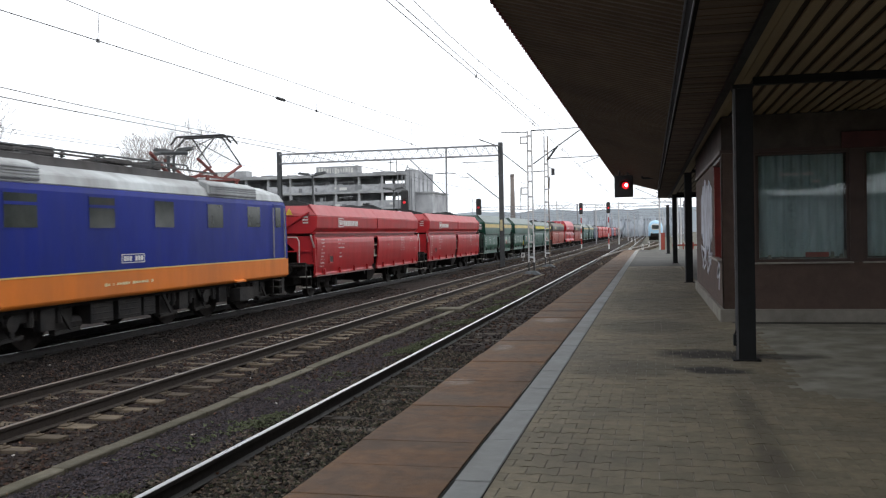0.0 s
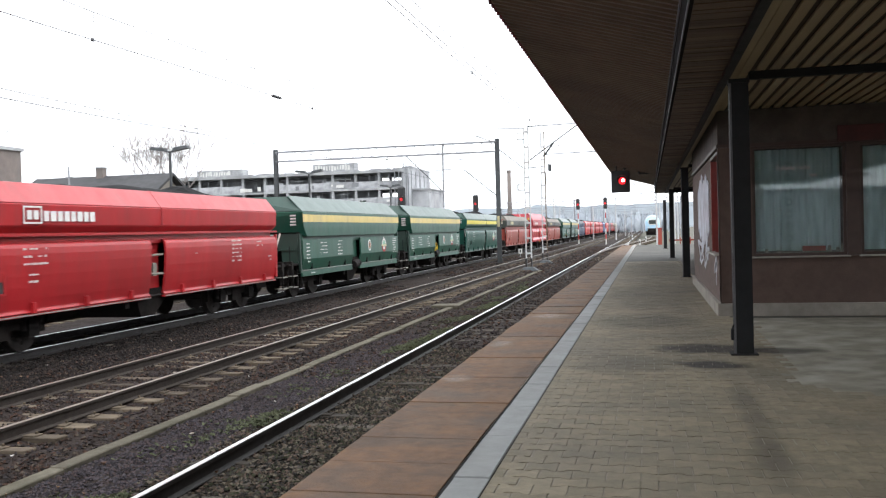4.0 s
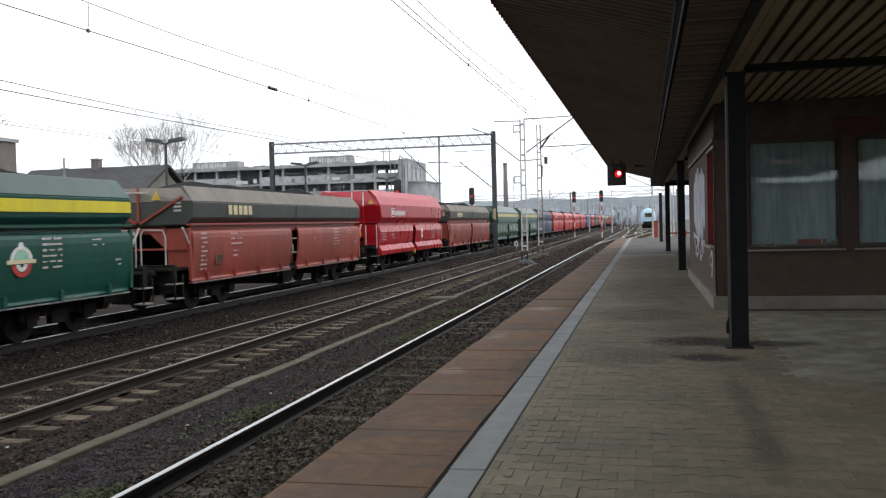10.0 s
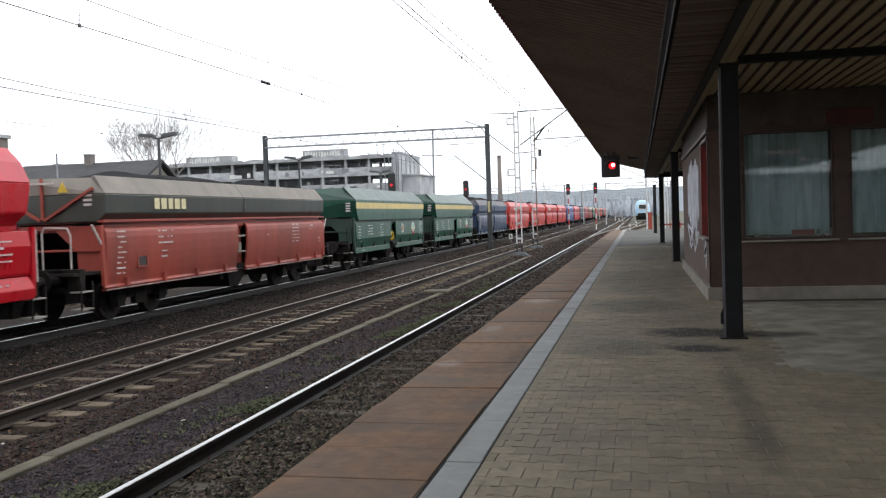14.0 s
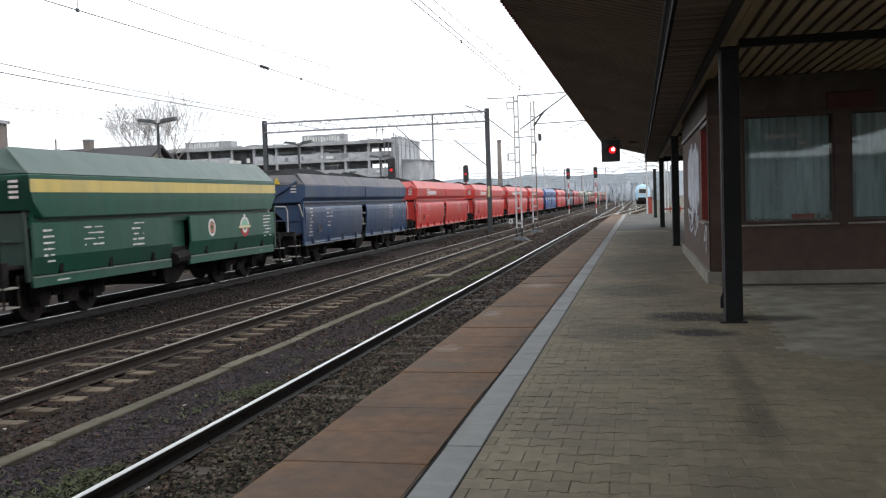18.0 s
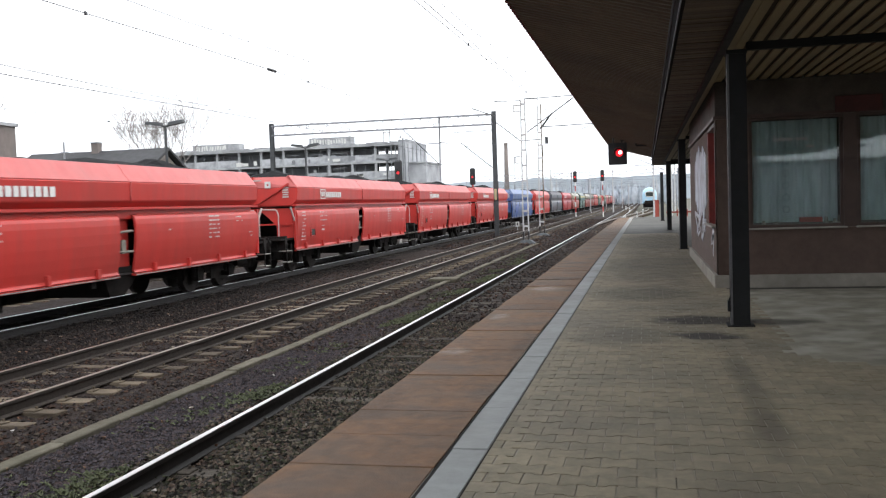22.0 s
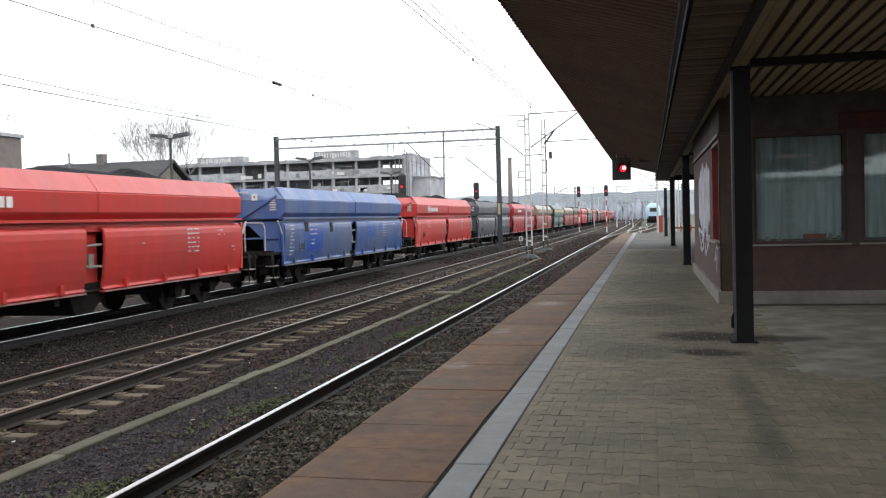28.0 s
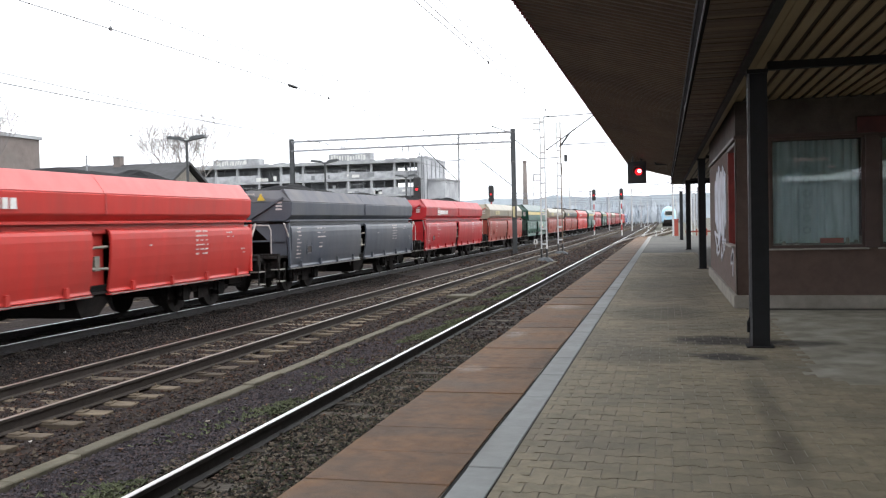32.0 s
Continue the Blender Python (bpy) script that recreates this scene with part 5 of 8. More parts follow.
def freight_bogie(parent, y):
    bm = B()
    for s in (-1, 1):
        box(bm, (s * 1.0, 0, 0.6), (0.1, 1.1, 0.26))
        box(bm, (s * 1.0, 0, 0.45), (0.14, 0.5, 0.3))
        for d in (-0.9, 0.9):
            box(bm, (s * 1.0, d, 0.47), (0.22, 0.3, 0.32))
            box(bm, (s * 1.0, d * 0.72, 0.66), (0.1, 0.5, 0.12))
            for e in (-0.22, 0.22):
                rod(bm, (s * 1.02, d + e, 0.42), (s * 1.02, d + e, 0.72), 0.07, 8)
        box(bm, (s * 0.9, -1.35, 0.5), (0.06, 0.2, 0.3))
        box(bm, (s * 0.9, 1.35, 0.5), (0.06, 0.2, 0.3))
    box(bm, (0, 0, 0.62), (2.0, 0.5, 0.26))
    b = part("bogie", bm, UNDER, parent, "sooty four-wheeled bogie")
    b.location = (0, y, 0)
    for d in (-0.9, 0.9):
        wheelset(b, d)
    return b


def buffers(parent, hp):
    for e in (-1, 1):
        for s in (-1, 1):
            bm = B()
            rod(bm, (s * 0.87, e * (hp - 1.4), 1.04), (s * 0.87, e * (hp - 0.2), 1.04), 0.11, 10)
            rod(bm, (s * 0.87, e * (hp - 0.2), 1.04), (s * 0.87, e * (hp - 0.03), 1.04), 0.07, 8)
            rod(bm, (s * 0.87, e * (hp - 0.03), 1.04), (s * 0.87, e * hp, 1.04), 0.23, 14)
            part("buffer", bm, UNDER, parent)
        bm = B()
        loft(bm, [[(-0.42, e * (hp - 0.75), 1.0), (0.42, e * (hp - 0.75), 1.0), (0.42, e * (hp - 0.3), 1.0), (-0.42, e * (hp - 0.3), 1.0)], [(-0.22, e * (hp - 0.65), 0.3), (0.22, e * (hp - 0.65), 0.3), (0.22, e * (hp - 0.4), 0.3), (-0.22, e * (hp - 0.4), 0.3)]])
        box(bm, (0, e * (hp - 0.55), 0.95), (0.3, 1.0, 0.26))
        pipe(bm, [(0.25, e * (hp - 0.6), 0.95), (0.3, e * (hp - 0.3), 0.7), (0.28, e * (hp - 0.1), 0.55)], 0.03)
        part("coupler", bm, UNDER, parent)


def lines(parent, x, y, z, w, rows, step, mat=FADED, seed=0, h=0.045, name="lettering"):
    """Rows of unreadable lettering as bars on the side at x."""
    r = random.Random(seed * 7 + rows)
    bm = B()
    for k in range(rows):
        a = y - w / 2
        while a < y + w / 2 - 0.03:
            b_ = min(y + w / 2, a + r.uniform(0.05, 0.16))
            if r.random() < 0.78:
                xs_ = x if not callable(x) else x(z - k * step)
                box(bm, (xs_, (a + b_) / 2, z - k * step), (0.006, b_ - a - 0.02, h * r.uniform(0.5, 1.0)))
            a = b_
    return tagged(part(name, bm, mat, parent), "rows of small worn lettering", kind="stuff")


def load(parent, half_w, half_l, z, seed, peak):
    bm = B()
    nx, ny_ = 8, 34
    g = []
    for i in range(nx + 1):
        for j in range(ny_ + 1):
            u, v = 2 * i / nx - 1, 2 * j / ny_ - 1
            edge = (1 - u * u) * min(1, (1 - abs(v)) * 6)
            h = edge * (peak + peak * 1.4 * noise.noise((v * 4.2 + seed * 3.1, u, seed)) + 0.05 * noise.noise((v * 30, u * 6, seed)))
            g.append(bm.verts.new((u * half_w, v * half_l, z - 0.12 + h)))
    for i in range(nx):
        for j in range(ny_):
            a = i * (ny_ + 1) + j
            bm.faces.new((g[a], g[a + ny_ + 1], g[a + ny_ + 2], g[a + 1]))
    part("coal_load", bm, COAL, parent, "heap of black coal")


def shell(name, parent, mat, right, hb, bevel=0.02, label=""):
    """A hull from its right-hand outline of (x, z, inset at the ends), mirrored."""
    full = [(x, z, d) for x, z, d in right] + [(-x, z, d) for x, z, d in right[::-1]]
    bm = B()
    loft(bm, [[(x, -hb + d, z) for x, z, d in full], [(x, hb - d, z) for x, z, d in full]])
    return part(name, bm, mat, parent, label, bevel=bevel)


def side_door(parent, mat, outline, y0, y1, ribs, rib_mat):
    """A door leaf on each side, from its outline of (x, z)."""
    for s in (-1, 1):
        bm = B()
        prism(bm, [(s * x, z) for x, z in outline] + [(s * (x - 0.06), z) for x, z in outline[::-1]], y0, y1)
        d = part("side_door", bm, mat, parent, bevel=0.012)
        for k in range(ribs):
            bm = B()
            yy = y0 + (y1 - y0) * (k + 0.5) / ribs
            x0, z0 = outline[-1]
            box(bm, (s * (x0 + 0.02), yy, z0 + 0.09), (0.07, 0.1, 0.2))
            part("door_hinge", bm, rib_mat, d)


def end_fittings(parent, hb, hp, body, top_z, rails=RAIL_PAINT, wheel=False, straight=False, thin=0.019, setback=0.65, bare=False):
    hs = hp - setback
    for e in (-1, 1):
        bm = B()
        box(bm, (0, e * hs, 1.0), (2.75, 0.16, 0.5))
        box(bm, (0, e * (hs - 0.5), 0.75), (1.7, 0.7, 0.5))
        box(bm, (0, e * (hs + hb) / 2, 1.14), (2.7, hs - hb + 0.5, 0.06))
        for s in (-1, 1):
            box(bm, (s * 0.9, e * hs, 1.05), (0.4, 0.22, 0.36))
        part("headstock", bm, UNDER, parent)
        for s in (-1, 1):
            bm = B()
            if bare:
                rod(bm, (s * 1.3, e * (hs + 0.02), 1.1), (s * 1.3, e * (hs + 0.02), 1.75), 0.014)
                part("handrail", bm, UNDER, parent)
            elif straight:
                for x in (0.92, 1.4):
                    rod(bm, (s * x, e * (hs + 0.02), 1.1), (s * x, e * (hs + 0.02), 2.12), 0.026, 8)
                    part("handrail", bm, rails, parent, "white upright handrail")
                    bm = B()
                rod(bm, (s * 0.3, e * (hs + 0.02), 1.32), (s * 1.4, e * (hs + 0.02), 1.32), 0.016)
                part("cross_rail", bm, body, parent)
            else:
                pipe(bm, [(s * 1.14, e * (hs + 0.02), 1.1), (s * 1.15, e * (hs + 0.02), 1.95), (s * 1.08, e * (hs + 0.02), 2.1), (s * 0.55, e * (hs + 0.02), 2.12), (s * 0.48, e * (hs + 0.02), 2.0), (s * 0.48, e * (hs + 0.02), 1.2)], thin)
                part("handrail", bm, rails, parent, "pale tubular handrail")
            for z in (0.42, 0.78):
                bm = B()
                box(bm, (s * 1.33, e * (hs - 0.02), z), (0.28, 0.4, 0.03))
                part("step", bm, SILL, parent)
            for d in (-0.22, 0.18):
                bm = B()
                bar(bm, (s * 1.45, e * (hs + d), 1.0), (s * 1.45, e * (hs + d), 0.4), 0.03, 0.03)
                part("step_hanger", bm, UNDER, parent)
            # slanting strut from deck to hopper corner
            bm = B()
            bar(bm, (s * 1.43, e * (hb + 0.02), 0.85), (s * 1.43, e * (hb + 0.08), 2.15), 0.07, 0.1)
            part("corner_strut", bm, body, parent)
            if straight or bare:
                continue
            bm = B()
            bar(bm, (s * 1.44, e * (hb + 0.42), 2.16), (s * 1.44, e * (hb + 0.08), 1.72), 0.04, 0.04)
            part("grab_iron", bm, rails, parent)
        # hopper end slope over the deck, in underframe black for the opening's shade
        bm = B()
        loft(bm, [[(-1.3, e * (hb - 0.02), 2.2), (1.3, e * (hb - 0.02), 2.2), (1.3, e * (hb - 1.6), 1.0), (-1.3, e * (hb - 1.6), 1.0)], [(-1.3, e * (hb - 0.5), 2.2), (1.3, e * (hb - 0.5), 2.2), (1.3, e * (hb - 2.0), 1.0), (-1.3, e * (hb - 2.0), 1.0)]])
        part("end_slope", bm, UNDER, parent)
        bm = B()
        ya, yb = e * (hb - 0.15), e * (hb - 0.09)
        for s in (-1, 1):
            prism(bm, [(s * 1.3, 1.17), (s * 0.74, 1.17), (s * 0.72, 1.58), (s * 0.14, 2.12), (s * 0.14, 2.16), (s * 1.3, 2.16)], min(ya, yb), max(ya, yb))
        bar(bm, (-0.7, e * (hb - 0.1), 2.14), (0.7, e * (hb - 0.1), 2.14), 0.06, 0.16)
        bar(bm, (-1.3, e * (hb - 0.06), 1.62), (1.3, e * (hb - 0.06), 1.62), 0.04, 0.05)
        part("end_stanchion", bm, body, parent)
        if straight or bare:
            continue
        # diagonal braces on the hopper end
        bm = B()
        for s in (-1, 1):
            bar(bm, (s * 1.25, e * (hb + 0.03), top_z - 0.25), (s * 0.05, e * (hb + 0.03), 2.28), 0.06, 0.06)
        box(bm, (0, e * (hb + 0.02), 2.75), (0.06, 0.05, 0.9))
        part("end_brace", bm, body, parent)
        bm = B()
        box(bm, (0, e * (hb + 0.07), top_z - 0.12), (0.6, 0.06, 0.04))
        part("grab_bar", bm, rails, parent)
    if wheel:
        bm = B()
        for k in range(16):
            a, b_ = k * math.tau / 16, (k + 1) * math.tau / 16
            rod(bm, (0.35 + 0.36 * math.cos(a), -(hs + 0.08), 1.75 + 0.36 * math.sin(a)), (0.35 + 0.36 * math.cos(b_), -(hs + 0.08), 1.75 + 0.36 * math.sin(b_)), 0.02, 6)
        for k in range(3):
            a = k * math.pi / 3
            rod(bm, (0.35 + 0.38 * math.cos(a), -(hs + 0.08), 1.75 + 0.38 * math.sin(a)), (0.35 - 0.38 * math.cos(a), -(hs + 0.08), 1.75 - 0.38 * math.sin(a)), 0.018, 6)
        part("brake_wheel", bm, YELLOW_PAINT, parent, "yellow spoked brake wheel")
    buffers(parent, hp)


def underparts(parent, hb, bogie_y, chutes):
    bm = B()
    for s in (-1, 1):
        box(bm, (s * 0.4, 0, 0.95), (0.12, 2 * hb + 1.0, 0.24))
    box(bm, (0, 0, 1.35), (1.3, 2 * hb - 3.0, 0.9))
    part("centre_sill", bm, UNDER, parent)
    for y in chutes:
        bm = B()
        loft(bm, [[(-1.35, y - 0.85, 0.95), (1.35, y - 0.85, 0.95), (1.35, y + 0.85, 0.95), (-1.35, y + 0.85, 0.95)], [(-1.15, y - 0.28, 0.3), (1.15, y - 0.28, 0.3), (1.15, y + 0.28, 0.3), (-1.15, y + 0.28, 0.3)]])
        for s in (-1, 1):
            rod(bm, (s * 1.3, y - 1.4, 0.78), (s * 1.3, y + 1.4, 0.78), 0.04)
            box(bm, (s * 1.28, y - 1.1, 0.72), (0.08, 0.16, 0.3))
        part("discharge_chute", bm, UNDER, parent)
    bm = B()
    rod(bm, (0.55, -1.8, 0.6), (0.55, -3.0, 0.6), 0.17, 12)
    part("air_tank", bm, UNDER, parent)
    for e in (-1, 1):
        freight_bogie(parent, e * bogie_y)


def brand_mark(parent, x, y, z, wide, high, n, ch, mat, framed=True, tall=0.95):
    """A framed badge and a run of blocks in place of a painted name."""
    for s in (-1, 1):
        if framed:
            bm = B()
            f = 0.032
            for dy, dz, w, h in ((0, high / 2, wide + f, f), (0, -high / 2, wide + f, f), (-wide / 2, 0, f, high - f), (wide / 2, 0, f, high - f)):
                box(bm, (s * x, y + dy, z + dz), (0.008, w, h))
            for d in (-0.19, 0.19):
                box(bm, (s * x, y + wide * d, z), (0.008, wide * 0.27, high * 0.56))
            part("painted_badge", bm, mat, parent, "pale painted square badge")
        a = y + wide / 2 + 0.06
        for k in range(n):
            bm = B()
            box(bm, (s * x, a + ch * 0.42, z - high * 0.06), (0.008, ch * (0.68 + 0.1 * (k % 2)), ch * tall))
            part("mark_block", bm, mat, parent, "pale painted block")
            a += ch


def hopper_a(label, upper, doors, stripe=None, mark="badge", coal=1, patch=None, wheel=False, band=None, top=None, plate=False):
    """Long hopper wagon with slanted top panels and four side doors."""
    t = thing("hopper_wagon", label, "freight wagon", "hopper wagons of the coal train")
    hb, hp = 6.85, 8.22
    shell("hopper", t, upper, [(1.3, 2.22, 0.02), (1.5, 2.4, 0.0), (1.53, 2.82, 0.0)], hb)
    shell("top_panel", t, top or upper, [(1.532, 2.822, 0.0), (1.22, 3.24, 0.06), (1.1, 3.18, 0.2)], hb, label="slanting top panel, dust film and sky light in its colour")
    for s in (-1, 1):
        bm = B()
        bar(bm, (s * 1.53, 0.12, 2.42), (s * 1.534, 0.12, 2.82), 0.035, 0.008)
        bar(bm, (s * 1.534, 0.12, 2.824), (s * 1.224, 0.12, 3.242), 0.035, 0.008)
        part("weld_seam", bm, top or upper, t)
    bm = B()
    box(bm, (0, 0, 2.16), (2.72, 2 * hb - 0.3, 0.3))
    part("waist_plate", bm, doors, t)
    bm = B()
    for s in (-1, 1):
        box(bm, (s * 1.42, 0, 2.235), (0.14, 2 * hb + 0.1, 0.05))
    part("waist_rail", bm, doors if band is None else band, t)
    outline = [(1.405, 2.1), (1.458, 2.07), (1.488, 2.0), (1.5, 1.88), (1.497, 1.7), (1.484, 1.48), (1.46, 1.26), (1.428, 1.05), (1.396, 0.9), (1.388, 0.85), (1.425, 0.79)]
    flank = lambda z: float(np.interp(z, [q[1] for q in outline[::-1]], [q[0] for q in outline[::-1]])) + 0.004
    for y0, y1 in ((-hb + 0.02, -0.3), (0.32, hb - 0.02)):
        side_door(t, doors, outline, y0, y1, 4, doors)
        for s in (-1, 1):
            bm = B()
            prism(bm, [(s * 1.33, 0.73), (s * 1.44, 0.73), (s * 1.44, 0.77), (s * 1.33, 0.78)], y0, y1)
            part("door_lip", bm, doors, t)
            bm = B()
            box(bm, (s * 1.442, (y0 + y1) / 2, 0.752), (0.006, y1 - y0 - 0.02, 0.026))
            part("lip_edge", bm, WORN_EDGE, t, "pale scuffed lower edge")
    # recess between the doors, with its rods
    bm = B()
    box(bm, (0, 0, 1.55), (2.5, 0.75, 1.25))
    part("recess", bm, doors, t)
    for s in (-1, 1):
        bm = B()
        rod(bm, (s * 1.42, -0.28, 1.72), (s * 1.42, 0.28, 1.74), 0.03)
        rod(bm, (s * 1.42, -0.28, 1.3), (s * 1.42, 0.28, 1.28), 0.03)
        box(bm, (s * 1.4, -0.1, 1.4), (0.08, 0.16, 0.3))
        part("door_linkage", bm, PLINTH, t)
    for s in (-1, 1):
        bm = B()
        xh = flank(1.38) - 0.004
        for dy, dz, w, h in ((0, 0.2, 0.44, 0.04), (0, -0.2, 0.44, 0.04), (-0.2, 0, 0.04, 0.36), (0.2, 0, 0.04, 0.36)):
            box(bm, (s * (xh + 0.005), -5.4 + dy, 1.38 + dz), (0.03, w, h))
        ih = part("inspection_hatch", bm, doors, t)
        bm = B()
        box(bm, (s * (xh - 0.004), -5.4, 1.38), (0.014, 0.35, 0.35))
        part("hatch_plate", bm, HATCH_DARK, ih, "dark plate in the hatch")
        if stripe:
            bm = B()
            box(bm, (s * 1.532, 0, 2.63), (0.008, 2 * hb - 0.08, 0.24))
            part("stripe", bm, stripe, t, "painted yellow stripe")
        for k, (y, z, w, r_, st) in enumerate(((-6.25, 2.0, 0.34, 9, 0.115), (-4.35, 1.98, 0.7, 3, 0.14), (-4.4, 1.5, 0.3, 2, 0.13), (4.1, 2.0, 0.6, 6, 0.11), (5.6, 1.95, 0.42, 2, 0.11), (1.6, 1.72, 0.5, 1, 0.1), (6.35, 1.5, 0.25, 2, 0.1))):
            lines(t, lambda q, s=s: s * flank(q), y, z, w, r_, st, seed=k)
    if mark == "badge":
        brand_mark(t, 1.536, -4.44, 2.61, 0.49, 0.3, 8, 0.207, LETTER)
    elif mark == "letters":
        brand_mark(t, 1.536, -5.05, 2.64, 0.2, 0.25, 5, 0.32, CREAM, False, 0.8)
    if patch:
        for s in (-1, 1):
            for y, z, w, h in ((-4.2, 1.62, 1.5, 0.95), (2.3, 1.75, 0.9, 0.6), (3.7, 1.85, 0.8, 0.3)):
                bm = B()
                for k in range(6):
                    za, zb = z - h / 2 + h * k / 6, z - h / 2 + h * (k + 1) / 6
                    xa, xb = flank(za) - 0.001, flank(zb) - 0.001
                    prism(bm, [(s * xa, za), (s * xb, zb), (s * (xb - 0.012), zb), (s * (xa - 0.012), za)], y - w / 2, y + w / 2)
                part("paint_patch", bm, patch, t, "patch of fresher blue paint")
            for y, z in ((-5.0, 1.95), (-2.6, 1.9)):
                bm = B()
                box(bm, (s * (flank(z) - 0.002), y, z), (0.02, 0.3, 0.34))
                part("rust_patch", bm, RAIL_RUST, t, "rusty brown plate")
    if coal:
        load(t, 1.15, hb - 0.5, 3.24, coal, 0.24)
    for e in (-1, 1):
        if plate:
            bm = B()
            box(bm, (0.52, e * (hb + 0.04), 2.93), (0.2, 0.012, 0.22))
            sg = part("warning_plate", bm, WHITE_PAINT, t, "small white warning plate")
            bm = B()
            rod(bm, (0.52, e * (hb + 0.045), 2.93), (0.52, e * (hb + 0.049), 2.93), 0.035, 10)
            part("plate_mark", bm, RED_PAINT, sg)
            bm = B()
            for k in range(5):
                box(bm, (1.12, e * (hb + 0.012), 2.82 - k * 0.075), (0.22 - 0.03 * (k % 2), 0.012, 0.045))
            part("lettering", bm, FADED, t, "small worn lettering")
            continue
        bm = B()
        w = Vector((0.52, e * (hb + 0.04), 2.98))
        v = [bm.verts.new(w + Vector(d)) for d in ((-0.13, 0, -0.1), (0.13, 0, -0.1), (0, 0, 0.13))]
        u = [bm.verts.new(q.co - Vector((0, e * 0.01, 0))) for q in v]
        bm.faces.new(v)
        for k in range(3):
            bm.faces.new((v[k], u[k], u[(k + 1) % 3], v[(k + 1) % 3]))
        part("warning_triangle", bm, YELLOW_PAINT, t, "yellow warning triangle")
        bm = B()
        for k in range(3):
            box(bm, (1.1, e * (hb + 0.012), 2.8 - k * 0.1), (0.2, 0.012, 0.05))
        part("lettering", bm, FADED, t, "small worn lettering")
    end_fittings(t, hb, hp, doors, 3.2, wheel=wheel)
    underparts(t, hb, 4.85, (0.0,))
    return t


def disc(bm, s, x, y, z, r0, r1, k0, k1, n=24, squash=0.86):
    """Part of a flat ring on the side at x, from spoke k0 to k1 of n."""
    rows = []
    for k in range(k0, k1 + 1):
        q = k * math.tau / n
        rows.append([bm.verts.new((s * (x + d), y + p * math.cos(q), z + p * squash * math.sin(q))) for p, d in ((r0, -0.004), (r0, 0.004), (r1 + 0.001, 0.004))])
    for f, g in zip(rows, rows[1:]):
        for i in range(2):
            bm.faces.new((f[i], g[i], g[i + 1], f[i + 1]))


def emblem(parent, x, y, z):
    for s in (-1, 1):
        bm = B()
        disc(bm, s, x, y, z, 0.3, 0.22, 0, 12)
        disc(bm, s, x, y, z + 0.27, 0.07, 0.0, 0, 24)
        part("emblem_dome", bm, LETTER, parent, "white domed emblem outline")
        bm = B()
        disc(bm, s, x + 0.001, y, z, 0.215, 0.0, 0, 12)
        part("emblem_field", bm, MINT, parent, "mint green emblem field")
        bm = B()
        box(bm, (s * x, y, z - 0.03), (0.012, 0.78, 0.07))
        part("emblem_bar", bm, CREAM, parent)
        bm = B()
        disc(bm, s, x, y, z - 0.08, 0.27, 0.17, 12, 24)
        part("emblem_foot", bm, RED_PAINT, parent, "red emblem crescent")
        bm = B()
        disc(bm, s, x + 0.001, y, z - 0.08, 0.15, 0.06, 12, 24)
        part("emblem_heart", bm, LETTER, parent)


def oval(parent, x, y, z, rw=0.2, rh=0.25, inner=0.5):
    for s in (-1, 1):
        bm = B()
        loops = []
        for q, d in ((1, -0.004), (1, 0.005), (inner, 0.005)):
            loops.append([bm.verts.new((s * (x + d), y + rw * q * math.cos(k * math.tau / 20), z + rh * q * math.sin(k * math.tau / 20))) for k in range(20)])
        for a, b_ in zip(loops, loops[1:]):
            for k in range(20):
                bm.faces.new((a[k], a[(k + 1) % 20], b_[(k + 1) % 20], b_[k]))
        part("oval_mark", bm, LETTER, parent, "white oval mark")


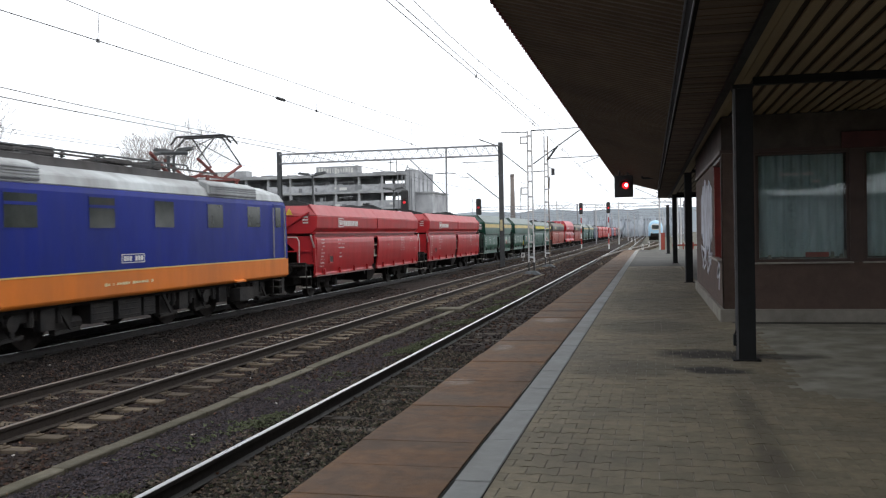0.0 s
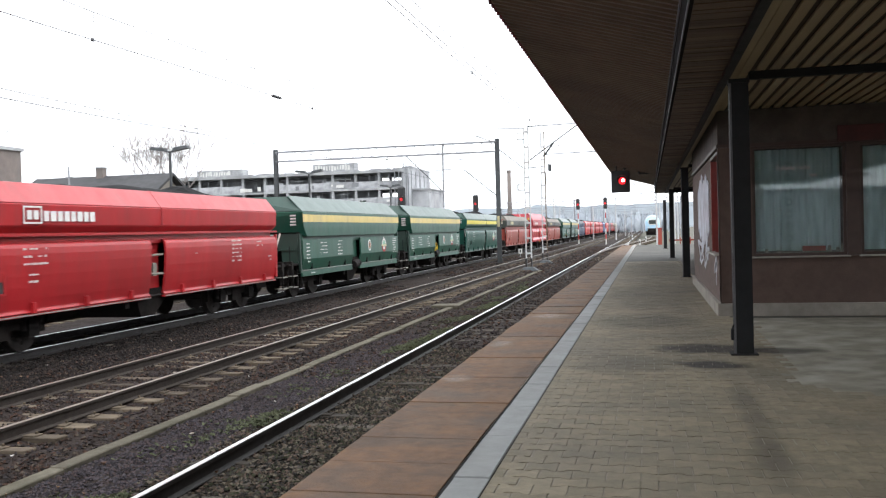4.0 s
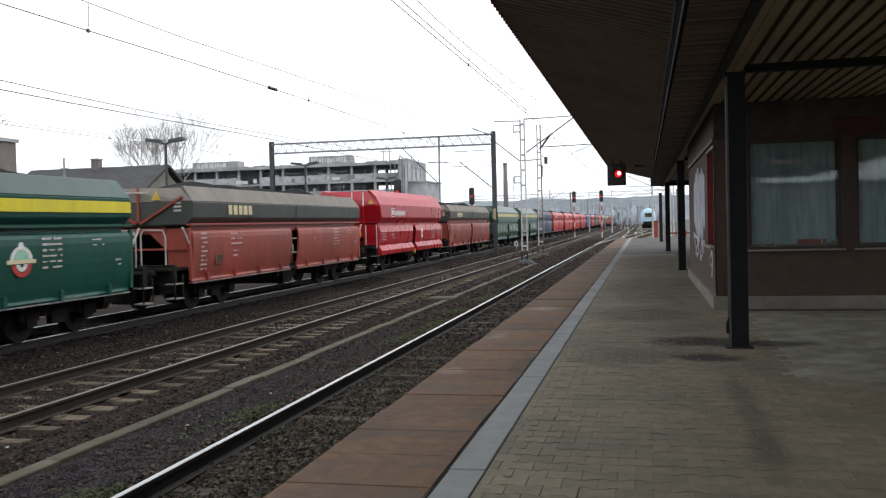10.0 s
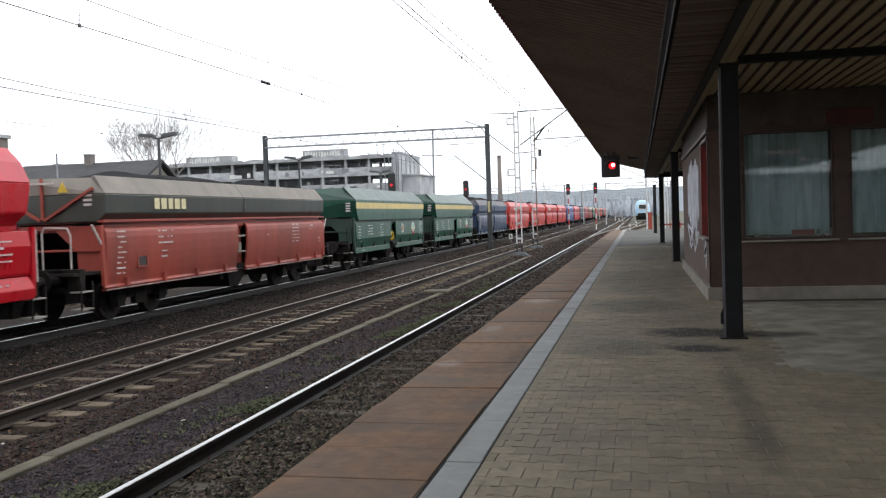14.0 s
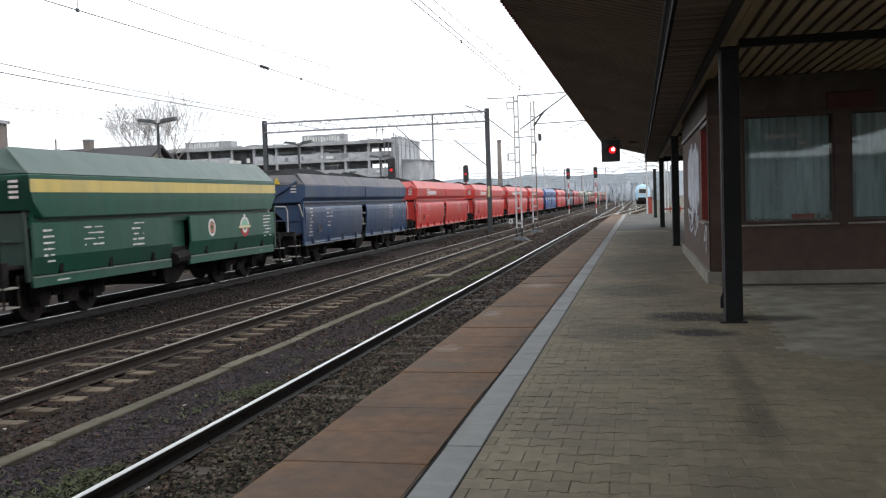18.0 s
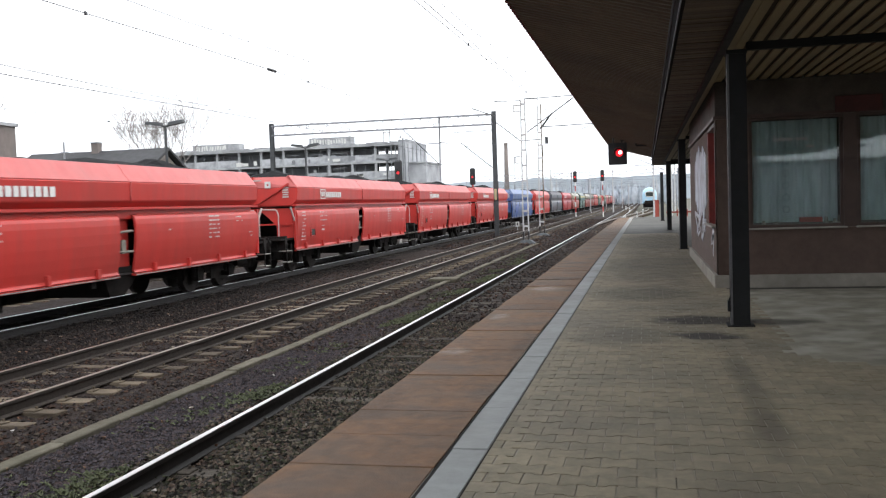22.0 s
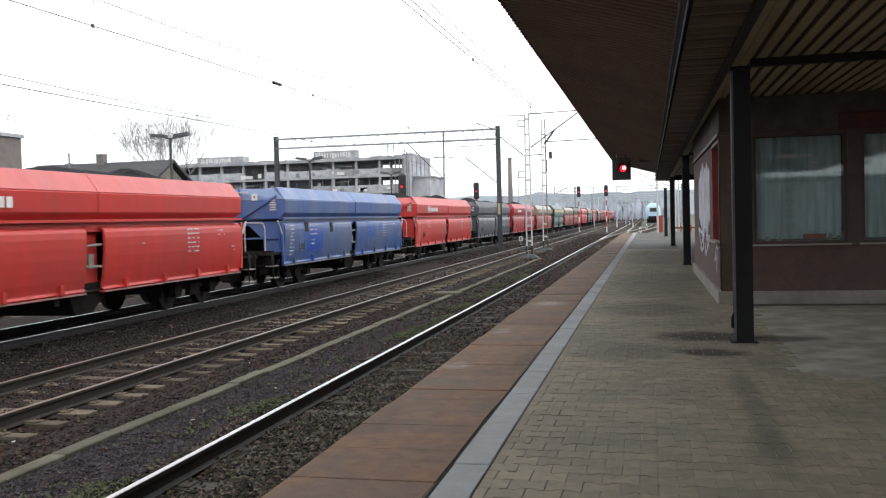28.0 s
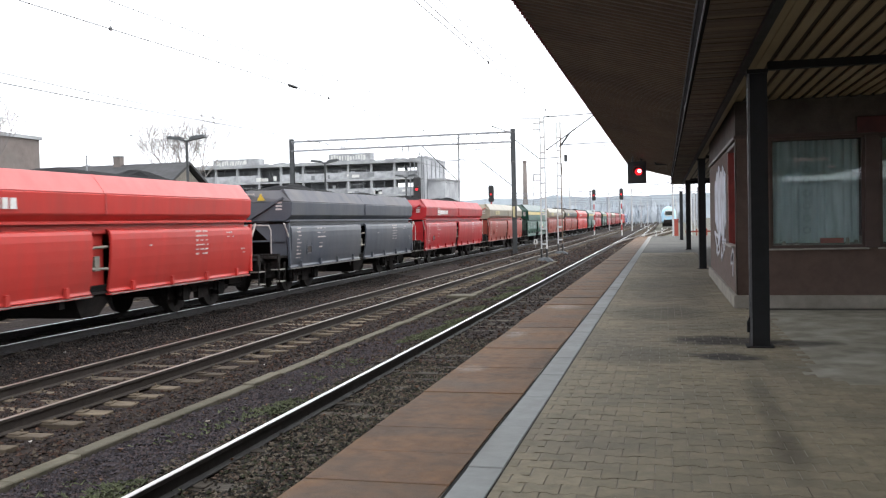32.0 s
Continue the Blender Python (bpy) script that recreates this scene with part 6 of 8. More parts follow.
def hopper_b(label, stripe, wheel=True):
    """Shorter green hopper with a deep upper box and a coloured stripe."""
    t = thing("hopper_wagon", label, "freight wagon", "hopper wagons of the coal train")
    hb, hp = 5.85, 7.08
    shell("hopper", t, GREEN, [(1.532, 2.04, 0.38), (1.54, 2.36, 0.06), (1.54, 2.88, 0.0)], hb)
    bm = B()
    box(bm, (0, 0, 2.0), (2.76, 2 * hb - 0.5, 0.3))
    part("waist_plate", bm, GREEN, t)
    shell("roof_panel", t, ROOF_GREEN, [(1.545, 2.881, 0.0), (1.0, 3.43, 0.06), (0.9, 3.39, 0.3)], hb, label="chalky grey-green slanted top")
    for s in (-1, 1):
        bm = B()
        box(bm, (s * 1.543, 0, 2.66), (0.008, 2 * hb - 0.04, 0.25))
        part("stripe", bm, stripe, t, "yellow stripe along the side")
    outline = [(1.48, 1.95), (1.495, 1.3), (1.4, 0.95)]
    for y0, y1 in ((-hb + 0.1, -0.55), (0.38, hb - 0.05)):
        side_door(t, GREEN, outline, y0, y1, 3, UNDER)
        for s in (-1, 1):
            bm = B()
            prism(bm, [(s * 1.38, 0.945), (s * 1.43, 0.93), (s * 1.44, 0.72), (s * 1.36, 0.72)], y0, y1)
            part("door_lip", bm, GREEN, t, bevel=0.01)
            bm = B()
            box(bm, (s * 1.441, (y0 + y1) / 2, 0.915), (0.008, y1 - y0 - 0.02, 0.02))
            part("lip_edge", bm, WORN_EDGE, t, "pale scuffed lower edge")
    bm = B()
    box(bm, (0, -0.08, 1.65), (2.6, 0.95, 0.95))
    part("recess", bm, GREEN, t)
    bm = B()
    box(bm, (0, -0.08, 1.0), (2.7, 0.9, 0.4))
    for s in (-1, 1):
        rod(bm, (s * 1.4, -0.4, 0.9), (s * 1.4, 0.2, 0.95), 0.16, 10)
    part("door_linkage", bm, UNDER, t)
    for s in (-1, 1):
        for k, (y, z, w, r_, st) in enumerate(((-5.3, 1.8, 0.34, 6, 0.12), (-3.8, 1.82, 0.7, 4, 0.12), (-2.1, 1.85, 0.5, 5, 0.12), (5.2, 1.85, 0.55, 7, 0.1), (-4.9, 0.82, 0.4, 1, 0.1), (4.8, 0.82, 0.3, 1, 0.1))):
            lines(t, s * 1.497, y, z, w, r_, st, LETTER, seed=k + 3, h=0.042)
    oval(t, 1.492, 1.55, 1.62, 0.2, 0.235, inner=0.72)
    for s in (-1, 1):
        bm = B()
        disc(bm, s, 1.4905, 1.55, 1.62, 0.15, 0.07, 0, 24)
        part("oval_ring", bm, OVAL_BROWN, t, "orange-brown ring")
    emblem(t, 1.495, 3.6, 1.6)
    load(t, 0.95, hb - 0.4, 3.43, 3, 0.1)
    for e in (-1, 1):
        bm = B()
        for k in range(4):
            box(bm, (1.2, e * (hb + 0.006), 2.75 - k * 0.1), (0.2, 0.012, 0.05))
        part("lettering", bm, FADED, t, "small worn lettering")
    end_fittings(t, hb, hp, END_GREEN, 3.1, rails=GALV, thin=0.013, bare=True)
    if wheel:
        for s in (-1, 1):
            bm = B()
            for k in range(14):
                a, b_ = k * math.tau / 14, (k + 1) * math.tau / 14
                rod(bm, (s * 1.4, -0.02 + 0.28 * math.cos(a), 1.2 + 0.28 * math.sin(a)), (s * 1.4, -0.02 + 0.28 * math.cos(b_), 1.2 + 0.28 * math.sin(b_)), 0.025, 6)
            for k in range(2):
                a = k * math.pi / 2 + 0.4
                rod(bm, (s * 1.4, -0.02 + 0.28 * math.cos(a), 1.2 + 0.28 * math.sin(a)), (s * 1.4, -0.02 - 0.28 * math.cos(a), 1.2 - 0.28 * math.sin(a)), 0.015, 6)
            part("hand_wheel", bm, YELLOW_PAINT, t, "yellow hand wheel")
    underparts(t, hb, 4.1, (-0.1,))
    return t


def hopper_c(label):
    """Tall bright red hopper with faceted sides."""
    t = thing("hopper_wagon", label, "freight wagon", "hopper wagons of the coal train")
    hb, hp = 6.05, 7.65
    shell("hopper", t, BRIGHT_RED, [(1.32, 2.14, 0.32), (1.53, 2.42, 0.16), (1.53, 2.97, 0.02)], hb)
    shell("top_panel", t, CHALK_LIT_RED, [(1.532, 2.972, 0.02), (1.34, 3.36, 0.0), (1.05, 3.66, 0.0), (0.9, 3.6, 0.15)], hb, label="slanting top panel, chalky dust and sky light in its colour")
    bm = B()
    box(bm, (0, 0, 2.1), (2.7, 2 * hb - 0.5, 0.3))
    part("waist_plate", bm, BRIGHT_RED, t)
    outline = [(1.45, 2.08), (1.5, 1.8), (1.44, 1.3), (1.42, 1.24)]
    for y0, y1 in ((-hb + 0.05, -0.27), (0.27, hb - 0.05)):
        side_door(t, BRIGHT_RED, outline, y0, y1, 3, BRIGHT_RED)
        for s in (-1, 1):
            bm = B()
            prism(bm, [(s * 1.4, 1.24), (s * 1.55, 1.0), (s * 1.53, 0.8), (s * 1.38, 0.8)], y0, y1)
            part("door_lip", bm, BRIGHT_RED, t, bevel=0.012)
    bm = B()
    box(bm, (0, 0, 1.5), (2.5, 0.7, 1.2))
    part("recess", bm, UNDER, t)
    for s in (-1, 1):
        bm = B()
        box(bm, (s * 1.45, 0.0, 0.8), (0.1, 0.14, 0.22))
        rod(bm, (s * 1.47, -0.16, 0.92), (s * 1.47, 0.14, 0.74), 0.03)
        part("door_lever", bm, YELLOW_PAINT, t, "yellow door lever")
    for s in (-1, 1):
        for k, (y, z, w, r_, st) in enumerate(((-5.4, 1.95, 0.7, 5, 0.12), (-4.0, 1.95, 0.5, 4, 0.14), (3.9, 1.95, 0.7, 6, 0.11), (5.2, 1.9, 0.5, 4, 0.12), (2.3, 1.1, 0.2, 1, 0.1), (4.9, 1.1, 0.9, 1, 0.1))):
            lines(t, s * 1.51, y, z, w, r_, st, seed=k + 9)
    oval(t, 1.495, 1.5, 1.65, inner=0.4)
    brand_mark(t, 1.537, -4.05, 2.66, 0.55, 0.36, 8, 0.22, LETTER)
    end_fittings(t, hb, hp, BRIGHT_RED, 3.4, wheel=True, straight=True, setback=1.42)
    for e in (-1, 1):
        bm = B()
        for x in (-0.25, 0.25):
            rod(bm, (0.55 + x, e * (hb + 0.1), 2.95), (0.55 + x, e * (hb + 0.1), 3.55), 0.03)
            part("ladder_rail", bm, WHITE_PAINT, t, "white ladder rail")
            bm = B()
            rod(bm, (0.55 + x, e * (hb + 0.1), 2.95), (0.55 + x, e * (hb - 0.02), 1.2), 0.02)
            part("ladder_rail", bm, BRIGHT_RED, t)
            bm = B()
        for k in range(6):
            z = 1.4 + k * 0.3
            rod(bm, (0.3, e * (hb - 0.02 + 0.12 * (z - 1.2) / 1.75), z), (0.8, e * (hb - 0.02 + 0.12 * (z - 1.2) / 1.75), z), 0.014)
            part("rung", bm, BRIGHT_RED, t)
            bm = B()
        w = Vector((1.12, e * (hb + 0.015), 3.12))
        v = [bm.verts.new(w + Vector(d)) for d in ((-0.12, 0, -0.09), (0.12, 0, -0.09), (0, 0, 0.12))]
        u = [bm.verts.new(q.co - Vector((0, e * 0.012, 0))) for q in v]
        bm.faces.new(v)
        for k in range(3):
            bm.faces.new((v[k], u[k], u[(k + 1) % 3], v[(k + 1) % 3]))
        part("warning_triangle", bm, YELLOW_PAINT, t, "yellow warning triangle")
    underparts(t, hb, 4.3, (0.0,))
    return t


def locomotive():
    t = thing("locomotive", "blue electric locomotive with an orange skirt and raised pantograph", "locomotive")
    hb = 8.75
    shell("body", t, LOCO_BLUE, [(1.5, 1.44, 0.0), (1.5, 2.2, 0.02), (1.5, 3.08, 0.1), (1.47, 3.2, 0.2)], hb, 0.02)
    shell("skirt", t, LOCO_ORANGE, [(1.44, 0.88, 0.02), (1.5, 0.95, -0.03), (1.5, 1.46, -0.03)], hb, 0.02, "orange skirt band")
    shell("roof", t, LOCO_ROOF, [(1.48, 3.19, 0.12), (1.4, 3.42, 0.35), (1.0, 3.62, 0.9), (0.4, 3.7, 1.2)], hb, 0.03, "dusty pale curved roof")
    for y0, y1 in ((-7.2, -5.6), (-4.8, -3.0), (3.6, 6.5)):
        for s in (-1, 1):
            bm = B()
            prism(bm, [(s * 1.3, 3.25), (s * 1.52, 3.25), (s * 1.48, 3.55), (s * 1.2, 3.66)], y0, y1)
            part("roof_vent", bm, LOCO_ROOF, t, "pale ribbed roof vent", bevel=0.03)
            bm = B()
            for k in range(4):
                box(bm, (s * 1.51, (y0 + y1) / 2, 3.3 + k * 0.06), (0.03, y1 - y0 - 0.1, 0.02))
            part("vent_slat", bm, GALV, t)
    for s in (-1, 1):
        for i, (y0, y1, z0) in enumerate(((-6.9, -5.9, 2.37), (-4.05, -3.1, 2.35), (-1.55, -0.6, 2.35), (0.95, 1.85, 2.37), (3.5, 4.4, 2.37), (5.85, 6.75, 2.4))):
            bm = B()
            box(bm, (s * 1.499, (y0 + y1) / 2, (z0 + 3.03) / 2), (0.014, y1 - y0, 3.03 - z0))
            w = part("window", bm, LOCO_BLUE, t)
            bm = B()
            box(bm, (s * 1.504, (y0 + y1) / 2, (z0 + 3.03) / 2), (0.012, y1 - y0 - 0.05, 3.03 - z0 - 0.05))
            part("pane", bm, CABGLASS, w)
            if i in (0, 1, 2):
                bm = B()
                box(bm, (s * 1.511, (y0 + y1) / 2, 2.82), (0.01, y1 - y0 - 0.05, 0.06))
                part("glazing_bar", bm, LOCO_BLUE, w)
        for y in (-8.0, 8.0):
            bm = B()
            box(bm, (s * 1.49, y, 2.3), (0.04, 0.66, 1.65))
            d = part("cab_door", bm, LOCO_BLUE, t, bevel=0.01)
            bm = B()
            box(bm, (s * 1.505, y, 2.72), (0.04, 0.4, 0.6))
            part("pane", bm, CABGLASS, d)
            bm = B()
            for e in (-0.42, 0.42):
                rod(bm, (s * 1.55, y + e, 1.5), (s * 1.55, y + e, 3.0), 0.02)
            part("handrail", bm, SILL, t, "slim pale handrail")
            bm = B()
            for z in (0.35, 0.6, 0.8):
                box(bm, (s * 1.42, y, z), (0.3, 0.5, 0.03))
            box(bm, (s * 1.4, y - 0.25, 0.6), (0.05, 0.03, 0.6))
            box(bm, (s * 1.4, y + 0.25, 0.6), (0.05, 0.03, 0.6))
            part("step", bm, LOCO_UNDER, t)
        bm = B()
        for k in range(7):
            if k != 3:
                box(bm, (s * 1.505, -0.28 + k * 0.112, 1.71), (0.01, 0.075, 0.11))
        f_ = 0.52
        for dy, dz, w, h in ((0.05, 0.09, 0.88, 0.015), (0.05, -0.09, 0.88, 0.015), (-0.39, 0, 0.015, 0.19), (0.49, 0, 0.015, 0.19)):
            box(bm, (s * 1.505, dy, 1.71 + dz), (0.01, w, h))
        part("number_plate", bm, LETTER, t, "white bars in a thin frame")
        lines(t, s * 1.505, -0.1, 1.18, 1.9, 1, 0.1, CREAM, 4, 0.07)
        bm = B()
        box(bm, (s * 1.42, 5.6, 0.55), (0.3, 0.9, 0.35))
        part("equipment_box", bm, LOCO_UNDER, t)
        bm = B()
        loft(bm, [[(s * 1.5, 4.9, 0.93), (s * 1.5, 5.5, 0.93), (s * 1.62, 5.5, 0.9), (s * 1.62, 4.9, 0.9)], [(s * 1.5, 4.9, 0.97), (s * 1.5, 5.5, 0.97), (s * 1.62, 5.5, 0.94), (s * 1.62, 4.9, 0.94)]])
        part("foot_board", bm, LOCO_ORANGE, t)
        bm = B()
        box(bm, (s * 1.5, 0, 1.462), (0.016, 2 * hb - 0.4, 0.03))
        part("trim_line", bm, OCHRE, t, "thin dull yellow line over the skirt")
    for e in (-1, 1):
        bm = B()
        for x in (-0.72, 0.72):
            box(bm, (x, e * (hb - 0.02), 2.6), (1.1, 0.08, 0.8))
        part("cab_window", bm, CABGLASS, t)
        bm = B()
        for x in (-1.1, 1.1):
            rod(bm, (x, e * hb, 1.25), (x, e * (hb + 0.1), 1.25), 0.13, 14)
        part("headlight", bm, SILL, t)
        bm = B()
        box(bm, (0, e * (hb + 0.02), 0.6), (2.6, 0.2, 0.5))
        part("headstock", bm, LOCO_UNDER, t)
        bm = B()
        for s in (-1, 1):
            pipe(bm, [(s * 1.25, e * (hb + 0.2), 0.9), (s * 1.25, e * (hb + 0.25), 1.75), (s * 0.7, e * (hb + 0.25), 1.78), (s * 0.7, e * (hb + 0.2), 0.95)], 0.025)
        part("handrail", bm, LOCO_ORANGE, t)
    buffers(t, hb + 0.65)
    bm = B()
    box(bm, (0, 0, 0.66), (1.7, 2.6, 0.5))
    box(bm, (0, 0, 0.95), (2.5, 16.6, 0.3))
    part("underframe", bm, LOCO_UNDER, t)
    for s in (-1, 1):
        for y, w in ((-0.85, 0.8), (0.2, 0.9), (1.0, 0.5)):
            bm = B()
            box(bm, (s * 1.1, y, 0.6), (0.4, w, 0.42))
            for k in range(3):
                box(bm, (s * 1.305, y, 0.46 + k * 0.13), (0.02, w - 0.1, 0.03))
            part("battery_box", bm, LOCO_UNDER, t, bevel=0.02)
        bm = B()
        rod(bm, (s * 1.0, -1.9, 0.45), (s * 1.0, -1.35, 0.45), 0.16, 10)
        part("air_tank", bm, LOCO_UNDER, t)
    for e in (-1, 1):
        bm = B()
        for s in (-1, 1):
            box(bm, (s * 1.15, 0, 0.75), (0.1, 5.4, 0.3))
            for d in (-1.05, 1.05, -2.75, 2.75):
                box(bm, (s * 1.08, d, 0.52), (0.14, 0.55, 0.5))
                bar(bm, (s * 1.22, d - 0.4, 0.3), (s * 1.22, d + 0.4, 0.34), 0.05, 0.07)
                bar(bm, (s * 1.24, d - 0.3, 0.85), (s * 1.24, d + 0.1, 0.35), 0.05, 0.08)
            rod(bm, (s * 1.2, -1.05, 0.62), (s * 1.34, -1.05, 0.62), 0.16, 12)
            rod(bm, (s * 1.2, 1.05, 0.62), (s * 1.34, 1.05, 0.62), 0.16, 12)
            for d in (-2.1, 0, 2.1):
                box(bm, (s * 1.2, d, 0.6), (0.16, 0.42, 0.42))
                for q in (-0.42, 0.42):
                    rod(bm, (s * 1.18, d + q, 0.5), (s * 1.18, d + q, 0.85), 0.09, 8)
        b = part("bogie", bm, LOCO_UNDER, t, "sooty six-wheeled bogie")
        b.location = (0, e * 4.7, 0)
        for d in (-2.1, 0, 2.1):
            wheelset(b, d, 0.6)
    # roof gear: pantographs, insulators, busbars
    for y, up in ((6.3, True), (-6.3, False)):
        bm = B()
        for s in (-0.55, 0.55):
            bar(bm, (s, y - 1.0, 3.86), (s, y + 1.0, 3.86), 0.06, 0.06)
        for d in (-1.0, 1.0):
            bar(bm, (-0.6, y + d, 3.86), (0.6, y + d, 3.86), 0.06, 0.06)
        for s in (-0.55, 0.55):
            for d in (-0.9, 0.9):
                rod(bm, (s, y + d, 3.55), (s, y + d, 3.86), 0.06, 8)
        p = part("pantograph", bm, PANTO_RED, t, "raised diamond pantograph" if up else "folded pantograph")
        bm = B()
        kz, tz = (4.32, 5.05) if up else (3.98, 4.05)
        for s in (-0.5, 0.5):
            for d in (-1, 1):
                rod(bm, (s, y + d * 0.25, 3.9), (s * 1.0, y + d * 1.35, kz), 0.045)
        part("lower_arm", bm, PANTO_RED, p)
        bm = B()
        for s in (-0.5, 0.5):
            for d in (-1, 1):
                rod(bm, (s, y + d * 1.35, kz), (s * 0.95, y + d * 0.22, tz), 0.022)
        rod(bm, (-0.5, y - 1.35, kz), (0.5, y - 0.2, tz), 0.014)
        rod(bm, (0.5, y + 1.35, kz), (-0.5, y + 0.2, tz), 0.014)
        part("upper_arm", bm, BLACK, p)
        bm = B()
        for d in (-0.22, 0.22):
            pipe(bm, [(-0.95, y + d, tz - 0.2), (-0.75, y + d, tz + 0.03), (0.75, y + d, tz + 0.03), (0.95, y + d, tz - 0.2)], 0.03)
        part("collector", bm, BLACK, p)
    bm = B()
    loft(bm, [[(-0.95, y, 3.55), (0.95, y, 3.55), (0.9, y, h), (0.6, y, h + 0.05), (-0.6, y, h + 0.05), (-0.9, y, h)] for y, h in ((-8.1, 3.84), (3.4, 3.8), (4.4, 3.68))])
    part("roof_box", bm, BUS_BROWN, t, "long dusty brown roof box", bevel=0.02)
    bm = B()
    bar(bm, (0.93, -8.1, 3.9), (0.93, 5.2, 3.9), 0.06, 0.035)
    part("roof_walkway", bm, BUS_BROWN, t)
    rr_ = random.Random(21)
    for k in range(11):
        y = -7.6 + k * 1.1
        x = rr_.uniform(0.3, 0.7)
        bm = B()
        h = rr_.uniform(0.1, 0.24)
        for q in range(3):
            rod(bm, (x, y, 3.9 + q * h / 3), (x, y, 3.9 + (q + 0.6) * h / 3), 0.075, 8, 0.05)
        rod(bm, (x, y, 3.88), (x, y, 3.92 + h), 0.03, 6)
        part("insulator", bm, DARK_MAST, t)
    for y0, y1, z in ((-7.8, -4.2, 4.05), (-4.0, 0.8, 4.02), (0.2, 4.6, 4.06)):
        bm = B()
        pipe(bm, [(0.5, y0, 3.93), (0.5, y0 + 0.3, z), (0.55, y1 - 0.4, z + 0.02), (0.45, y1, 3.95)], 0.025)
        part("busbar", bm, DARK_MAST, t)
    for y, w, ln, h in ((-3.0, 0.8, 1.1, 0.13), (-1.4, 0.6, 0.7, 0.2), (1.2, 0.9, 0.9, 0.12), (3.0, 0.5, 0.6, 0.18)):
        bm = B()
        box(bm, (0.1, y, 3.9 + h / 2), (w, ln, h))
        part("roof_equipment", bm, BUS_BROWN, t, bevel=0.02)
    bm = B()
    pipe(bm, [(0.35, -3.6, 3.95), (0.35, -3.5, 4.15), (0.35, -3.25, 4.18), (0.35, -3.1, 3.95)], 0.014)
    part("cable_loop", bm, GALV, t)
    # surge arrester on its post beside the pantograph
    bm = B()
    rod(bm, (0.1, 4.1, 3.85), (0.1, 4.1, 4.35), 0.05, 8)
    pipe(bm, [(-0.25, 3.85, 4.36), (-0.2, 4.2, 4.44), (0.45, 4.5, 4.44)], 0.05)
    part("roof_disconnector", bm, DARK_MAST, t)
    bm = B()
    rod(bm, (0.1, 3.2, 4.35), (0.1, 4.0, 3.9), 0.05)
    part("support_leg", bm, PANTO_RED, t)
    return t


TRAIN = []


def add(ob, c):
    TRAIN.append((ob, c))
    return ob


loco = add(locomotive(), 17.85)
RED_L = "red hopper wagon with a white mark, loaded with coal"
red = add(hopper_a(RED_L, RED, RED, top=DUSTY_LIT_RED), 36.0)
green = add(hopper_b("dull green hopper wagon with an ochre stripe", OCHRE, False), 66.9)
wheeled = add(hopper_b("dull green hopper wagon with ochre stripe and yellow hand wheel", OCHRE, True), 80.72)
lemon = add(hopper_a("glossy deep green hopper wagon with a bright yellow stripe", DEEP_GREEN, DEEP_GREEN, stripe=LEMON, mark="", top=ROOF_GREEN), 95.6)
for e in (1,):
    emblem(lemon, 1.499, 3.2, 1.62)
olive = add(hopper_a("hopper wagon with olive-grey top and faded red doors", OLIVE, RUST_RED, mark="letters", coal=2, top=DUST), 112.12)
fresh = add(hopper_c("tall bright red hopper wagon with faceted sides"), 127.9)
night = add(hopper_a("dirty dark blue hopper wagon", NIGHT, NIGHT, mark="", coal=4, top=DUSTY_NIGHT), 189.6)
blue = add(hopper_a("scuffed bright blue hopper wagon with fresh paint patches", BLUE, BLUE, mark="", coal=0, patch=PATCH_BLUE, top=DUSTY_BLUE, plate=True), 272.0)
slate = add(hopper_a("slate grey hopper wagon dulled by dust", SLATE, SLATE, mark="", coal=5, top=DUSTY_NIGHT), 305.1)
beige = add(hopper_a("hopper wagon with dull beige top and dark red lower part", BEIGE, RUST_RED, mark="letters", coal=0), 337.6)
pale = add(hopper_a("bleached orange-red hopper wagon with a white mark", LIGHT_RED, LIGHT_RED, top=DUSTY_LIT_PINK, plate=True), 205.7)
for c in (52.1, 321.3, 431, 463, 496):
    add(copy_thing(red, Matrix()), c)
for c in (222.5, 239.0, 255.2, 288.6, 400.5, 528):
    add(copy_thing(pale, Matrix()), c)
add(copy_thing(wheeled, Matrix()), 159.68)
for c in (174.25, 353.6, 415.8, 447.4):
    add(copy_thing(green, Matrix()), c)
for c in (143.2, 384.6, 512):
    add(copy_thing(olive, Matrix()), c)
for c in (369, 480):
    add(copy_thing(beige, Matrix()), c)
add(copy_thing(blue, Matrix()), 545)


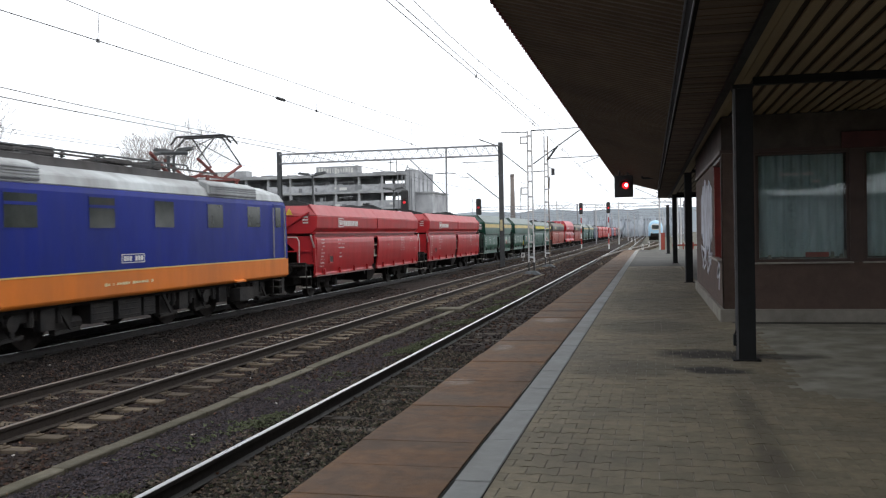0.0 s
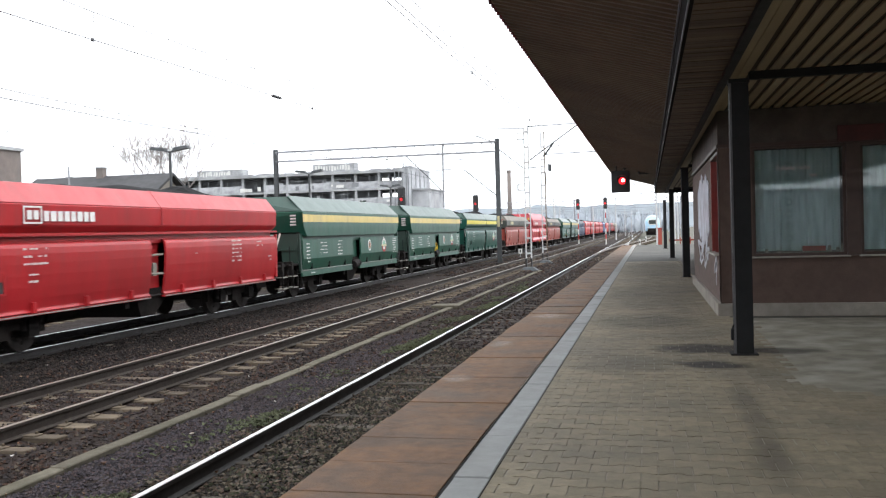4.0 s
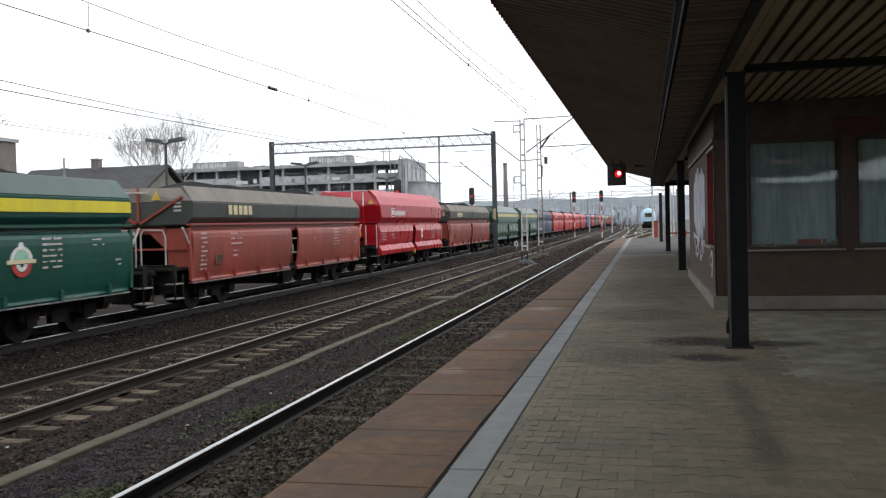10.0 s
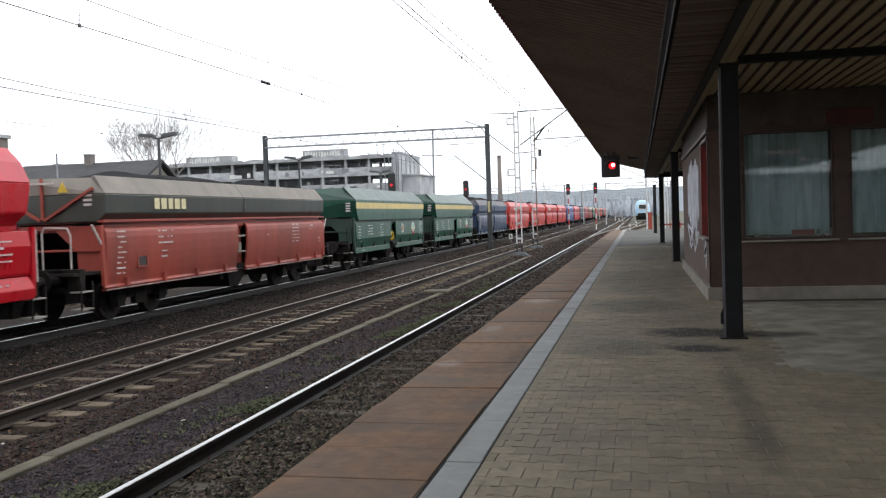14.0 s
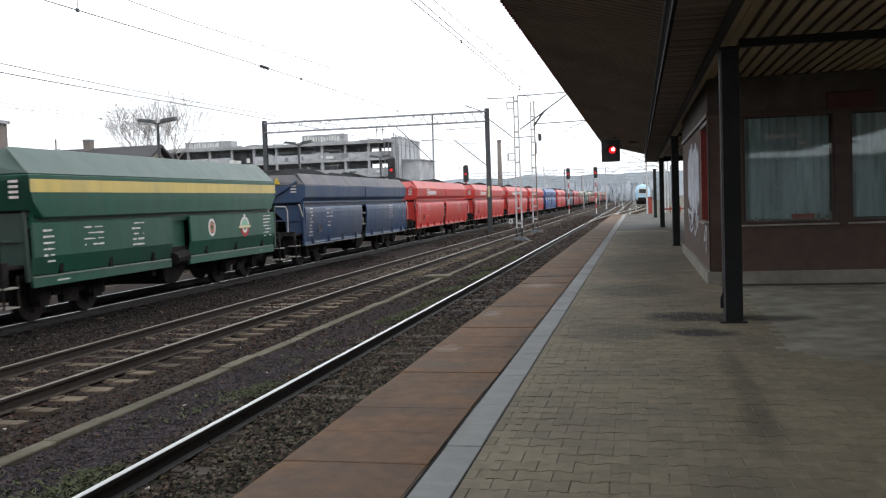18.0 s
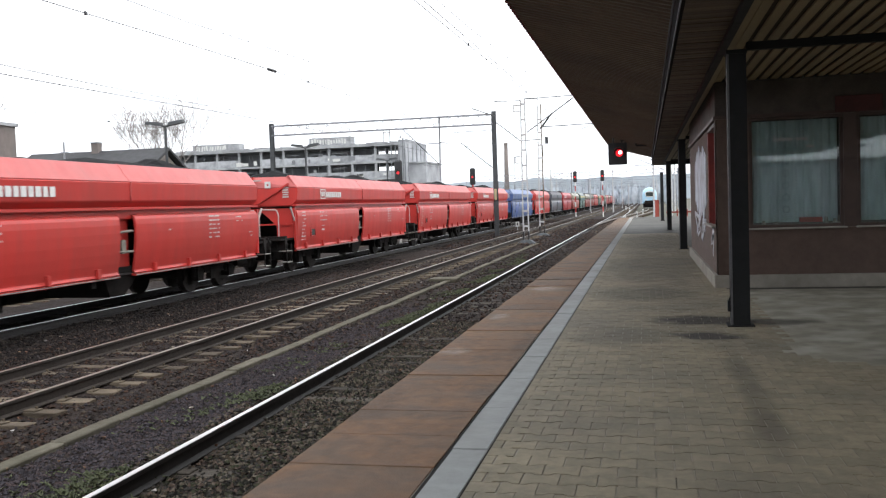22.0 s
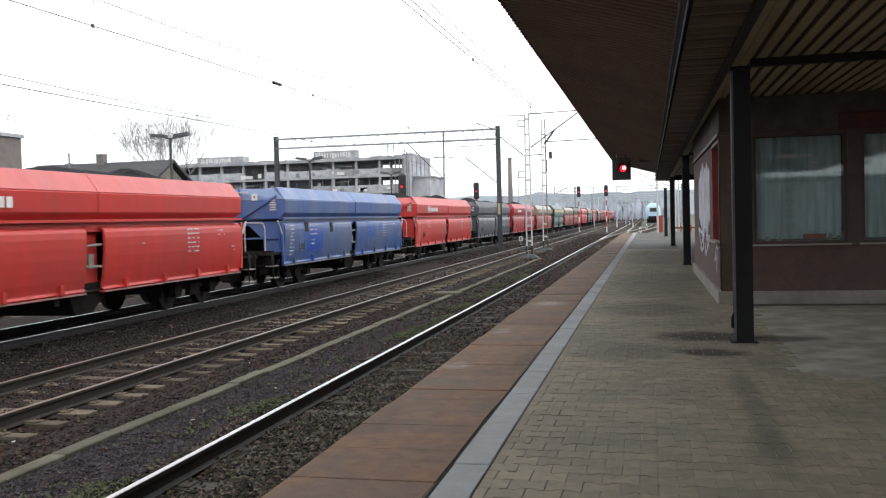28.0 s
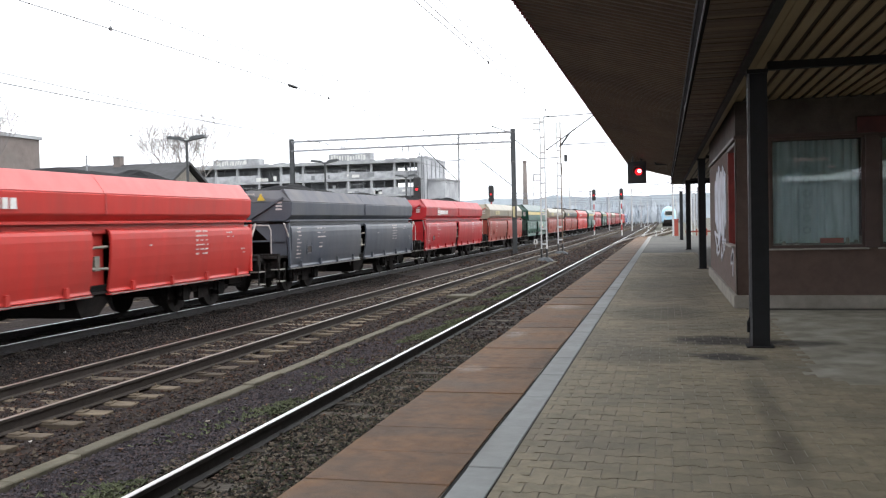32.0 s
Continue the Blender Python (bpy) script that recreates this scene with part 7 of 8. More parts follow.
# ------------------------------------------------------------------ beyond the tracks
def ruin():
    """Gutted concrete frame building behind the train."""
    y0, dep = 150.0, 15.0
    x0, x1 = -96.0, -41.0
    t = thing("ruined_factory", "gutted grey concrete factory with open floors and scrawled walls", "factory building", at=(0, y0, -1.16))
    st = 2.85
    zs = [1.6 + st * k for k in range(5)]
    top = 13.5
    for z in zs[:-1]:
        bm = B()
        box(bm, ((x0 + x1) / 2, dep / 2, z), (x1 - x0, dep, 0.32))
        part("floor_slab", bm, CONCRETE, t)
    bm = B()
    box(bm, ((x0 + x1) / 2, dep / 2, top - 0.35), (x1 - x0 + 0.6, dep + 0.8, 0.5))
    part("roof_slab", bm, CONCRETE, t)
    bm = B()
    box(bm, (0, 0, 0), (0.42, 0.5, top - 0.5))
    cm = finish(bm, "column", 0.03)
    cm.materials.append(CONCRETE)
    bm = B()
    box(bm, (0, 0, 0), (3.9, 0.16, 1.5))
    pm = finish(bm, "parapet_panel", 0.02)
    pm.materials.append(PANEL)
    n = int((x1 - x0) / 4.2)
    for k in range(n + 1):
        x = x0 + (x1 - x0) * k / n
        piece("column", cm, t, (x, 0.3, (top - 0.5) / 2))
        piece("column", cm, t, (x, dep * 0.5, (top - 0.5) / 2))
        if k < n:
            for z in zs[:-1]:
                if rng.random() < 0.86:
                    o = piece("parapet_panel", pm, t, (x + 2.1, 0.12, z + 0.62 + rng.uniform(-0.06, 0.06)))
                    o.rotation_euler[1] = rng.uniform(-0.01, 0.01)
    # the shade behind the open storeys is this wall's own grey
    bm = B()
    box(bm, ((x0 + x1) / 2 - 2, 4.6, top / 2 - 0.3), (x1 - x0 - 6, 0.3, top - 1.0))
    part("inner_wall", bm, VOID, t, "inner wall in a grey that stands for shade")
    # broken glazing bars, leaning props and debris in the open storeys
    q = random.Random(31)
    for z in zs[:-1]:
        for k in range(n):
            x = x0 + (x1 - x0) * k / n
            shade = VOID if q.random() < 0.5 else CONCRETE
            for j in range(q.randrange(1, 5)):
                bm = B()
                xa = x + q.uniform(0.4, 3.8)
                bar(bm, (xa, 0.35, z + 1.3), (xa + q.uniform(-0.15, 0.15), 0.35, z + 2.6), 0.045, 0.045)
                part("glazing_bar", bm, shade, t)
            if q.random() < 0.5:
                bm = B()
                bar(bm, (x + 0.3, 0.35, z + q.uniform(1.7, 2.2)), (x + q.uniform(1.5, 3.9), 0.35, z + q.uniform(1.7, 2.2)), 0.07, 0.07)
                part("leaning_prop", bm, shade, t)
            if q.random() < 0.35:
                bm = B()
                box(bm, (x + q.uniform(0.8, 3.2), 0.8, z + 1.6), (q.uniform(0.5, 1.8), 0.12, q.uniform(0.5, 1.1)))
                part("infill_wall", bm, PALE_WALL if q.random() < 0.4 else CONCRETE, t)
    bm = B()
    for k in range(14):
        x = x1 - 3 - k * 1.5
        if k % 3 != 2:
            box(bm, (x, 0.4, 11.2 + rng.uniform(-0.3, 0.3)), (0.9, 0.06, 0.8))
    part("window_remnant", bm, PALE_WALL, t, "pale remains of glazing")
    # stair tower with a pale end wall
    bm = B()
    box(bm, (x1 + 0.6, dep / 2, top / 2), (1.2, dep + 0.4, top))
    tw = part("stair_tower", bm, PALE_WALL, t, "pale rendered end wall")
    bm = B()
    box(bm, (x1 + 0.6, dep / 2, top + 0.15), (1.4, dep, 0.3))
    part("tower_parapet", bm, PANEL, tw)
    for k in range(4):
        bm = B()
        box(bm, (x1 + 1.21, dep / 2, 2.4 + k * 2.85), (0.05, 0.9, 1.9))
        part("window", bm, VOID, tw, "empty window drawn as a panel in painted shade")
    for x in (x1 - 1.3, x1 - 0.55, x1 + 0.1, x1 + 0.75, x1 + 1.1):
        bm = B()
        bar(bm, (x, -0.32, 0.4), (x + 0.03, -0.32, top + q.uniform(-1.5, 0.9)), 0.13, 0.1)
        part("down_pipe", bm, VOID, tw, "dark rusty pipe down the wall")
    for k in range(5):
        bm = B()
        bar(bm, (x1 + 1.22, 1.5 + k * 3.0, 0.4), (x1 + 1.22, 1.5 + k * 3.0, top - 0.4), 0.1, 0.16)
        part("down_pipe", bm, VOID, tw, "dark rusty pipe down the wall")
    bm = B()
    for k in range(6):
        bar(bm, (x1 + 0.1, 0.4 + k * 2.8, top + 0.2), (x1 + 0.1 + q.uniform(-0.3, 0.3), 0.4 + k * 2.8, top + q.uniform(0.5, 1.2)), 0.14, 0.14)
    bar(bm, (x1 + 0.1, 0.2, top + 0.75), (x1 + 0.1, 11.0, top + 0.65), 0.1, 0.12)
    part("broken_frame", bm, CONCRETE, tw, "jagged remains of the top storey")
    bm = B()
    box(bm, (-53.4, 1.2, top + 0.55), (7.6, 2.4, 1.5))
    rb = part("roof_block", bm, CONCRETE, t, "grey rooftop block with scrawls")
    bm = B()
    r = random.Random(5)
    for k in range(13):
        bm = B()
        box(bm, (-56.6 + k * 0.5, -0.03, top + 0.55 + r.uniform(-0.1, 0.1)), (r.uniform(0.15, 0.4), 0.04, r.uniform(0.6, 1.05)))
        part("scrawl", bm, WHITE_PAINT, rb, "pale unreadable scrawl")
    bm = B()
    box(bm, (-75.0, 1.2, top + 0.35), (9.0, 2.4, 1.5))
    rb = part("roof_block", bm, CONCRETE, t, "grey rooftop block with white scrawls")
    for k in range(12):
        bm = B()
        w = r.uniform(0.2, 0.42)
        bar(bm, (-78.6 + k * 0.5, -0.05, top + r.uniform(-0.1, 0.1)), (-78.6 + k * 0.5 + r.uniform(-0.15, 0.25), -0.05, top + r.uniform(0.7, 1.0)), w, 0.04)
        part("scrawl", bm, WHITE_PAINT, rb, "white unreadable scrawl")
    # broken edge along the roof and pale paint smears on the parapets
    for k in range(46):
        bm = B()
        x = r.uniform(x0, x1)
        box(bm, (x, r.uniform(0, 0.6), top - 0.1 + r.uniform(0, 0.12)), (r.uniform(0.4, 2.2), 0.5, r.uniform(0.1, 0.35)))
        part("broken_edge", bm, CONCRETE if k % 2 else PANEL, t)
    for k in range(40):
        bm = B()
        x, z = r.uniform(-72, x1 - 1), zs[r.randrange(1, 4)] + 0.7
        box(bm, (x, 0.03, z + r.uniform(-0.15, 0.15)), (r.uniform(0.3, 1.4), 0.03, r.uniform(0.3, 0.8)))
        part("paint_smear", bm, WHITE_PAINT if k % 3 else VOID, t)
    bm = B()
    for x in (-44.5, -43.4):
        rod(bm, (x, 3, top), (x, 3, top + 2.6), 0.07)
        rod(bm, (x - 0.5, 3, top + 1.9), (x + 0.5, 3, top + 1.9), 0.05)
    part("roof_aerial", bm, DARK_MAST, t)


ruin()

# plain block rising behind the ruin's far end
an = thing("annex_building", "dull beige block behind the ruined factory", "factory building", at=(-112, 176, -1.16))
bm = B()
box(bm, (0, 0, 7.4), (26, 10, 14.8))
part("wall", bm, BEIGE_WALL, an)
bm = B()
box(bm, (0, 0, 14.9), (26.5, 10.5, 0.3))
part("roof_slab", bm, CONCRETE, an)
for k in range(6):
    bm = B()
    box(bm, (-10 + k * 4.0, -5.03, 12.2), (1.8, 0.1, 1.5))
    part("window", bm, VOID, an, "empty window drawn as a panel in painted shade")

# pale shed right of the ruin
sh = thing("shed", "pale flat-roofed shed beside the ruined factory", "shed", at=(-38.9, 158, -1.16))
bm = B()
box(bm, (0, 0, 4.9), (4.2, 12, 9.8))
part("wall", bm, PALE_WALL, sh)
bm = B()
box(bm, (0, 0, 9.9), (4.6, 12.4, 0.25))
part("roof", bm, CONCRETE, sh)

# house with a dark gabled roof, gable towards the track
ho = thing("railway_house", "old house with a dark felt gable roof and stub chimney", "house", at=(-40.1, 62, -0.9))
bm = B()
box(bm, (-2.8, 3.5, 2.5), (11.6, 7, 5.0))
part("wall", bm, PLINTH, ho, "dull rendered wall")
bm = B()
a = [bm.verts.new(p) for p in ((3.4, -0.6, 5.0), (3.4, 7.6, 5.0), (3.4, 3.5, 7.25), (-9.1, -0.6, 5.0), (-9.1, 7.6, 5.0), (-9.1, 3.5, 7.25))]
b_ = [bm.verts.new(v.co + Vector((0, 0, 0.22))) for v in a]
for q in ((0, 2, 5, 3), (2, 1, 4, 5)):
    bm.faces.new([a[i] for i in q])
    bm.faces.new([b_[i] for i in q[::-1]])
for i, j in ((0, 2), (2, 1), (1, 4), (4, 5), (5, 3), (3, 0)):
    bm.faces.new((a[i], a[j], b_[j], b_[i]))
part("roof", bm, ROOFING, ho, "dark felt roof")
bm = B()
g = [bm.verts.new(p) for p in ((3.0, 0, 5.05), (3.0, 7, 5.05), (3.0, 3.5, 7.05))]
h = [bm.verts.new(v.co - Vector((0.2, 0, 0))) for v in g]
bm.faces.new(g)
bm.faces.new(h[::-1])
for i in range(3):
    bm.faces.new((g[i], g[(i + 1) % 3], h[(i + 1) % 3], h[i]))
part("gable", bm, PLINTH, ho)
bm = B()
box(bm, (-3.0, 3.4, 7.55), (0.6, 0.6, 1.1))
ch = part("chimney", bm, BRICK, ho, "sooty stub chimney")
bm = B()
box(bm, (-3.0, 3.4, 8.12), (0.72, 0.72, 0.1))
part("cap", bm, CONCRETE, ch)
bm = B()
for z in (3.4,):
    box(bm, (3.03, 3.5, z), (0.06, 1.2, 1.5))
part("window", bm, VOID, ho)

# brick block at the far left
bk = thing("brick_building", "weathered brick building with a flat cornice", "building", at=(-60.1, 66, -1.5))
bm = B()
box(bm, (0, 0, 5.7), (9, 12, 11.4))
part("wall", bm, BRICK, bk)
bm = B()
box(bm, (0, 0, 11.3), (9.4, 12.4, 0.3))
part("cornice", bm, CONCRETE, bk)
for k in range(3):
    for j in range(2):
        bm = B()
        box(bm, (4.52, -3.5 + k * 3.4, 3.0 + j * 4.0), (0.1, 1.3, 2.0))
        part("window", bm, VOID, bk)
        bm = B()
        box(bm, (-2.8 + k * 2.9, -6.02, 3.0 + j * 4.0), (1.2, 0.1, 2.0))
        part("window", bm, VOID, bk)


def yard_lamp(x, y, h):
    t = thing("yard_lamp", "dark twin-armed yard lamp on a slim pole", "street lamp", "yard lamps behind the train", (x, y, -1.16))
    bm = B()
    rod(bm, (0, 0, 0), (0, 0, h), 0.11, 8, 0.07)
    part("pole", bm, DARK_MAST, t)
    for s in (-1, 1):
        bm = B()
        rod(bm, (0, 0, h - 0.05), (s * 0.35, 0, h + 0.05), 0.05)
        part("arm", bm, DARK_MAST, t)
        bm = B()
        loft(bm, [[(s * 0.22, -0.2, h), (s * 0.22, 0.2, h), (s * 1.15, 0.2, h + 0.13), (s * 1.15, -0.2, h + 0.13)], [(s * 0.26, -0.16, h + 0.2), (s * 0.26, 0.16, h + 0.2), (s * 1.05, 0.14, h + 0.3), (s * 1.05, -0.14, h + 0.3)]])
        part("lamp_head", bm, DARK_MAST, t)


yard_lamp(-25.4, 45, 7.25)
yard_lamp(-25.3, 65.5, 7.2)
yard_lamp(-25.9, 90, 7.2)


def bare_tree(x, y, h, seed, spread=0.5, z=-1.16, levels=6):
    r = random.Random(seed)
    t = thing("bare_tree", "leafless broad-crowned tree with fine grey twigs", "tree", "bare trees", (x, y, z))
    trunk, crown = B(), B()

    def grow(p, d, ln, rad, lev):
        q = p + d * ln
        rod(trunk if lev < 2 else crown, p, q, max(rad, 0.011), 6 if lev < 3 else 3, max(rad * 0.72, 0.009))
        if lev >= levels:
            return
        for _ in range(4 if lev == 0 else 3 if lev < 4 else 2):
            turn = Vector((r.uniform(-1, 1), r.uniform(-1, 1), r.uniform(-0.3, 0.5)))
            nd = (d + turn * spread * (1.3 if lev == 0 else 1)).normalized()
            nd = (nd + Vector((0, 0, 0.2))).normalized()
            grow(q, nd, ln * r.uniform(0.66, 0.88), rad * 0.6, lev + 1)

    grow(Vector((0, 0, 0)), Vector((0, 0, 1)), h * 0.2, h * 0.012, 0)
    part("trunk", trunk, BARK, t)
    part("crown", crown, BARK, t, "fine bare twigs")


bare_tree(-42.8, 76, 16.0, 3, 0.76, levels=8)
bare_tree(-51.0, 80, 9.0, 4, 0.6)
bare_tree(-45.3, 52, 14.5, 9, 0.75, levels=8)
for i, (x, y, h) in enumerate(((-60, 250, 13), (-52, 230, 11), (-66, 265, 14), (-45, 290, 12))):
    bare_tree(x, y, h, 20 + i, 0.6, levels=5)

# far wooded skyline and town, with haze put into their colours
bm = B()
cols = []
for k in range(140):
    a = radians(-62 + k * 0.62)
    d = 1150
    x, y = d * math.sin(a), d * math.cos(a)
    h = 29 + 5 * noise.noise((a * 5, 1.0, 0)) + 3 * noise.noise((a * 30, 3.0, 0)) + 3.5 * noise.noise((a * 160, 5.0, 0))
    cols.append((bm.verts.new((x, y, -1.2)), bm.verts.new((x, y, max(6, h))), bm.verts.new((x * 1.1, y * 1.1, max(6, h) + 1))))
for a, b_ in zip(cols, cols[1:]):
    bm.faces.new((a[0], b_[0], b_[1], a[1]))
    bm.faces.new((a[1], b_[1], b_[2], a[2]))
solo("backdrop", bm, HAZED_WOOD, "wooded hills on the skyline, haze painted into their grey", "hills", kind="structure")
r = random.Random(12)
vs, fs = [], []
for _ in range(2600):
    y = r.uniform(330, 700)
    x = y * r.uniform(-0.55, 0.06) - 12
    h = r.uniform(4, 11)
    z = -1.2
    for _ in range(9):
        a = r.uniform(0, 6.28)
        w = h * r.uniform(0.03, 0.13)
        k = len(vs)
        vs.extend([(x + w * math.cos(a), y + w * math.sin(a), z + h * r.uniform(0.2, 0.5)), (x + w * math.cos(a + 2), y + w * math.sin(a + 2), z + h * r.uniform(0.3, 0.7)), (x + 0.4 * w * math.cos(a + 4), y, z + h * r.uniform(0.7, 1.0)), (x, y, z)])
        fs.extend([(k, k + 1, k + 2), (k, k + 1, k + 3)])
me = bpy.data.meshes.new("far_scrub")
me.from_pydata(vs, [], fs)
me.materials.append(HAZED_TWIG)
tagged(new("far_scrub", me), "leafless scrub and trees far beyond the yard, coloured pale for haze", "scrub", kind="stuff")
for i in range(15):
    y = r.uniform(380, 600)
    x = y * (-0.5 + i * 0.036) - 8
    w, h = r.uniform(10, 24), r.uniform(4, 9)
    t = thing("distant_building", "distant town building, its colours paled for haze", "building", "distant buildings", (x, y, -1.2))
    bm = B()
    box(bm, (0, 0, h / 2), (w, 12, h))
    part("wall", bm, HAZED_WOOD if i % 2 else HAZED_WALL, t)
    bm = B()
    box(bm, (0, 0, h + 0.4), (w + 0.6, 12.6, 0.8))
    part("roof", bm, HAZED_DARK if i % 3 else HAZED_WALL, t)
    for k in range(int(w / 4)):
        for j in range(int(h / 3)):
            bm = B()
            box(bm, (-w / 2 + 2 + k * 4, -6.02, 1.8 + j * 3), (1.5, 0.1, 1.4))
            part("window", bm, HAZED_DARK, t)

# brick smokestack
sk = thing("smokestack", "tall red brick smokestack", "chimney", at=(-52.6, 350, -1.2))
bm = B()
rod(bm, (0, 0, 0), (0, 0, 24.8), 1.1, 12, 0.72)
part("shaft", bm, BRICK, sk, smooth=True)
bm = B()
rod(bm, (0, 0, 24.8), (0, 0, 25.6), 0.85, 12)
part("cap", bm, BRICK, sk)
for i, (x, y, h) in enumerate(((-31.7, 45, 6.7), (-24.0, 170, 11.0), (-47, 240, 12))):
    pt = thing("utility_pole", "slim grey utility pole with a crossarm", "utility pole", "utility poles", (x, y, -1.16))
    bm = B()
    rod(bm, (0, 0, 0), (0, 0, h), 0.07, 8, 0.05)
    part("shaft", bm, GALV, pt)
    bm = B()
    bar(bm, (-0.25, 0, h - 0.6), (0.25, 0, h - 0.6), 0.06, 0.06)
    part("crossarm", bm, GALV, pt)

# pale blue train standing on the siding
em = thing("railcar", "pale blue railcar standing on the siding with a rounded front", "train", at=(0.75, 186, RAIL_Z))
bm = B()
prof = [(-1.4, 0.95), (-1.45, 2.3)] + [(-1.42 * math.cos(k * math.pi / 10), 2.75 + 1.45 * math.sin(k * math.pi / 10)) for k in range(11)] + [(1.45, 2.3), (1.4, 0.95)]
loft(bm, [[(x * f, y, 2.2 + (z - 2.2) * f) for x, z in prof] for y, f in ((-0.75, 0.72), (-0.5, 0.9), (0.1, 0.99), (0.6, 1.0), (40, 1.0))])
part("body", bm, EMU_BLUE, em, smooth=False)
bm = B()
loft(bm, [[(x * f, y, 2.75 + (z - 2.75) * f * 0.8) for x, z in prof[2:13]] + [(0.8 * f, y, 2.2), (-0.8 * f, y, 2.2)] for y, f in ((-0.86, 0.62), (-0.7, 0.66))])
part("windscreen_surround", bm, WHITE_PAINT, em, "white windscreen surround")
bm = B()
box(bm, (0, -0.87, 2.8), (1.35, 0.06, 0.8))
part("windscreen", bm, CABGLASS, em, bevel=0.02)
bm = B()
box(bm, (0, -0.72, 1.2), (1.9, 0.3, 0.7))
part("apron", bm, UNDER, em)
bm = B()
box(bm, (0, 10, 0.62), (2.5, 20, 0.9))
part("underframe", bm, UNDER, em)
bm = B()
for x in (-0.95, 0.95):
    rod(bm, (x * 0.75, -0.7, 1.75), (x * 0.75, -0.8, 1.75), 0.16, 10)
part("headlight", bm, WHITE_PAINT, em)

# end of the platform: red cabinet, barrier, small markers
cb = thing("relay_cabinet", "narrow red metal cabinet at the platform end", "cabinet", at=(0.78, 66.5, -1.16))
bm = B()
box(bm, (0, 0, 1.15), (0.28, 0.3, 2.2))
part("body", bm, RUST_RED, cb, bevel=0.02)
bm = B()
box(bm, (0, -0.16, 1.2), (0.22, 0.02, 1.9))
part("door", bm, RUST_RED, cb)
bm = B()
box(bm, (0, 0, 2.27), (0.34, 0.36, 0.06))
part("cap", bm, RUST_RED, cb)
fe = thing("barrier_fence", "low red barrier fence beyond the platform", "fence", at=(0, 72, -1.16))
for k in range(7):
    bm = B()
    box(bm, (1.6 + k * 0.75, 0, 0.75), (0.08, 0.08, 1.5))
    part("post", bm, RUST_RED, fe)
for z in (0.7, 1.3):
    bm = B()
    bar(bm, (1.5, 0, z), (6.3, 0, z), 0.04, 0.12)
    part("rail", bm, RUST_RED, fe)
for i, (x, y) in enumerate(((-2.6, 150), (-1.0, 104), (-4.0, 190), (-0.4, 128), (-1.9, 84))):
    mk = thing("line_marker", "short white marker post beside the rails", "marker", "line markers", (x, y, -1.1))
    bm = B()
    box(bm, (0, 0, 0.45), (0.2, 0.12, 0.9))
    part("post", bm, WHITE_PAINT, mk, bevel=0.02)
    bm = B()
    box(bm, (0, -0.07, 0.6), (0.12, 0.02, 0.2))
    part("plate", bm, BLACK, mk)
nb = thing("number_board", "small white board between the tracks", "sign", at=(-10.3, 73.7, -1.05))
bm = B()
rod(bm, (0, 0, 0), (0, 0, 0.4), 0.03)
part("post", bm, GALV, nb)
bm = B()
box(bm, (0, -0.02, 0.57), (0.3, 0.03, 0.4))
bd = part("board", bm, WHITE_PAINT, nb)
bm = B()
box(bm, (0, -0.04, 0.57), (0.1, 0.015, 0.22))
part("marking", bm, BLACK, bd, "dark bar")
sb = thing("station_building", "pale low station building behind the platform", "building", at=(9.5, 62, -1.16))
bm = B()
box(bm, (0, 18, 2.0), (5, 36, 4.0))
part("wall", bm, PALE_WALL, sb)
bm = B()
box(bm, (0, 18, 4.1), (5.6, 36.6, 0.25))
part("roof", bm, CONCRETE, sb)

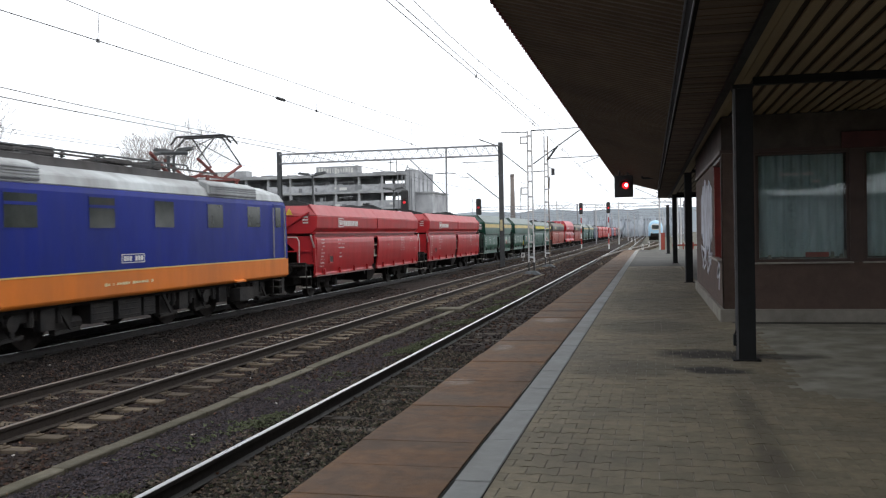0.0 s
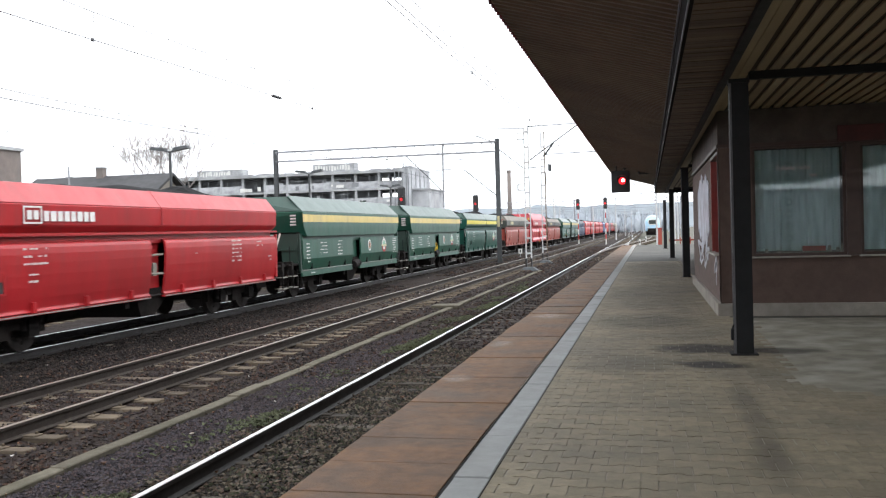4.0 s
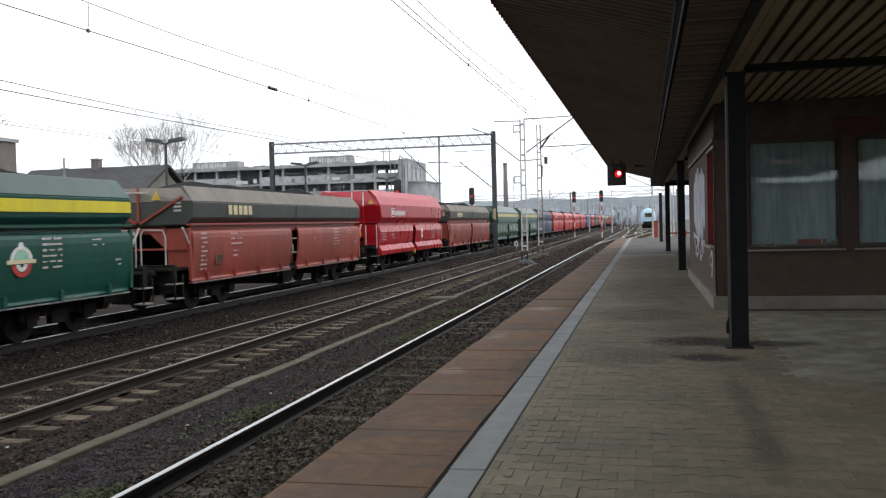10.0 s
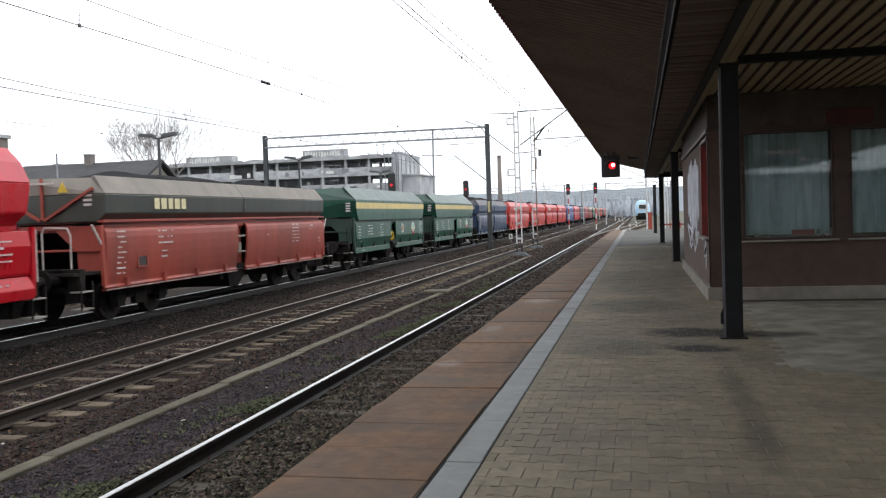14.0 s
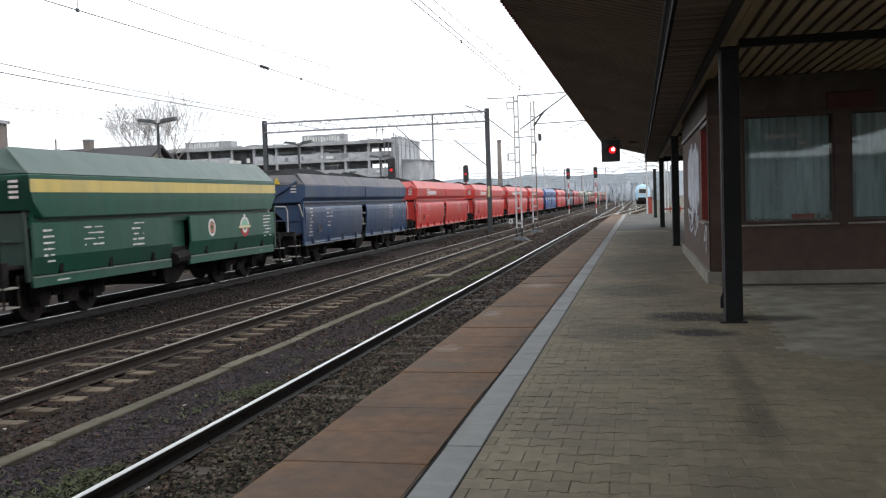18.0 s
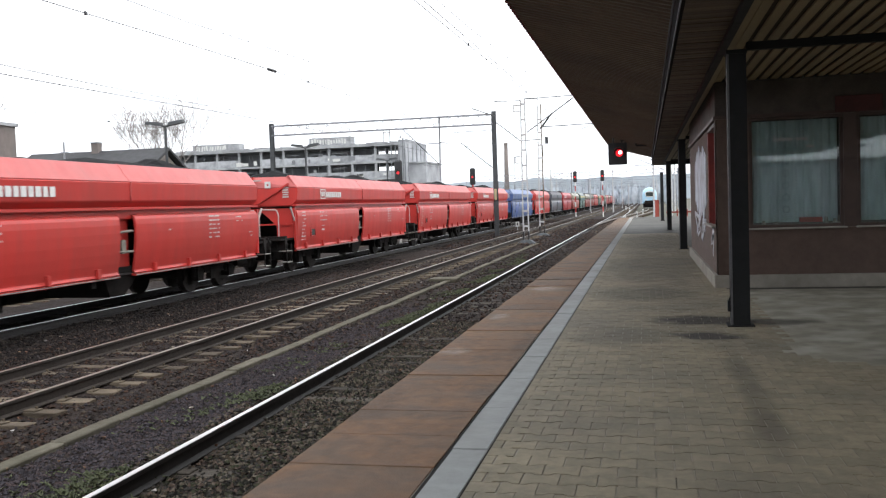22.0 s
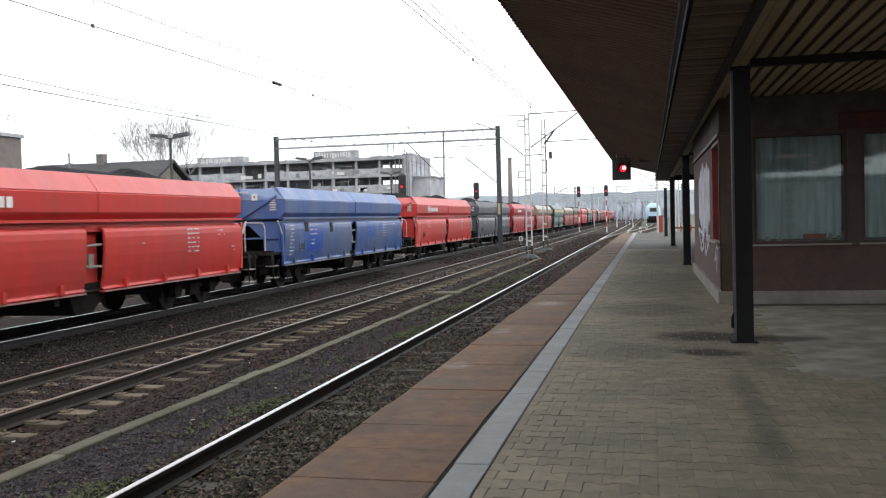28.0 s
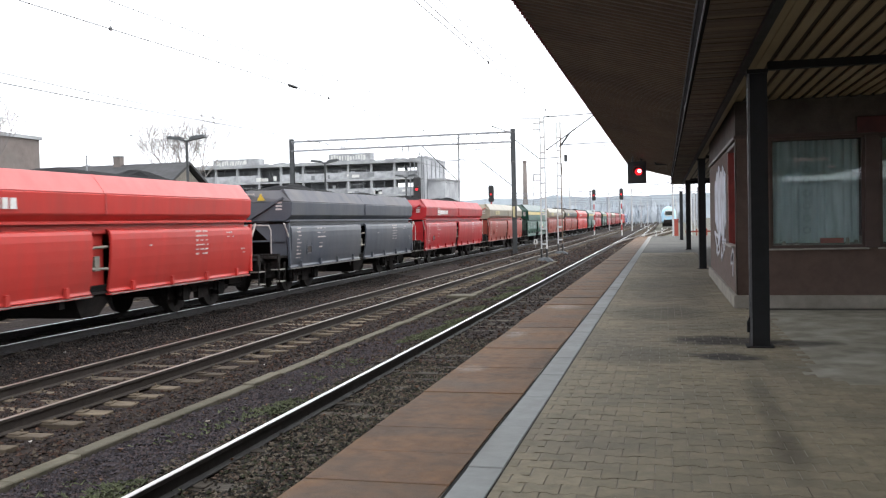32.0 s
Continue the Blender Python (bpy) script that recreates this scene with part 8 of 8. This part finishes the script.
mu = thing("painted_shed", "low shed painted pale blue and white with a mural", "shed", at=(-44.0, 50, -1.16))
bm = B()
box(bm, (0, 0, 2.4), (10, 5, 4.8))
part("wall", bm, MURAL, mu)
bm = B()
for k in range(4):
    box(bm, (-3.4 + k * 2.2, -2.52, 2.2 + 0.4 * (k % 2)), (1.3, 0.05, 1.1))
part("mural_panel", bm, WHITE_PAINT, mu, "white mural patches")
bm = B()
for k in range(3):
    bar(bm, (-4 + k * 3.0, -2.53, 3.2), (-2.6 + k * 3.0, -2.53, 4.0), 0.05, 0.16)
part("mural_line", bm, MINT, mu, "green mural lines")
bm = B()
box(bm, (0, 0, 4.9), (10.4, 5.4, 0.2))
part("roof", bm, CONCRETE, mu)

# plain unseen wall, added to keep bright horizon sky off the wagon sides
fw = thing("station_facade", "plain dull unseen wall added behind the platform to block horizon sky", "building", at=(25, 0, -1.16))
bm = B()
box(bm, (0.5, -5, 2.9), (1.0, 150, 5.8))
part("wall", bm, ROOM_WALL, fw)
bm = B()
box(bm, (0.4, -5, 5.9), (1.6, 150.6, 0.3))
part("cornice", bm, CONCRETE, fw)

# low flat-roofed sheds behind the camera, added to shape the booth windows' reflection
for i, (x, w, h) in enumerate(((-44, 22, 5.2), (-22, 21, 5.6), (0, 22, 5.3), (22, 21, 5.7), (43, 20, 5.1))):
    hs_ = thing("goods_shed", "long pale flat-roofed shed added for the window reflection", "shed", "sheds behind the platform", (x, -80, -1.16))
    bm = B()
    box(bm, (0, 0, h / 2), (w, 8, h))
    part("wall", bm, PALE_WALL, hs_)
    bm = B()
    box(bm, (0, 0, h + 0.12), (w + 0.4, 8.4, 0.24))
    part("roof", bm, ROOFING, hs_)


for i, (x, h) in enumerate(((-18, 10), (-3, 8), (9, 11), (19, 9), (30, 10))):
    bare_tree(x, -71, h, 60 + i, 0.7, levels=6)


# ------------------------------------------------------------------ motion of the train
def travelled(t):
    """Metres run by the train since the start, towards the camera."""
    u = t / 32
    return 257.813 * u + 57.793 * u**2 - 70.378 * u**3 + 27.118 * u**4


def motions():
    for ob, c in TRAIN:
        walk(ob, [(t, pose(T3, c - travelled(t), RAIL_Z)) for t in range(0, 33)])
        if c > 345:
            continue
        for b in ob.children:
            for w in b.children:
                if w.name.startswith("wheelset"):
                    x, y, r = w.location
                    step = 1 / 15 if r < 0.5 else 0.1
                    rows = []
                    for k in range(int(round(32 / step)) + 1):
                        t = k * step
                        rows.append((t, pose(x, y, r, math.degrees(travelled(t) / r) % 360)))
                    walk(w, rows)


motions()
